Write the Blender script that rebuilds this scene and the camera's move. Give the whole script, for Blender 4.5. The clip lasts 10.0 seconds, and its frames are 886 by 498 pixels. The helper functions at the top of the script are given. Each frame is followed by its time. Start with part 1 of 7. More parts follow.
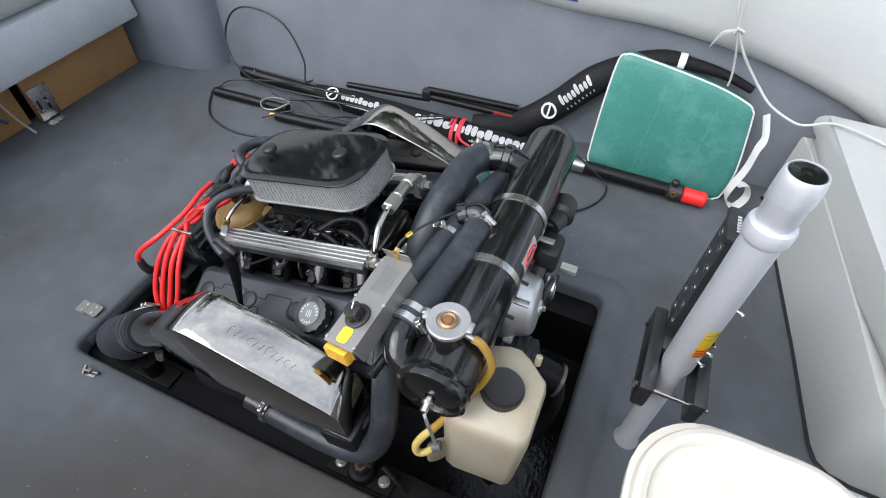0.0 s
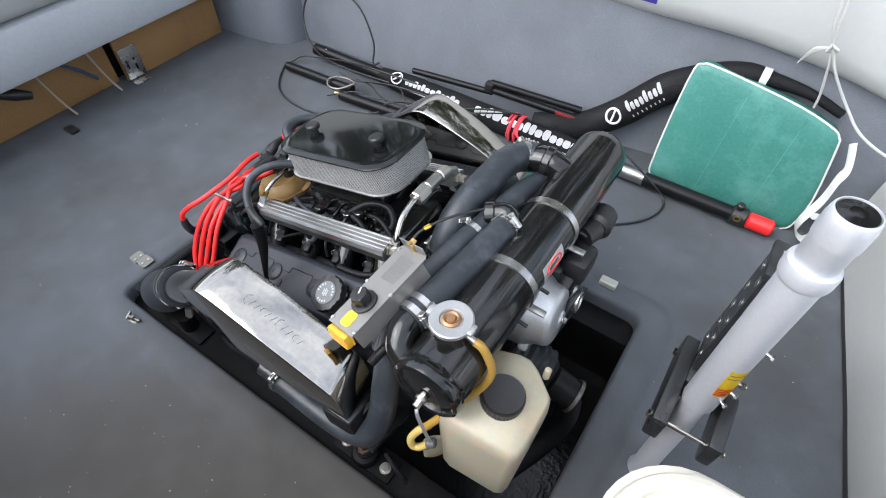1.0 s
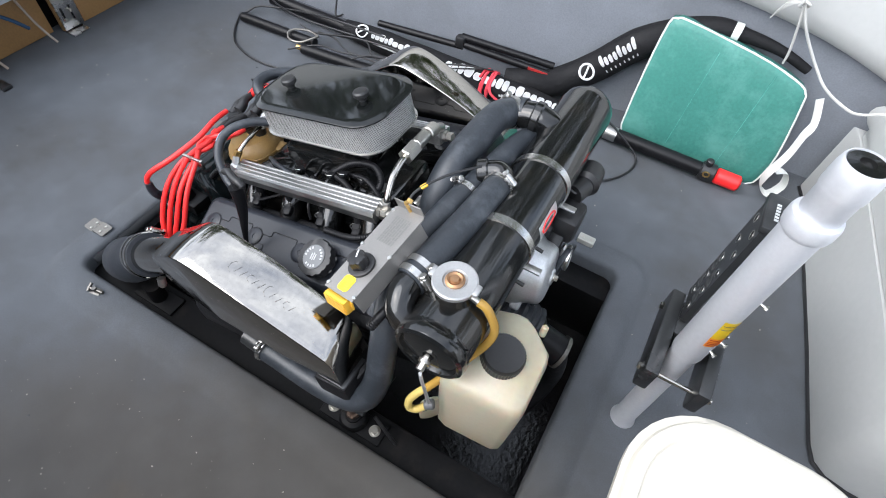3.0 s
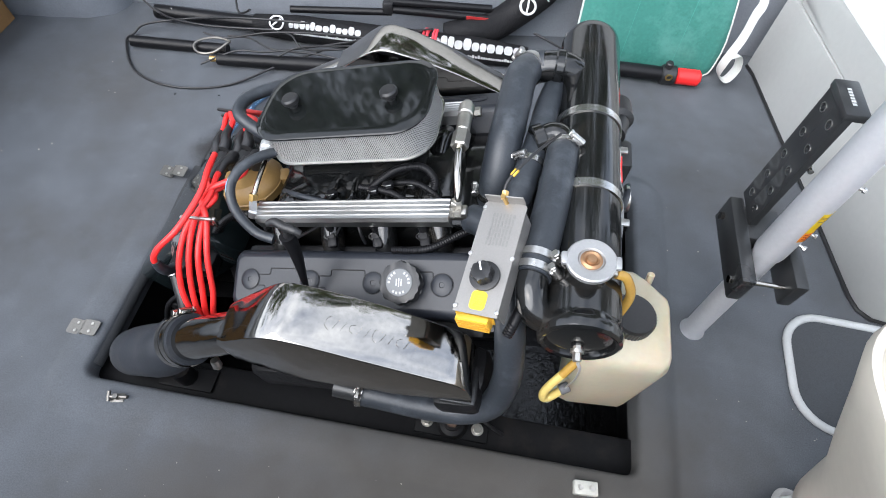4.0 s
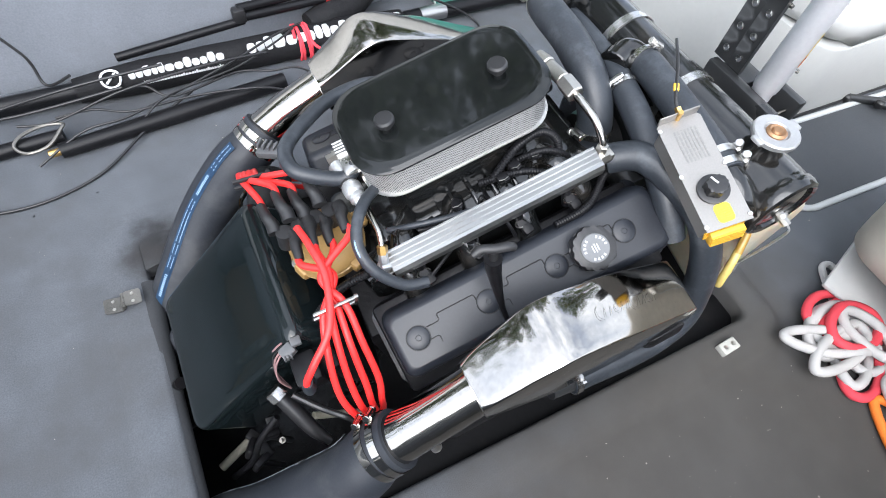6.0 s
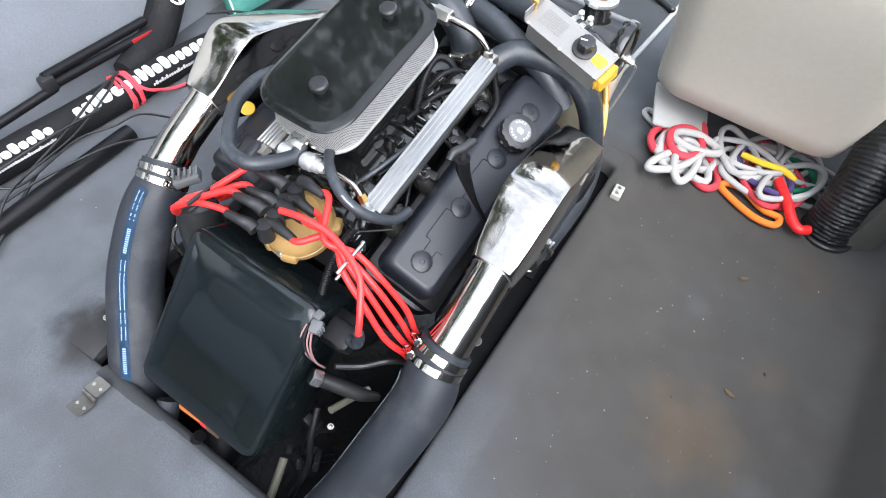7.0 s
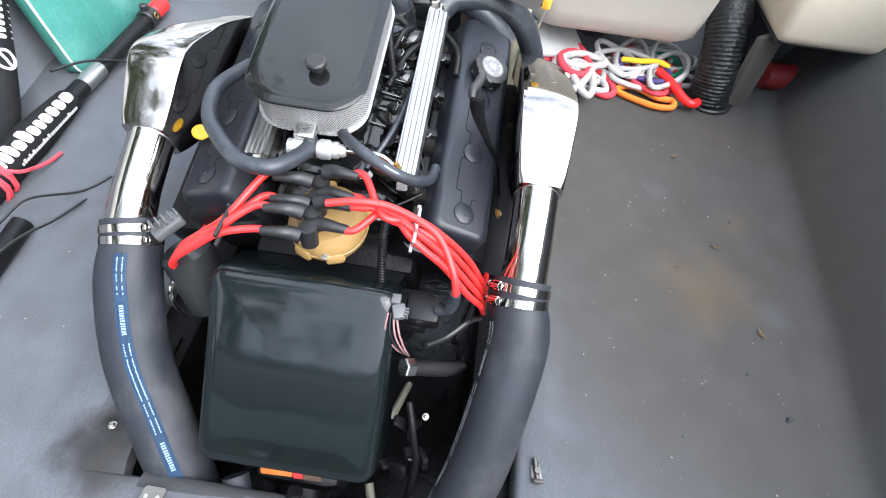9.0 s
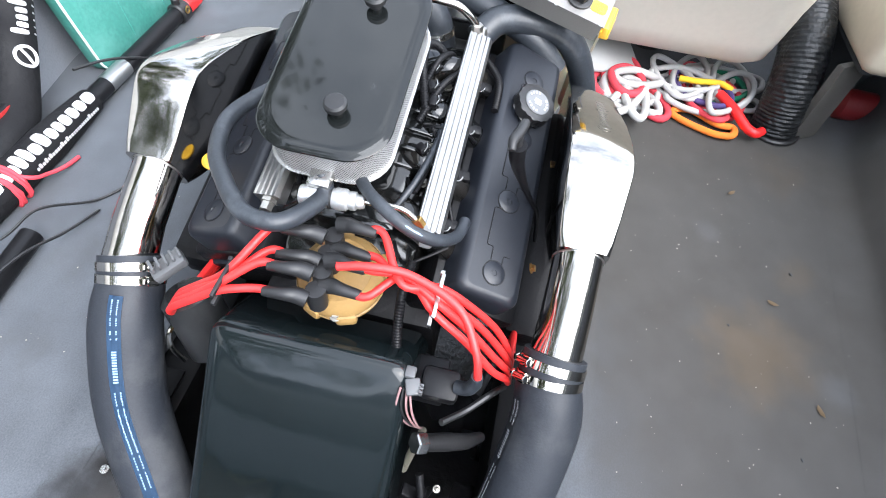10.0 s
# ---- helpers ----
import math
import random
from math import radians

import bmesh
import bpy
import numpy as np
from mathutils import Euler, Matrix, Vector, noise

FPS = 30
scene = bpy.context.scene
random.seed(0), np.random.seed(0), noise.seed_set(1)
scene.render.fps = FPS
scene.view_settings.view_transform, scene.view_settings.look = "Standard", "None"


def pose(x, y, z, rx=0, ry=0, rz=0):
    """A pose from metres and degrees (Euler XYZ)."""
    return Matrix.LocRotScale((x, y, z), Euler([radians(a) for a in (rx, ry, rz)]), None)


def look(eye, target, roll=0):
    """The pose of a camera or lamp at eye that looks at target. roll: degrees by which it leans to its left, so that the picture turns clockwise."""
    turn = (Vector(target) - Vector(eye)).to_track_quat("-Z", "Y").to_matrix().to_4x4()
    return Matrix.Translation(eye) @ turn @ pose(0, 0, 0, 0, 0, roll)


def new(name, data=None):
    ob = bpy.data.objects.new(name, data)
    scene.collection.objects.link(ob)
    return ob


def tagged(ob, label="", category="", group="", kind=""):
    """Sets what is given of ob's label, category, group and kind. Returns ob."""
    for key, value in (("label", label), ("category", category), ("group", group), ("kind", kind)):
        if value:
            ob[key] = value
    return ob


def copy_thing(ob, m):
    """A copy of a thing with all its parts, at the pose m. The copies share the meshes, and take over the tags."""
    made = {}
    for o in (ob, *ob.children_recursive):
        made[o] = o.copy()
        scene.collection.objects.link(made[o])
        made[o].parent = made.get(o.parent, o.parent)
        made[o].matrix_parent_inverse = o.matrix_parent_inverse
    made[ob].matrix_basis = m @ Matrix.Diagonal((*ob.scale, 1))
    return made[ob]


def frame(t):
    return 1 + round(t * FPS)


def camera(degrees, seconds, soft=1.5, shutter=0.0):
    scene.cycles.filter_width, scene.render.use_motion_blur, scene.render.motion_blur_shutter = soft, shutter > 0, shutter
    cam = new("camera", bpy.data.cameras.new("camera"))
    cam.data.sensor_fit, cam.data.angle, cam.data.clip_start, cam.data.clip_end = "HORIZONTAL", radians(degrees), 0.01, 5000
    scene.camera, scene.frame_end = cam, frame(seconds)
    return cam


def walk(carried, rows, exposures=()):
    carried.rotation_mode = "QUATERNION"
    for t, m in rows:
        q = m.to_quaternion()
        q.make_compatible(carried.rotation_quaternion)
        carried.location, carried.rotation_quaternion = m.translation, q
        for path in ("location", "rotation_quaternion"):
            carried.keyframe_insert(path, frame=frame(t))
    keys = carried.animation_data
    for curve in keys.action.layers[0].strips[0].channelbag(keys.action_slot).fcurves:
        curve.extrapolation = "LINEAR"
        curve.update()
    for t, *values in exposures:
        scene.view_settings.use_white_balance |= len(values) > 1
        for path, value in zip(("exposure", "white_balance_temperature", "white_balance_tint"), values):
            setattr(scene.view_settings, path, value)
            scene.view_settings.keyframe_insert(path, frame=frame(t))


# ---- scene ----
cam = camera(79.9, 10.0, soft=1.0)
PATH = [
    (0, (0.511, -0.394, 1.184), (0.02, 0.809, -0.336), 2.3),
    (0.5, (0.551, -0.367, 1.179), (-0.067, 0.77, -0.346), 0.6),
    (1, (0.568, -0.345, 1.176), (-0.121, 0.723, -0.368), 1.4),
    (1.5, (0.57, -0.34, 1.179), (-0.143, 0.701, -0.373), 2.5),
    (2, (0.57, -0.341, 1.177), (-0.114, 0.701, -0.386), 5.0),
    (2.5, (0.571, -0.347, 1.17), (-0.045, 0.694, -0.423), 7.3),
    (2.7, (0.556, -0.356, 1.165), (-0.015, 0.691, -0.441), 7.8),
    (3.8, (0.282, -0.384, 1.123), (0.088, 0.678, -0.56), 2.8),
    (4, (0.217, -0.384, 1.12), (0.087, 0.669, -0.575), 3.2),
    (4.5, (0.091, -0.388, 1.096), (0.149, 0.641, -0.617), 5.2),
    (5, (-0.028, -0.38, 1.085), (0.178, 0.637, -0.624), 6.6),
    (5.2, (-0.074, -0.353, 1.073), (0.163, 0.665, -0.632), 7.2),
    (6.3, (-0.444, -0.225, 1.014), (0.346, 0.518, -0.666), 11.3),
    (6.5, (-0.511, -0.215, 1.009), (0.374, 0.434, -0.663), 10.9),
    (7, (-0.597, -0.239, 1.011), (0.471, 0.277, -0.599), 9.7),
    (7.5, (-0.691, -0.175, 0.97), (0.497, 0.225, -0.589), 7.4),
    (8, (-0.743, -0.088, 0.934), (0.513, 0.14, -0.606), 7.5),
    (8.5, (-0.751, -0.024, 0.918), (0.52, 0.036, -0.625), 8.4),
    (9, (-0.756, 0.009, 0.916), (0.516, 0.053, -0.627), 7.2),
    (9.5, (-0.735, 0.026, 0.915), (0.503, 0.122, -0.652), 5.5),
    (10, (-0.613, 0.027, 0.912), (0.597, 0.17, -0.674), 7.2),
]
EXPOSURES = [(0.0, 1.0, 6150, 10), (1.0, 1.22, 6150, 10), (2.0, 1.31, 6150, 10), (4.5, 1.47, 6120, 10), (6.5, 1.78, 6120, 10), (8.5, 2.12, 6090, 10), (10.0, 2.17, 6050, 10)]
walk(cam, [(t, look(eye, target, roll)) for t, eye, target, roll in PATH], EXPOSURES)

# ---- world and light ----
world = bpy.data.worlds.new("sky")
scene.world = world
world.use_nodes = True
wn = world.node_tree.nodes
sky = wn.new("ShaderNodeTexSky")
sky.sky_type = "NISHITA"
sky.sun_disc = False
sky.sun_elevation, sky.sun_rotation = radians(46), radians(216)
sky.dust_density, sky.air_density, sky.ozone_density = 4.0, 1.0, 1.2
wn["Background"].inputs["Strength"].default_value = 0.15
haze = wn.new("ShaderNodeHueSaturation")
haze.inputs["Saturation"].default_value = 0.75
world.node_tree.links.new(sky.outputs["Color"], haze.inputs["Color"])
cloud = wn.new("ShaderNodeMix")
cloud.data_type = "RGBA"
cloud.inputs["Factor"].default_value = 0.6
cloud.inputs["B"].default_value = (6.2, 6.4, 6.7, 1)
veil, thick = wn.new("ShaderNodeTexNoise"), wn.new("ShaderNodeMapRange")
veil.inputs["Scale"].default_value, veil.inputs["Detail"].default_value, veil.inputs["Roughness"].default_value = 2.2, 6, 0.6
thick.inputs["From Min"].default_value, thick.inputs["From Max"].default_value = 0.36, 0.64
thick.inputs["To Min"].default_value, thick.inputs["To Max"].default_value = 0.2, 1.0
world.node_tree.links.new(veil.outputs["Fac"], thick.inputs["Value"])
world.node_tree.links.new(thick.outputs["Result"], cloud.inputs["Factor"])
world.node_tree.links.new(haze.outputs["Color"], cloud.inputs["A"])
world.node_tree.links.new(cloud.outputs["Result"], wn["Background"].inputs["Color"])
sun = new("sun", bpy.data.lights.new("sun", "SUN"))
sun.data.energy, sun.data.angle, sun.data.color = 1.45, radians(62), (1.0, 0.985, 0.97)
sun.matrix_world = look((-1.0, -1.35, 1.75), (0, 0, 0))


# ---- materials ----
def material(name, color, rough=0.5, metal=0.0, vary=0.12, scale=30.0, bump=0.0, bump_scale=200.0, stain=None, stain_scale=4.0, stain_at=0.55, coat=0.0, bump_detail=3, **more):
    """A principled surface with variation at two scales, fine relief and, where given, stains of another colour."""
    m = bpy.data.materials.new(name)
    m.use_nodes = True
    n, link = m.node_tree.nodes, m.node_tree.links.new
    b = n["Principled BSDF"]
    place = n.new("ShaderNodeNewGeometry")
    fine, broad = n.new("ShaderNodeTexNoise"), n.new("ShaderNodeTexNoise")
    fine.inputs["Scale"].default_value, broad.inputs["Scale"].default_value = scale * 8, scale * 0.25
    fine.inputs["Detail"].default_value = broad.inputs["Detail"].default_value = 4
    link(place.outputs["Position"], fine.inputs["Vector"])
    link(place.outputs["Position"], broad.inputs["Vector"])
    both = n.new("ShaderNodeMath")
    both.operation = "ADD"
    link(fine.outputs["Fac"], both.inputs[0])
    link(broad.outputs["Fac"], both.inputs[1])
    span = n.new("ShaderNodeMapRange")
    span.inputs["From Min"].default_value, span.inputs["From Max"].default_value = 0.6, 1.4
    span.inputs["To Min"].default_value, span.inputs["To Max"].default_value = 1 - vary, 1 + vary
    link(both.outputs[0], span.inputs["Value"])
    mix = n.new("ShaderNodeVectorMath")
    mix.operation = "SCALE"
    mix.inputs[0].default_value = color[:3]
    link(span.outputs["Result"], mix.inputs["Scale"])
    out = mix.outputs["Vector"]
    if stain:
        tex, ramp, blend = n.new("ShaderNodeTexNoise"), n.new("ShaderNodeMapRange"), n.new("ShaderNodeMix")
        tex.inputs["Scale"].default_value, tex.inputs["Detail"].default_value, tex.inputs["Roughness"].default_value = stain_scale, 8, 0.65
        ramp.inputs["From Min"].default_value, ramp.inputs["From Max"].default_value = stain_at, stain_at + 0.2
        link(place.outputs["Position"], tex.inputs["Vector"])
        link(tex.outputs["Fac"], ramp.inputs["Value"])
        blend.data_type = "RGBA"
        link(ramp.outputs["Result"], blend.inputs["Factor"])
        link(out, blend.inputs["A"])
        blend.inputs["B"].default_value = (*stain[:3], 1)
        out = blend.outputs["Result"]
    link(out, b.inputs["Base Color"])
    rspan = n.new("ShaderNodeMapRange")
    rspan.inputs["From Min"].default_value, rspan.inputs["From Max"].default_value = 0.3, 0.7
    rspan.inputs["To Min"].default_value, rspan.inputs["To Max"].default_value = max(rough * 0.8, 0.02), min(rough * 1.2, 1)
    link(broad.outputs["Fac"], rspan.inputs["Value"])
    link(rspan.outputs["Result"], b.inputs["Roughness"])
    b.inputs["Metallic"].default_value = metal
    b.inputs["Coat Weight"].default_value = coat
    if bump:
        tex, bn = n.new("ShaderNodeTexNoise"), n.new("ShaderNodeBump")
        tex.inputs["Scale"].default_value, tex.inputs["Detail"].default_value = bump_scale, bump_detail
        link(place.outputs["Position"], tex.inputs["Vector"])
        bn.inputs["Strength"].default_value, bn.inputs["Distance"].default_value = bump, 0.4 / bump_scale
        link(tex.outputs["Fac"], bn.inputs["Height"])
        link(bn.outputs["Normal"], b.inputs["Normal"])
    for key, value in more.items():
        b.inputs[key.replace("_", " ")].default_value = value
    return m


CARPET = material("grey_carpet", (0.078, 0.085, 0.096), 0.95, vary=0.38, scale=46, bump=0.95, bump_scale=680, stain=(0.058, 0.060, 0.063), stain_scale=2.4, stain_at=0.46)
# A darker grey carpet, for the floor hatch and the recess panels.
CARPET_DARK = material("dark_grey_carpet", (0.042, 0.046, 0.051), 0.95, vary=0.3, scale=50, bump=0.9, bump_scale=600)
CARPET_WALL = material("wall_carpet", (0.16, 0.173, 0.195), 0.95, vary=0.18, scale=30, bump=0.7, bump_scale=700, stain=(0.132, 0.141, 0.157), stain_scale=3, stain_at=0.52)

BENCH_GREY = material("grey_bench_vinyl", (0.37, 0.39, 0.415), 0.6, vary=0.08, scale=10, bump=0.3, bump_scale=500, stain=(0.31, 0.325, 0.345), stain_scale=4)
CARPET_BROWN = material("sunned_carpet", (0.080, 0.075, 0.067), 0.95, vary=0.24, scale=40, bump=0.9, bump_scale=700, stain=(0.064, 0.060, 0.054), stain_scale=3.2, stain_at=0.5)
BILGE = material("bilge_paint", (0.008, 0.008, 0.009), 0.25, vary=0.4, scale=10, bump=0.3, bump_scale=60, stain=(0.018, 0.014, 0.012), stain_scale=9)
BILGE_GREY = material("bilge_satin", (0.006, 0.006, 0.0065), 0.5, vary=0.3, scale=14, stain=(0.016, 0.014, 0.013), stain_scale=12, Specular_IOR_Level=0.1)
# The hinge bar's shade is put into this darker carpet colour.
CARPET_EDGE = material("shaded_edge_carpet", (0.030, 0.032, 0.035), 0.95, vary=0.35, scale=50, bump=0.9, bump_scale=600)
VINYL = material("white_vinyl", (0.40, 0.405, 0.395), 0.45, vary=0.04, scale=8, bump=0.25, bump_scale=900, stain=(0.41, 0.405, 0.375), stain_scale=3, stain_at=0.62)
VINYL_CREAM = material("cream_vinyl", (0.54, 0.505, 0.435), 0.5, vary=0.05, scale=8, bump=0.25, bump_scale=900, stain=(0.55, 0.505, 0.425), stain_scale=4, stain_at=0.62)
VINYL_TAN = material("warm_cream_vinyl", (0.53, 0.465, 0.36), 0.5, vary=0.05, scale=8, bump=0.25, bump_scale=900)
GREEN = material("green_vinyl", (0.044, 0.185, 0.152), 0.45, vary=0.16, scale=14, bump=0.25, bump_scale=90, stain=(0.085, 0.25, 0.215), stain_scale=7, stain_at=0.5)
FADED_WHITE = material("faded_white_print", (0.22, 0.23, 0.25), 0.6, vary=0.3, scale=60)
PIPING = material("white_piping", (0.58, 0.60, 0.57), 0.5, vary=0.06)
WEBBING = material("white_webbing", (0.64, 0.64, 0.61), 0.8, vary=0.12, scale=60, bump=0.5, bump_scale=900)
BOARD = material("brown_board", (0.30, 0.17, 0.065), 0.7, vary=0.14, scale=16, bump=0.2, bump_scale=200, stain=(0.22, 0.12, 0.05), stain_scale=6)
BLACK_GLOSS = material("black_gloss_paint", (0.006, 0.0065, 0.0068), 0.12, vary=0.35, scale=20, coat=0.25, bump=0.02, bump_scale=40, stain=(0.016, 0.014, 0.012), stain_scale=16, stain_at=0.5)
BLACK_REAR = material("satin_black_cover", (0.006, 0.009, 0.010), 0.08, vary=0.3, scale=20, bump=0.012, bump_scale=30, Specular_IOR_Level=0.42)
BLACK_LID = material("dusty_black_lid", (0.007, 0.008, 0.008), 0.06, vary=0.3, scale=20, stain=(0.022, 0.023, 0.024), stain_scale=22, stain_at=0.62, Specular_IOR_Level=0.42)
BLACK_SATIN = material("black_satin_paint", (0.018, 0.019, 0.02), 0.33, vary=0.25, scale=30, bump=0.1, bump_scale=300, stain=(0.035, 0.036, 0.037), stain_scale=14)
BLACK_COVER = material("black_cast_paint", (0.012, 0.014, 0.019), 0.40, vary=0.2, scale=30, bump=0.08, bump_scale=500, Specular_IOR_Level=0.42)
BLACK_PLASTIC = material("black_plastic", (0.014, 0.014, 0.015), 0.42, vary=0.2, scale=40, bump=0.1, bump_scale=400)
RUBBER = material("black_rubber", (0.021, 0.025, 0.031), 0.46, vary=0.3, scale=30, bump=0.2, bump_scale=300, stain=(0.055, 0.062, 0.072), stain_scale=22, stain_at=0.52)
HOSE = material("exhaust_hose_rubber", (0.017, 0.020, 0.026), 0.6, vary=0.25, scale=30, bump=0.3, bump_scale=350, stain=(0.048, 0.050, 0.054), stain_scale=9, stain_at=0.5, Specular_IOR_Level=0.4)
STEEL = material("polished_stainless", (0.43, 0.41, 0.375), 0.05, 1.0, vary=0.1, scale=10, bump=0.06, bump_scale=18, bump_detail=1.0)
RISER_STEEL = material("hand_polished_stainless", (0.39, 0.372, 0.345), 0.09, 1.0, vary=0.12, scale=14, bump=0.05, bump_scale=22, bump_detail=1.0)
STEEL_DULL = material("dull_stainless", (0.55, 0.54, 0.52), 0.28, 1.0, vary=0.14, scale=40, bump=0.05, bump_scale=200)
ZINC = material("zinc_plated_steel", (0.5, 0.48, 0.44), 0.35, 1.0, vary=0.2, scale=60)
ALU = material("extruded_aluminium", (0.385, 0.385, 0.38), 0.36, 1.0, vary=0.08, scale=60)
ALU_CAST = material("cast_aluminium", (0.58, 0.59, 0.60), 0.42, 0.75, vary=0.16, scale=40, bump=0.25, bump_scale=300)
ALU_PLATE = material("brushed_aluminium_plate", (0.26, 0.25, 0.237), 0.46, 0.65, vary=0.1, scale=60)
POLE = material("anodised_pole", (0.62, 0.63, 0.66), 0.38, 0.55, vary=0.06, scale=20, bump=0.05, bump_scale=300)
MESH_WIRE = material("steel_mesh", (0.42, 0.42, 0.415), 0.4, 0.4, vary=0.12, scale=120)
RED_WIRE = material("red_silicone", (0.75, 0.028, 0.026), 0.38, vary=0.08, scale=40)
RED = material("red_plastic", (0.78, 0.02, 0.02), 0.35, vary=0.08, scale=40)
TAN = material("tan_distributor_plastic", (0.30, 0.185, 0.066), 0.4, vary=0.12, scale=30, stain=(0.26, 0.15, 0.05), stain_scale=12)
TANK = material("milky_tank_plastic", (0.40, 0.365, 0.275), 0.35, vary=0.08, scale=12, stain=(0.43, 0.36, 0.22), stain_scale=7, stain_at=0.55, Subsurface_Weight=0.35, Subsurface_Scale=0.02)
AMBER = material("amber_tube", (0.42, 0.25, 0.05), 0.25, vary=0.12, scale=30, Transmission_Weight=0.15)
AMBER_PALE = material("aged_clear_tube", (0.55, 0.42, 0.13), 0.3, vary=0.12, scale=30)
GOLD = material("gold_anodised", (0.86, 0.52, 0.06), 0.34, 0.55, vary=0.08, scale=40)
BRASS = material("brass", (0.55, 0.36, 0.13), 0.32, 1.0, vary=0.15, scale=60)
PLUG_YELLOW = material("yellow_plug", (0.46, 0.26, 0.006), 0.45, vary=0.1)
DARK_IRON = material("oily_black_iron", (0.006, 0.006, 0.007), 0.5, vary=0.4, scale=30, bump=0.3, bump_scale=120, Specular_IOR_Level=0.25)
BLACK_DEEP = material("oily_black_plastic", (0.007, 0.007, 0.008), 0.36, vary=0.3, scale=40, bump=0.1, bump_scale=400, Specular_IOR_Level=0.2)
HINGE_STEEL = material("tarnished_steel", (0.19, 0.182, 0.166), 0.42, 0.9, vary=0.3, scale=60)
PINK_WIRE = material("faded_pink_wire", (0.26, 0.15, 0.15), 0.5, vary=0.2, scale=60)
GREY_PLUG = material("grey_plug_plastic", (0.09, 0.093, 0.097), 0.5, vary=0.15, scale=60)
YELLOW = material("yellow_sticker", (0.80, 0.60, 0.02), 0.5, vary=0.05)
ORANGE_DULL = material("dull_orange_label", (0.45, 0.12, 0.02), 0.6, vary=0.25, scale=60)
RED_DULL = material("dull_red_label", (0.42, 0.02, 0.02), 0.6, vary=0.25, scale=60)
ORANGE = material("orange_sticker", (0.85, 0.30, 0.02), 0.5, vary=0.08)
BLUE = material("blue_print", (0.018, 0.058, 0.125), 0.6, vary=0.2, scale=60)
PALE_BLUE = material("pale_print", (0.22, 0.34, 0.50), 0.6, vary=0.15)
WHITE_PRINT = material("white_print", (0.72, 0.72, 0.72), 0.6, vary=0.1, scale=60)
GREY_PRINT = material("grey_print", (0.2, 0.2, 0.2), 0.6)
NYLON = material("black_padded_nylon", (0.007, 0.007, 0.008), 0.75, vary=0.3, scale=40, bump=0.5, bump_scale=60, bump_detail=5, Specular_IOR_Level=0.25)
DUCT = material("creased_black_duct", (0.008, 0.009, 0.010), 0.34, vary=0.5, scale=30, bump=0.9, bump_scale=45, bump_detail=6, stain=(0.022, 0.024, 0.026), stain_scale=30, stain_at=0.52, Specular_IOR_Level=0.4)
CORD_TAN = material("tan_cord", (0.36, 0.30, 0.25), 0.8, vary=0.2, scale=90, bump=0.6, bump_scale=600)
ROPE_GREY = material("weathered_rope", (0.42, 0.42, 0.40), 0.8, vary=0.12, scale=90, bump=0.6, bump_scale=600)
ROPE_WHITE = material("white_rope", (0.43, 0.42, 0.41), 0.8, vary=0.12, scale=90, bump=0.6, bump_scale=600)
ROPE_RED = material("red_rope", (0.62, 0.05, 0.07), 0.8, vary=0.15, scale=90, bump=0.6, bump_scale=600)
ROPE_ORANGE = material("orange_rope", (0.80, 0.20, 0.02), 0.8, vary=0.1, scale=90, bump=0.6, bump_scale=600)
ROPE_YELLOW = material("yellow_rope", (0.80, 0.50, 0.02), 0.8, vary=0.1, scale=90, bump=0.6, bump_scale=600)
ROPE_GREEN = material("green_rope", (0.01, 0.20, 0.10), 0.8, vary=0.1, scale=90, bump=0.6, bump_scale=600)
ROPE_BLUE = material("purple_rope", (0.07, 0.045, 0.16), 0.8, vary=0.1, scale=90, bump=0.6, bump_scale=600)
RUST = material("rusty_iron", (0.06, 0.036, 0.024), 0.7, vary=0.4, scale=60, bump=0.4, bump_scale=300)
DIRT = material("dry_leaf", (0.20, 0.14, 0.08), 0.8, vary=0.3, scale=60)
GEL = material("white_gelcoat", (0.75, 0.76, 0.76), 0.3, vary=0.03, scale=6)



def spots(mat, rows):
    """Soft-edged stains and broad tints at places on the floor: x, y, radius, colour, strength."""
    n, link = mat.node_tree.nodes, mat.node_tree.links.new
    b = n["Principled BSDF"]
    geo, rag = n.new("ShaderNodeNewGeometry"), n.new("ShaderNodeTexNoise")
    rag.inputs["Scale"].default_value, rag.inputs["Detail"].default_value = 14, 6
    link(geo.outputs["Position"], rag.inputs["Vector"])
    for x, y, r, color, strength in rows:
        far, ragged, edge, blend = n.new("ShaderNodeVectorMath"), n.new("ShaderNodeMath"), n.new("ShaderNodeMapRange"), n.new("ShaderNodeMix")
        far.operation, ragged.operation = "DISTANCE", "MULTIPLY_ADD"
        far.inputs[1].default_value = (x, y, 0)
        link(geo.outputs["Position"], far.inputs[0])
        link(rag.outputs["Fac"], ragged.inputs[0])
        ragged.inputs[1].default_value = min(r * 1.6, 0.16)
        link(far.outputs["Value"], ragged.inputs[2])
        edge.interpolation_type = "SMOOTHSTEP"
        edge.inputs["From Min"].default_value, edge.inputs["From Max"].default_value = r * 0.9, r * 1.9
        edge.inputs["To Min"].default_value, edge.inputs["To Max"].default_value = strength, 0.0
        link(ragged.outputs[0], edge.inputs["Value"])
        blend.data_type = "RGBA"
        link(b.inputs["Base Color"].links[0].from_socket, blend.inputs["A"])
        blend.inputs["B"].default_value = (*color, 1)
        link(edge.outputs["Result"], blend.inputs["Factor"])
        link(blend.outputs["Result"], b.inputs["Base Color"])


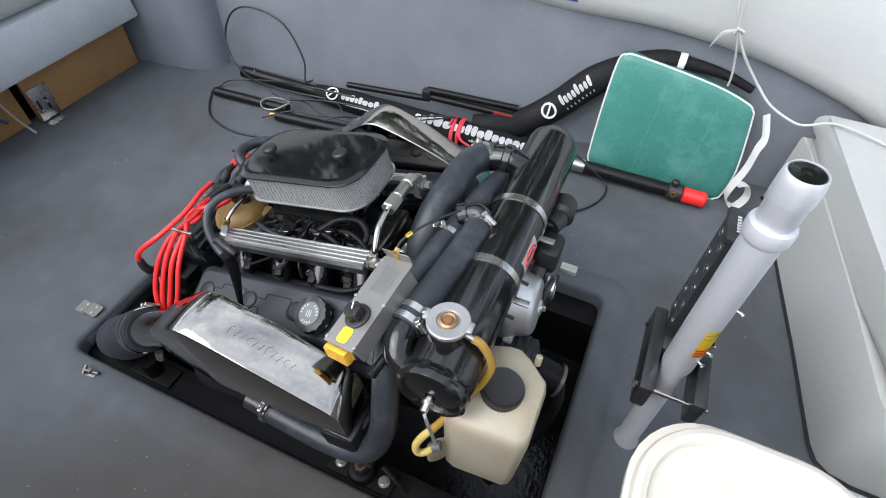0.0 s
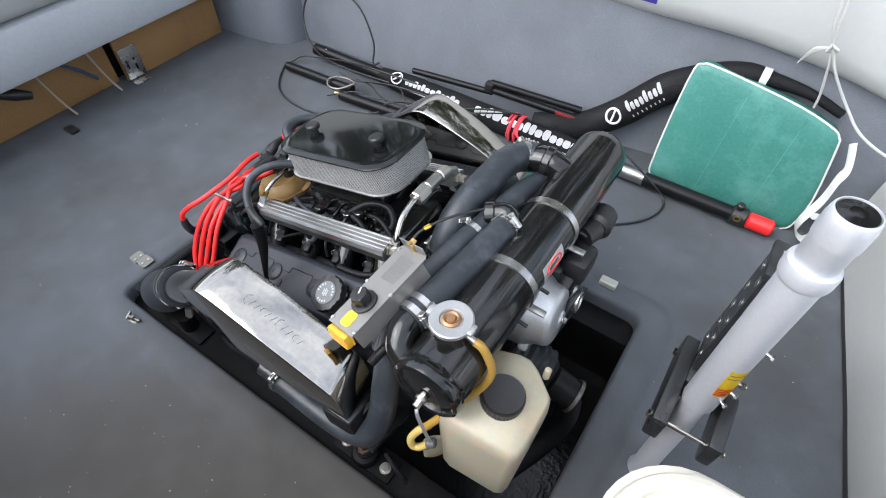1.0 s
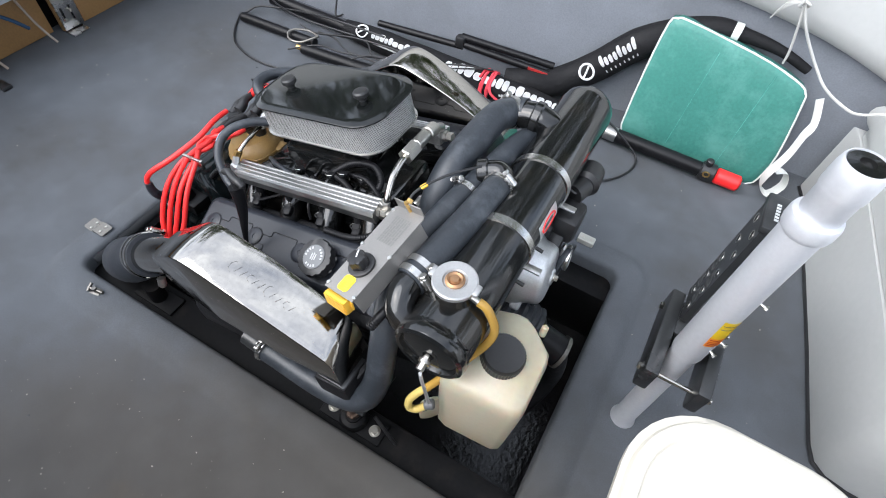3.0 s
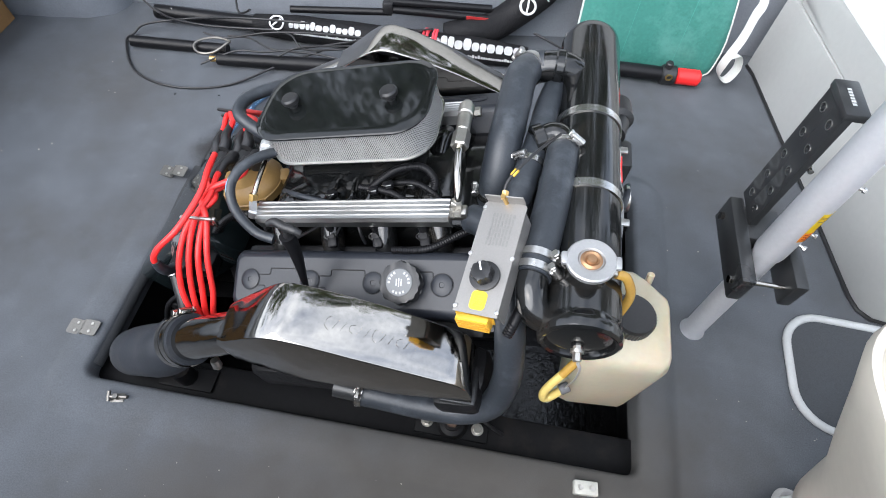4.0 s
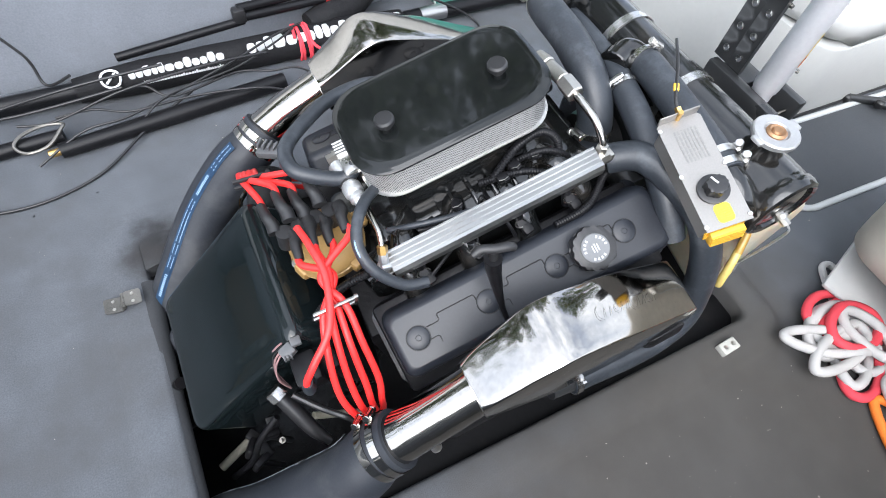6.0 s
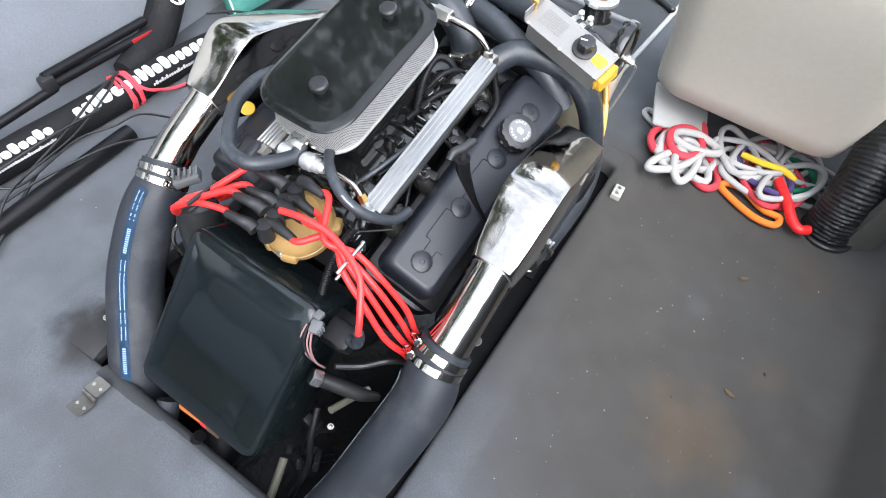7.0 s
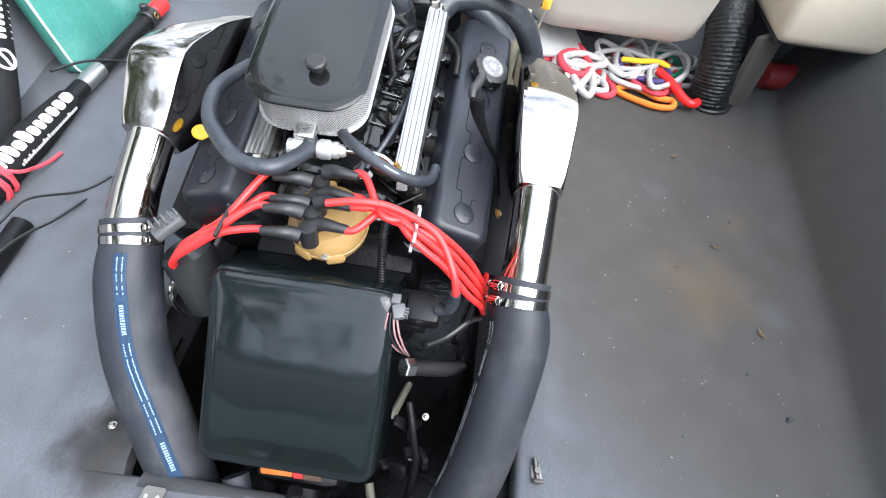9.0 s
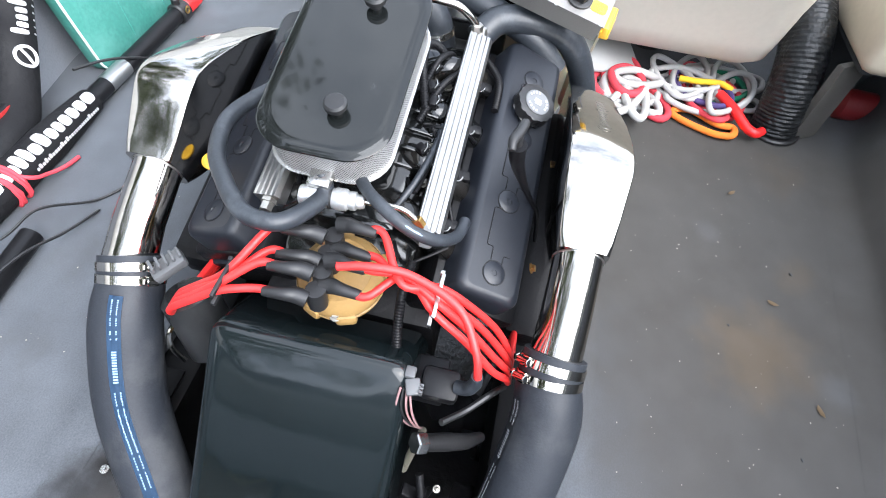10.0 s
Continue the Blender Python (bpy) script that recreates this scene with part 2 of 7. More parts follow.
# The first two rows are broad and turn the near floor darker and browner.
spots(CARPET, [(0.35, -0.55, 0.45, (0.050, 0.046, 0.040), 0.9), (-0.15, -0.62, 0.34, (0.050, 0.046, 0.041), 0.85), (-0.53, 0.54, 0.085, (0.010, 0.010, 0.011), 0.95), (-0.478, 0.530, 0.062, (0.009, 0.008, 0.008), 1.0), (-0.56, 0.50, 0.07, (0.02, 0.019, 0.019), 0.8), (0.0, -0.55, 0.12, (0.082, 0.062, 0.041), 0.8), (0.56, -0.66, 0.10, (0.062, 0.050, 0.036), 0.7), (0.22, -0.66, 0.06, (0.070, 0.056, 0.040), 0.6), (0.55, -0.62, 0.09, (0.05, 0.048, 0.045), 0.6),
               (-0.05, -0.70, 0.05, (0.085, 0.086, 0.088), 0.5), (0.30, -0.48, 0.04, (0.09, 0.09, 0.09), 0.4), (-0.85, 0.62, 0.10, (0.055, 0.056, 0.058), 0.5), (0.9, 0.55, 0.12, (0.058, 0.06, 0.063), 0.5)])

# ---- geometry helpers ----
AT = {}


def V(*p):
    return Vector(p)


def finish(name, bm, mat, sharp=38):
    mesh = bpy.data.meshes.new(name)
    bmesh.ops.recalc_face_normals(bm, faces=bm.faces)
    bm.to_mesh(mesh)
    bm.free()
    mesh.materials.append(mat)
    mesh.shade_smooth()
    mesh.set_sharp_from_angle(angle=radians(sharp))
    return mesh


def settle(ob, parent, where):
    """Sets ob at a place in the world and hangs it under its parent."""
    AT[ob] = Vector(where)
    ob.location = where
    if parent:
        ob.parent = parent
        ob.matrix_parent_inverse = Matrix.Translation(-AT[parent])
    return ob


def part(name, bm, mat, parent=None, label="", sharp=38):
    """Links a bmesh in world coordinates as one mesh object, with its origin at its middle."""
    co = np.array([v.co for v in bm.verts])
    mid = Vector((co.min(0) + co.max(0)) / 2)
    mid.z = float(co[:, 2].min())
    bmesh.ops.translate(bm, verts=bm.verts, vec=-mid)
    ob = new(name, finish(name, bm, mat, sharp))
    settle(ob, parent, mid)
    return tagged(ob, label)


def thing(name, where, label, category, group=""):
    ob = new(name)
    ob.empty_display_size = 0.05
    settle(ob, None, where)
    return tagged(ob, label, category, group)


def single(name, bm, mat, label, category, kind="", group="", sharp=38):
    return tagged(part(name, bm, mat, None, label, sharp), label, category, group, kind)


def structure(name, bm, mat, label, category="", sharp=38):
    return tagged(part(name, bm, mat, None, label, sharp), label, category, "", "structure")


def joined(*parts):
    """One bmesh from several."""
    out = bmesh.new()
    for bm in parts:
        mesh = bpy.data.meshes.new("piece")
        bm.to_mesh(mesh)
        bm.free()
        out.from_mesh(mesh)
        bpy.data.meshes.remove(mesh)
    return out


def moved(bm, m):
    bmesh.ops.transform(bm, matrix=m, verts=bm.verts)
    return bm


def rbox(mid, size, bevel=0.0, turn=(0, 0, 0), seg=2):
    bm = bmesh.new()
    bmesh.ops.create_cube(bm, size=1.0)
    bmesh.ops.scale(bm, verts=bm.verts, vec=size)
    if bevel:
        bmesh.ops.bevel(bm, geom=list(bm.edges), offset=bevel, segments=seg, profile=0.5, affect="EDGES")
    return moved(bm, pose(*mid, *turn))


def along(p0, p1):
    """A matrix whose z axis goes from p0 towards p1."""
    d = Vector(p1) - Vector(p0)
    return Matrix.Translation(p0) @ d.to_track_quat("Z", "Y").to_matrix().to_4x4()


def lathe(profile, p0, axis, seg=24):
    """Turns (radius, height) rows about an axis that starts at p0."""
    bm = bmesh.new()
    rings = []
    for r, h in profile:
        if r < 1e-5:
            rings.append([bm.verts.new((0, 0, h))])
        else:
            rings.append([bm.verts.new((r * math.cos(2 * math.pi * k / seg), r * math.sin(2 * math.pi * k / seg), h)) for k in range(seg)])
    for a, b in zip(rings, rings[1:]):
        for k in range(seg):
            q = [a[k % len(a)], a[(k + 1) % len(a)], b[(k + 1) % len(b)], b[k % len(b)]]
            q = list(dict.fromkeys(q))
            if len(q) > 2:
                bm.faces.new(q)
    return moved(bm, along(p0, Vector(p0) + Vector(axis)))


def cyl(p0, p1, r, r1=None, seg=16, bevel=0.0):
    h = (Vector(p1) - Vector(p0)).length
    r1 = r if r1 is None else r1
    b = min(bevel, h / 2.1)
    prof = [(0, 0), (r - b, 0), (r, b), (r1, h - b), (r1 - b, h), (0, h)] if b else [(0, 0), (r, 0), (r1, h), (0, h)]
    return lathe(prof, p0, Vector(p1) - Vector(p0), seg)


def spline(points, steps=8, closed=False):
    """Catmull-Rom through the points."""
    p = [np.array(q, float) for q in points]
    n = len(p)
    out = []
    for i in range(n if closed else n - 1):
        a, b, c, d = (p[(i + k) % n] if closed else p[min(max(i + k, 0), n - 1)] for k in (-1, 0, 1, 2))
        for s in range(steps):
            t = s / steps
            out.append(0.5 * (2 * b + (c - a) * t + (2 * a - 5 * b + 4 * c - d) * t * t + (3 * b - a - 3 * c + d) * t**3))
    if not closed:
        out.append(p[-1])
    return [Vector(q) for q in out]


def sweep(path, r, seg=10, closed=False, ridges=0.0, flat=1.0, cap=True):
    """A tube along a path; r one radius or one a point; ridges: how far every second ring stands proud; flat: squash across."""
    bm = bmesh.new()
    n = len(path)
    rs = [r] * n if isinstance(r, (int, float)) else [float(v) for v in np.interp(np.linspace(0, 1, n), np.linspace(0, 1, len(r)), r)]
    rings, up = [], None
    for i, p in enumerate(path):
        if closed:
            d = path[(i + 1) % n] - path[i - 1]
        else:
            d = path[min(i + 1, n - 1)] - path[max(i - 1, 0)]
        d = d.normalized()
        if up is None:
            up = d.orthogonal().normalized() if abs(d.z) > 0.9 else (Vector((0, 0, 1)) - d * d.z).normalized()
        up = (up - d * up.dot(d)).normalized()
        side = d.cross(up)
        rr = rs[i] + (ridges if i % 2 else 0)
        rings.append([bm.verts.new(p + rr * (math.cos(2 * math.pi * k / seg) * side * flat + math.sin(2 * math.pi * k / seg) * up)) for k in range(seg)])
    for a, b in zip(rings, rings[1:] + rings[:1] if closed else rings[1:]):
        for k in range(seg):
            bm.faces.new((a[k], a[(k + 1) % seg], b[(k + 1) % seg], b[k]))
    if not closed and cap:
        bm.faces.new(rings[0])
        bm.faces.new(rings[-1])
    return bm


def tube(points, r, seg=10, steps=8, **more):
    return sweep(spline(points, steps, more.get("closed", False)), r, seg, **more)


def corrugated(points, r, pitch=0.005, depth=0.0012, seg=10):
    """A split loom or a ribbed hose."""
    path = spline(points, 24)
    length = sum((b - a).length for a, b in zip(path, path[1:]))
    n = max(int(length / pitch) * 2, 8)
    s = np.cumsum([0] + [(b - a).length for a, b in zip(path, path[1:])])
    co = np.array(path)
    even = [Vector([np.interp(t, s, co[:, k]) for k in range(3)]) for t in np.linspace(0, length, n)]
    return sweep(even, r, seg, ridges=depth)


def round_rect(w, h, r, n=5):
    """Corner-rounded outline, counter-clockwise, centred."""
    pts = []
    for cx, cy, a in ((w / 2 - r, h / 2 - r, 0), (-w / 2 + r, h / 2 - r, 90), (-w / 2 + r, -h / 2 + r, 180), (w / 2 - r, -h / 2 + r, 270)):
        for k in range(n + 1):
            t = radians(a + 90 * k / n)
            pts.append((cx + r * math.cos(t), cy + r * math.sin(t)))
    return pts


def prism(outline, z0, z1, m=None, bevel=0.0, seg=2):
    """An outline in x and y, raised from z0 to z1."""
    bm = bmesh.new()
    low = [bm.verts.new((x, y, z0)) for x, y in outline]
    high = [bm.verts.new((x, y, z1)) for x, y in outline]
    n = len(outline)
    bm.faces.new(list(reversed(low)))
    bm.faces.new(high)
    for k in range(n):
        bm.faces.new((low[k], low[(k + 1) % n], high[(k + 1) % n], high[k]))
    if bevel:
        rim = [e for e in bm.edges if abs(e.verts[0].co.z - e.verts[1].co.z) < 1e-6]
        bmesh.ops.bevel(bm, geom=rim, offset=bevel, segments=seg, profile=0.5, affect="EDGES")
    return moved(bm, m) if m else bm


def stack(loops, closed_top=True, closed_bottom=True):
    """Bridges loops of equal length."""
    bm = bmesh.new()
    rings = [[bm.verts.new(p) for p in loop] for loop in loops]
    n = len(rings[0])
    for a, b in zip(rings, rings[1:]):
        for k in range(n):
            bm.faces.new((a[k], a[(k + 1) % n], b[(k + 1) % n], b[k]))
    if closed_bottom:
        bm.faces.new(list(reversed(rings[0])))
    if closed_top:
        bm.faces.new(rings[-1])
    return bm


# The engine's own axes: x along the crankshaft to its front, which stands higher, z up from the crank.
ENGINE = Matrix.Translation((0, 0.215, 0.30)) @ Matrix.Rotation(radians(-15.5), 4, "Y")


def E(x, y, z):
    return ENGINE @ Vector((x, y, z))


def eng(bm):
    return moved(bm, ENGINE)


def epath(points):
    return [E(*p) for p in points]


def bolt(p, axis, r=0.006, h=0.006):
    """A hexagon head on its washer."""
    a = Vector(axis).normalized()
    p = Vector(p)
    return joined(cyl(p, p + a * 0.0015, r * 1.45, seg=14), cyl(p + a * 0.0015, p + a * (h + 0.0015), r, seg=6, bevel=0.0008))


def clamp(p, axis, r, width=0.012, screw=(0, 0, 1), thick=0.0016):
    """A worm-drive hose clamp: a band and its screw housing."""
    a, s = Vector(axis).normalized(), Vector(screw)
    s = (s - a * s.dot(a)).normalized()
    p = Vector(p)
    band = lathe([(r, -width / 2), (r + thick, -width / 2), (r + thick, width / 2), (r, width / 2), (r, -width / 2)], p, a, 28)
    side = a.cross(s)
    q = p + s * (r + 0.006)
    screw_bm = joined(cyl(q - side * 0.012, q + side * 0.012, 0.0055, seg=10, bevel=0.001), cyl(q + side * 0.012, q + side * 0.018, 0.0065, seg=6, bevel=0.001))
    house = moved(rbox((0, 0, 0), (0.018, 0.016, 0.007), 0.002), Matrix.Translation(p + s * (r + 0.003)) @ Matrix((side, a, s)).transposed().to_4x4())
    return joined(band, screw_bm, house)


def bars_on(m, rows, w, h, thick=0.0006, seed=1):
    """Small raised bars that stand for printed lines. m: a frame whose x runs along the line and z off the surface."""
    rnd = random.Random(seed)
    bms = []
    for row in range(rows):
        y = h / 2 - (row + 0.5) * h / rows
        x = -w / 2
        while x < w / 2 - 0.002:
            d = min(rnd.uniform(0.1, 0.3) * w, w / 2 - x)
            bms.append(rbox((x + d / 2, y, 0), (d * 0.86, h / rows * 0.5, thick)))
            x += d
    return moved(joined(*bms), m)


def blob_cap(p):
    return lathe([(0, -0.015), (0.009, -0.013), (0.0135, -0.006), (0.0135, 0.006), (0.009, 0.011), (0, 0.012)], p, (0, 0, 1), 14)


def frame_of(p, x_axis, normal):
    x, z = Vector(x_axis).normalized(), Vector(normal).normalized()
    z = (z - x * z.dot(x)).normalized()
    return Matrix.Translation(p) @ Matrix((x, z.cross(x), z)).transposed().to_4x4()


def patch(c, d, n0, u0, r, x0, x1, a0, a1, skew=0.0, cuts=6):
    """A thin curved patch on a round sleeve, from x0 to x1 along it and a0 to a1 degrees round it."""
    bm = bmesh.new()
    rows = []
    for k in range(cuts + 1):
        a = radians(a0 + (a1 - a0) * k / cuts)
        nn = n0 * math.cos(a) + u0 * math.sin(a)
        sh = skew * (k / cuts - 0.5)
        rows.append([bm.verts.new(c + d * (x + sh) + nn * r) for x in (x0, x1)])
    for a, b in zip(rows, rows[1:]):
        bm.faces.new((a[0], a[1], b[1], b[0]))
    bmesh.ops.solidify(bm, geom=list(bm.faces), thickness=0.0005)
    return bm

# ---- the large structure ----
def floor_sheet():
    cx, cy, w, h = 0.02, 0.2075, 1.16, 0.705

    def rise(x, y):
        """The edge stands proud along the near and front sides, and runs out flush towards the hull side."""
        hinged = 0.62 * min(1.0, max(0.0, (-0.45 - x) * 10)) * min(1.0, max(0.0, (0.5 - y) * 10))
        return max(0.12, hinged, min(1.0, max(1 - y * 4 - 0.4, (x - 0.25) * 5)))

    def ring(grow, z, r):
        return [(cx + x, cy + y, z * rise(cx + x, cy + y) if z > 0 else z) for x, y in round_rect(w + 2 * grow, h + 2 * grow, r, 6)]

    outer = [(0.3 + x, 0.2 + y, 0.0) for x, y in round_rect(3.6, 2.3, 0.001, 6)]
    below = [(x, y, -0.03) for x, y, _ in outer]
    return stack([below, outer, ring(0.092, 0.0, 0.09), ring(0.082, 0.0025, 0.085), ring(0.072, 0.009, 0.075), ring(0.060, 0.0155, 0.068), ring(0.045, 0.0185, 0.06), ring(0.012, 0.019, 0.04),
                  ring(0.004, 0.016, 0.03), ring(0.0, 0.006, 0.028), ring(0.0, -0.05, 0.028), ring(0.03, -0.05, 0.04)], False, False)


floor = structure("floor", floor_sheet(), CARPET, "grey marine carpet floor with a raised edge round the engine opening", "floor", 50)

def bilge():
    bm = bmesh.new()
    bmesh.ops.create_cube(bm, size=1.0, matrix=pose(0.0, 0.21, -0.29) @ Matrix.Diagonal((1.5, 0.86, 0.52, 1)))
    top = [f for f in bm.faces if f.normal.z > 0.5]
    bmesh.ops.delete(bm, geom=top, context="FACES_ONLY")
    bmesh.ops.solidify(bm, geom=list(bm.faces), thickness=0.02)
    return bm


structure("bilge", bilge(), BILGE, "black-painted bilge well under the engine", "bilge")
for y, x1 in ((-0.105, 0.72), (0.53, 0.72)):
    structure("stringer", rbox((x1 - 0.71, y, -0.13), (1.42, 0.085, 0.2), 0.006), BILGE_GREY, "black-painted engine stringer in the bilge", "stringer")
structure("bulkhead", rbox((0.645, 0.21, -0.14), (0.03, 0.84, 0.18), 0.004), BILGE_GREY, "black bulkhead at the front of the engine well", "bulkhead")


def loft(sections):
    """Sections of equal length, open at the ends but closed round."""
    return stack(sections)


def wall_run(points, lean, z1, thick, z0=0.0):
    """A wall over plan points, leaning outwards by lean, with its thickness away from the place."""
    secs = []
    for x, y in points:
        s = 1 if lean >= 0 else -1
        secs.append([(x, y, z0), (x, y + lean * 0.4, z0 + (z1 - z0) * 0.4), (x, y + lean, z1), (x, y + lean + s * thick, z1), (x, y + s * thick, z0)])
    return loft(secs)


structure("wall_far", wall_run([(-1.12, 1.10), (-0.4, 1.13), (0.1, 1.17), (0.45, 1.23), (1.0, 1.25), (1.9, 1.26)], 0.05, 0.62, 0.04), CARPET_WALL, "grey carpeted hull side", "wall", 60)
structure("wall_corner", loft([[(x, y, 0), (x - 0.005, y + 0.01, 0.2), (x - 0.01, y + 0.03, 0.36), (x - 0.01, y + 0.06, 0.36), (x, y + 0.05, 0)] for x, y in
                              ((-1.50, 0.94), (-1.42, 0.952), (-1.30, 0.965), (-1.18, 0.985), (-1.11, 1.02), (-1.085, 1.07), (-1.08, 1.12))]), CARPET_WALL, "grey carpeted corner panel by the bench", "wall", 60)
NEAR_FOOT = ((-1.6, -0.64), (-0.43, -0.745), (-0.11, -0.785), (0.2, -0.815), (0.43, -0.835), (0.62, -0.855), (0.70, -0.875), (0.80, -0.92), (1.3, -0.96), (2.03, -0.98))
NEAR_RISE = ((0.07, 0.0004), (0.045, 0.0016), (0.022, 0.005), (0.006, 0.011), (-0.006, 0.02), (-0.015, 0.034), (-0.025, 0.056), (-0.052, 0.11), (-0.11, 0.22), (-0.19, 0.37), (-0.33, 0.60), (-0.39, 0.60), (-0.09, 0.0004))
structure("wall_near", loft([[(x, y + dy, z) for dy, z in NEAR_RISE] for x, y in NEAR_FOOT]), CARPET, "grey carpeted hull side sloping outwards", "wall", 60)
structure("wall_fore", rbox((2.05, 0.2, 0.4), (0.04, 2.4, 0.9), 0.01), GEL, "white moulded bulkhead closing the cockpit", "wall")
structure("wall_aft", rbox((-1.62, 0.2, 0.3), (0.04, 2.4, 0.6), 0.01), CARPET_WALL, "grey carpeted wall behind the bench", "wall")


def coaming():
    rows = ((-1.7, 0.50), (-1.12, 0.50), (-0.6, 0.49), (0.147, 0.449), (0.52, 0.441), (0.80, 0.408), (1.05, 0.338), (1.3, 0.25), (1.9, 0.2))
    rows = [tuple(p) for p in np.array(spline([(a, b, 0) for a, b in rows], 4))[:, :2]]
    secs = []
    for x, z in rows:
        y = float(np.interp(x, (-1.7, -0.6, 0.1, 0.5, 1.9), (1.14, 1.16, 1.21, 1.24, 1.26)))
        secs.append([(x, y + 0.03, z + 0.01), (x, y + 0.006, z), (x, y - 0.015, z + 0.02), (x, y - 0.02, z + 0.06), (x, y + 0.0, z + 0.2), (x, y + 0.05, z + 0.36), (x, y + 0.12, z + 0.42), (x, y + 0.2, z + 0.42), (x, y + 0.2, z + 0.01)])
    return stack(secs)


structure("coaming_pad", coaming(), VINYL, "white vinyl padded coaming along the hull side", "coaming", 50)
# Out of view: added to close the near side and dim the wall below.
structure("unseen_coaming_near", stack([[(x, -1.16, 0.58), (x, -1.10, 0.60), (x, -1.08, 0.66), (x, -1.10, 0.80), (x, -1.17, 0.88), (x, -1.30, 0.88), (x, -1.30, 0.58)] for x in (-1.7, -0.6, 0.4, 1.2, 2.0)]), VINYL, "white vinyl padded coaming along the hull side", "coaming", 50)
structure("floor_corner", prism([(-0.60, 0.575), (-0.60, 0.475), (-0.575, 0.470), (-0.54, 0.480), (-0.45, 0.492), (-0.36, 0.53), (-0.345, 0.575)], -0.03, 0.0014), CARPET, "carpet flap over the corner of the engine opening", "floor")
single("decal", rbox((0.205, 1.205, 0.50), (0.10, 0.006, 0.035), 0.002, (-6, 0, 0)), material("purple_decal", (0.04, 0.03, 0.24), 0.4), "purple decal strip stuck on the white coaming", "decal")

# bench aft: a carpeted front with the storage boards under it
structure("bench_front", stack([[(x, y, z) for x, z in ((-1.35, 0.194), (-1.338, 0.198), (-1.335, 0.208), (-1.358, 0.325), (-1.37, 0.342), (-1.40, 0.35), (-1.60, 0.35), (-1.60, 0.194))] for y in (-0.78, 0.0, 0.5, 0.9, 0.96)]), BENCH_GREY, "grey padded front of the aft bench", "bench")
single("bench_cushion", rbox((-1.50, 0.1, 0.42), (0.26, 1.7, 0.14), 0.035, (0, 0, 0), 3), VINYL, "white vinyl bench cushion on the carpeted bench", "cushion")
for y0, y1, dx in ((0.475, 0.93, 0.0), (-0.10, 0.455, -0.03), (-0.78, -0.12, 0.0)):
    b = single("storage_board", rbox((-1.415 + dx, (y0 + y1) / 2, 0.1), (0.018, y1 - y0, 0.196), 0.003), BOARD, "brown board closing the locker under the bench", "board", group="locker boards")
single("locker_back", rbox((-1.47, 0.1, 0.098), (0.02, 1.74, 0.19), 0.002), BILGE, "dark back of the locker under the bench", "panel", "structure")

# fore seat base and the seats
BASE = [(0.985, 1.19), (1.0, 1.145), (1.042, 0.868), (1.085, 0.6), (1.118, 0.36), (1.13, 0.325), (1.155, 0.305), (1.2, 0.297), (1.9, 0.285), (1.9, 1.19)]
seat_base = thing("seat_base", (1.5, 0.7, 0), "white vinyl seat base with a black welt on the carpet", "seat base")
part("base_panel", prism(BASE, 0.006, 0.252, bevel=0.006), VINYL, seat_base)
part("welt", sweep([V(x, y, 0.005) for x, y in BASE[:-1]], 0.006, 6), BLACK_PLASTIC, seat_base, "black rubber welt")
mid = Vector((1.5, 0.75, 0))
part("seat_cushion", prism([(x + 0.004 * (x < 1.8), y) for x, y in BASE], 0.256, 0.352, bevel=0.046, seg=5), VINYL, seat_base, "white vinyl cushion")


# rows of height, rear edge, front edge, two side edges and corner radius
SEAT = ((0.115, 0.90, 1.20, -0.56, -0.16, 0.05), (0.122, 0.845, 1.24, -0.60, -0.125, 0.07), (0.15, 0.808, 1.26, -0.62, -0.105, 0.08), (0.20, 0.792, 1.27, -0.628, -0.098, 0.09), (0.30, 0.765, 1.27, -0.632, -0.092, 0.09),
        (0.42, 0.708, 1.12, -0.632, -0.078, 0.09), (0.54, 0.655, 0.95, -0.63, -0.062, 0.09), (0.60, 0.628, 0.89, -0.625, -0.052, 0.09), (0.618, 0.626, 0.885, -0.62, -0.054, 0.09), (0.622, 0.634, 0.88, -0.612, -0.062, 0.085),
        (0.6205, 0.648, 0.865, -0.60, -0.076, 0.07), (0.622, 0.69, 0.84, -0.57, -0.12, 0.05))


def seat_ring(row, dz=0.0, grow=0.0):
    z, x0, x1, y0, y1, r = row
    return [((x0 + x1) / 2 + x, (y0 + y1) / 2 + y, z + dz) for x, y in round_rect(x1 - x0 + grow, y1 - y0 + grow, r, 8)]


seat = thing("bucket_seat", (1.05, -0.35, 0), "cream vinyl seat with a leaning back and a rolled edge", "seat")
part("shell", stack([seat_ring(r) for r in SEAT]), VINYL_CREAM, seat, sharp=60)
part("edge_roll", sweep([V(*p) for p in seat_ring(SEAT[9], 0.0, -0.012)], 0.009, 8, closed=True), VINYL_CREAM, seat, "pale vinyl edge roll")
part("pedestal", cyl((1.1, -0.35, 0.0), (1.1, -0.35, 0.13), 0.05, seg=24), STEEL_DULL, seat)
part("flap", rbox((0.895, -0.215, 0.055), (0.16, 0.17, 0.012), 0.005, (8, -12, 20)), VINYL, seat, "white vinyl flap hanging below the seat")
side = thing("side_bench", (1.1, -1.0, 0), "cream side seat over a carpeted locker with a dark recess", "bench")
part("cushion", rbox((1.10, -1.02, 0.335), (0.90, 0.56, 0.17), 0.03, (0, 0, 0), 3), VINYL_TAN, side, "warm cream cushion")
part("end_panel", prism([(0.706, -0.734), (0.757, -0.813), (0.775, -0.805), (0.724, -0.724)], 0.0, 0.237, bevel=0.006), CARPET_BROWN, side)
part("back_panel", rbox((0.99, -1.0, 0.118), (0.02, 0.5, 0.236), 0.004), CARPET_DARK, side)
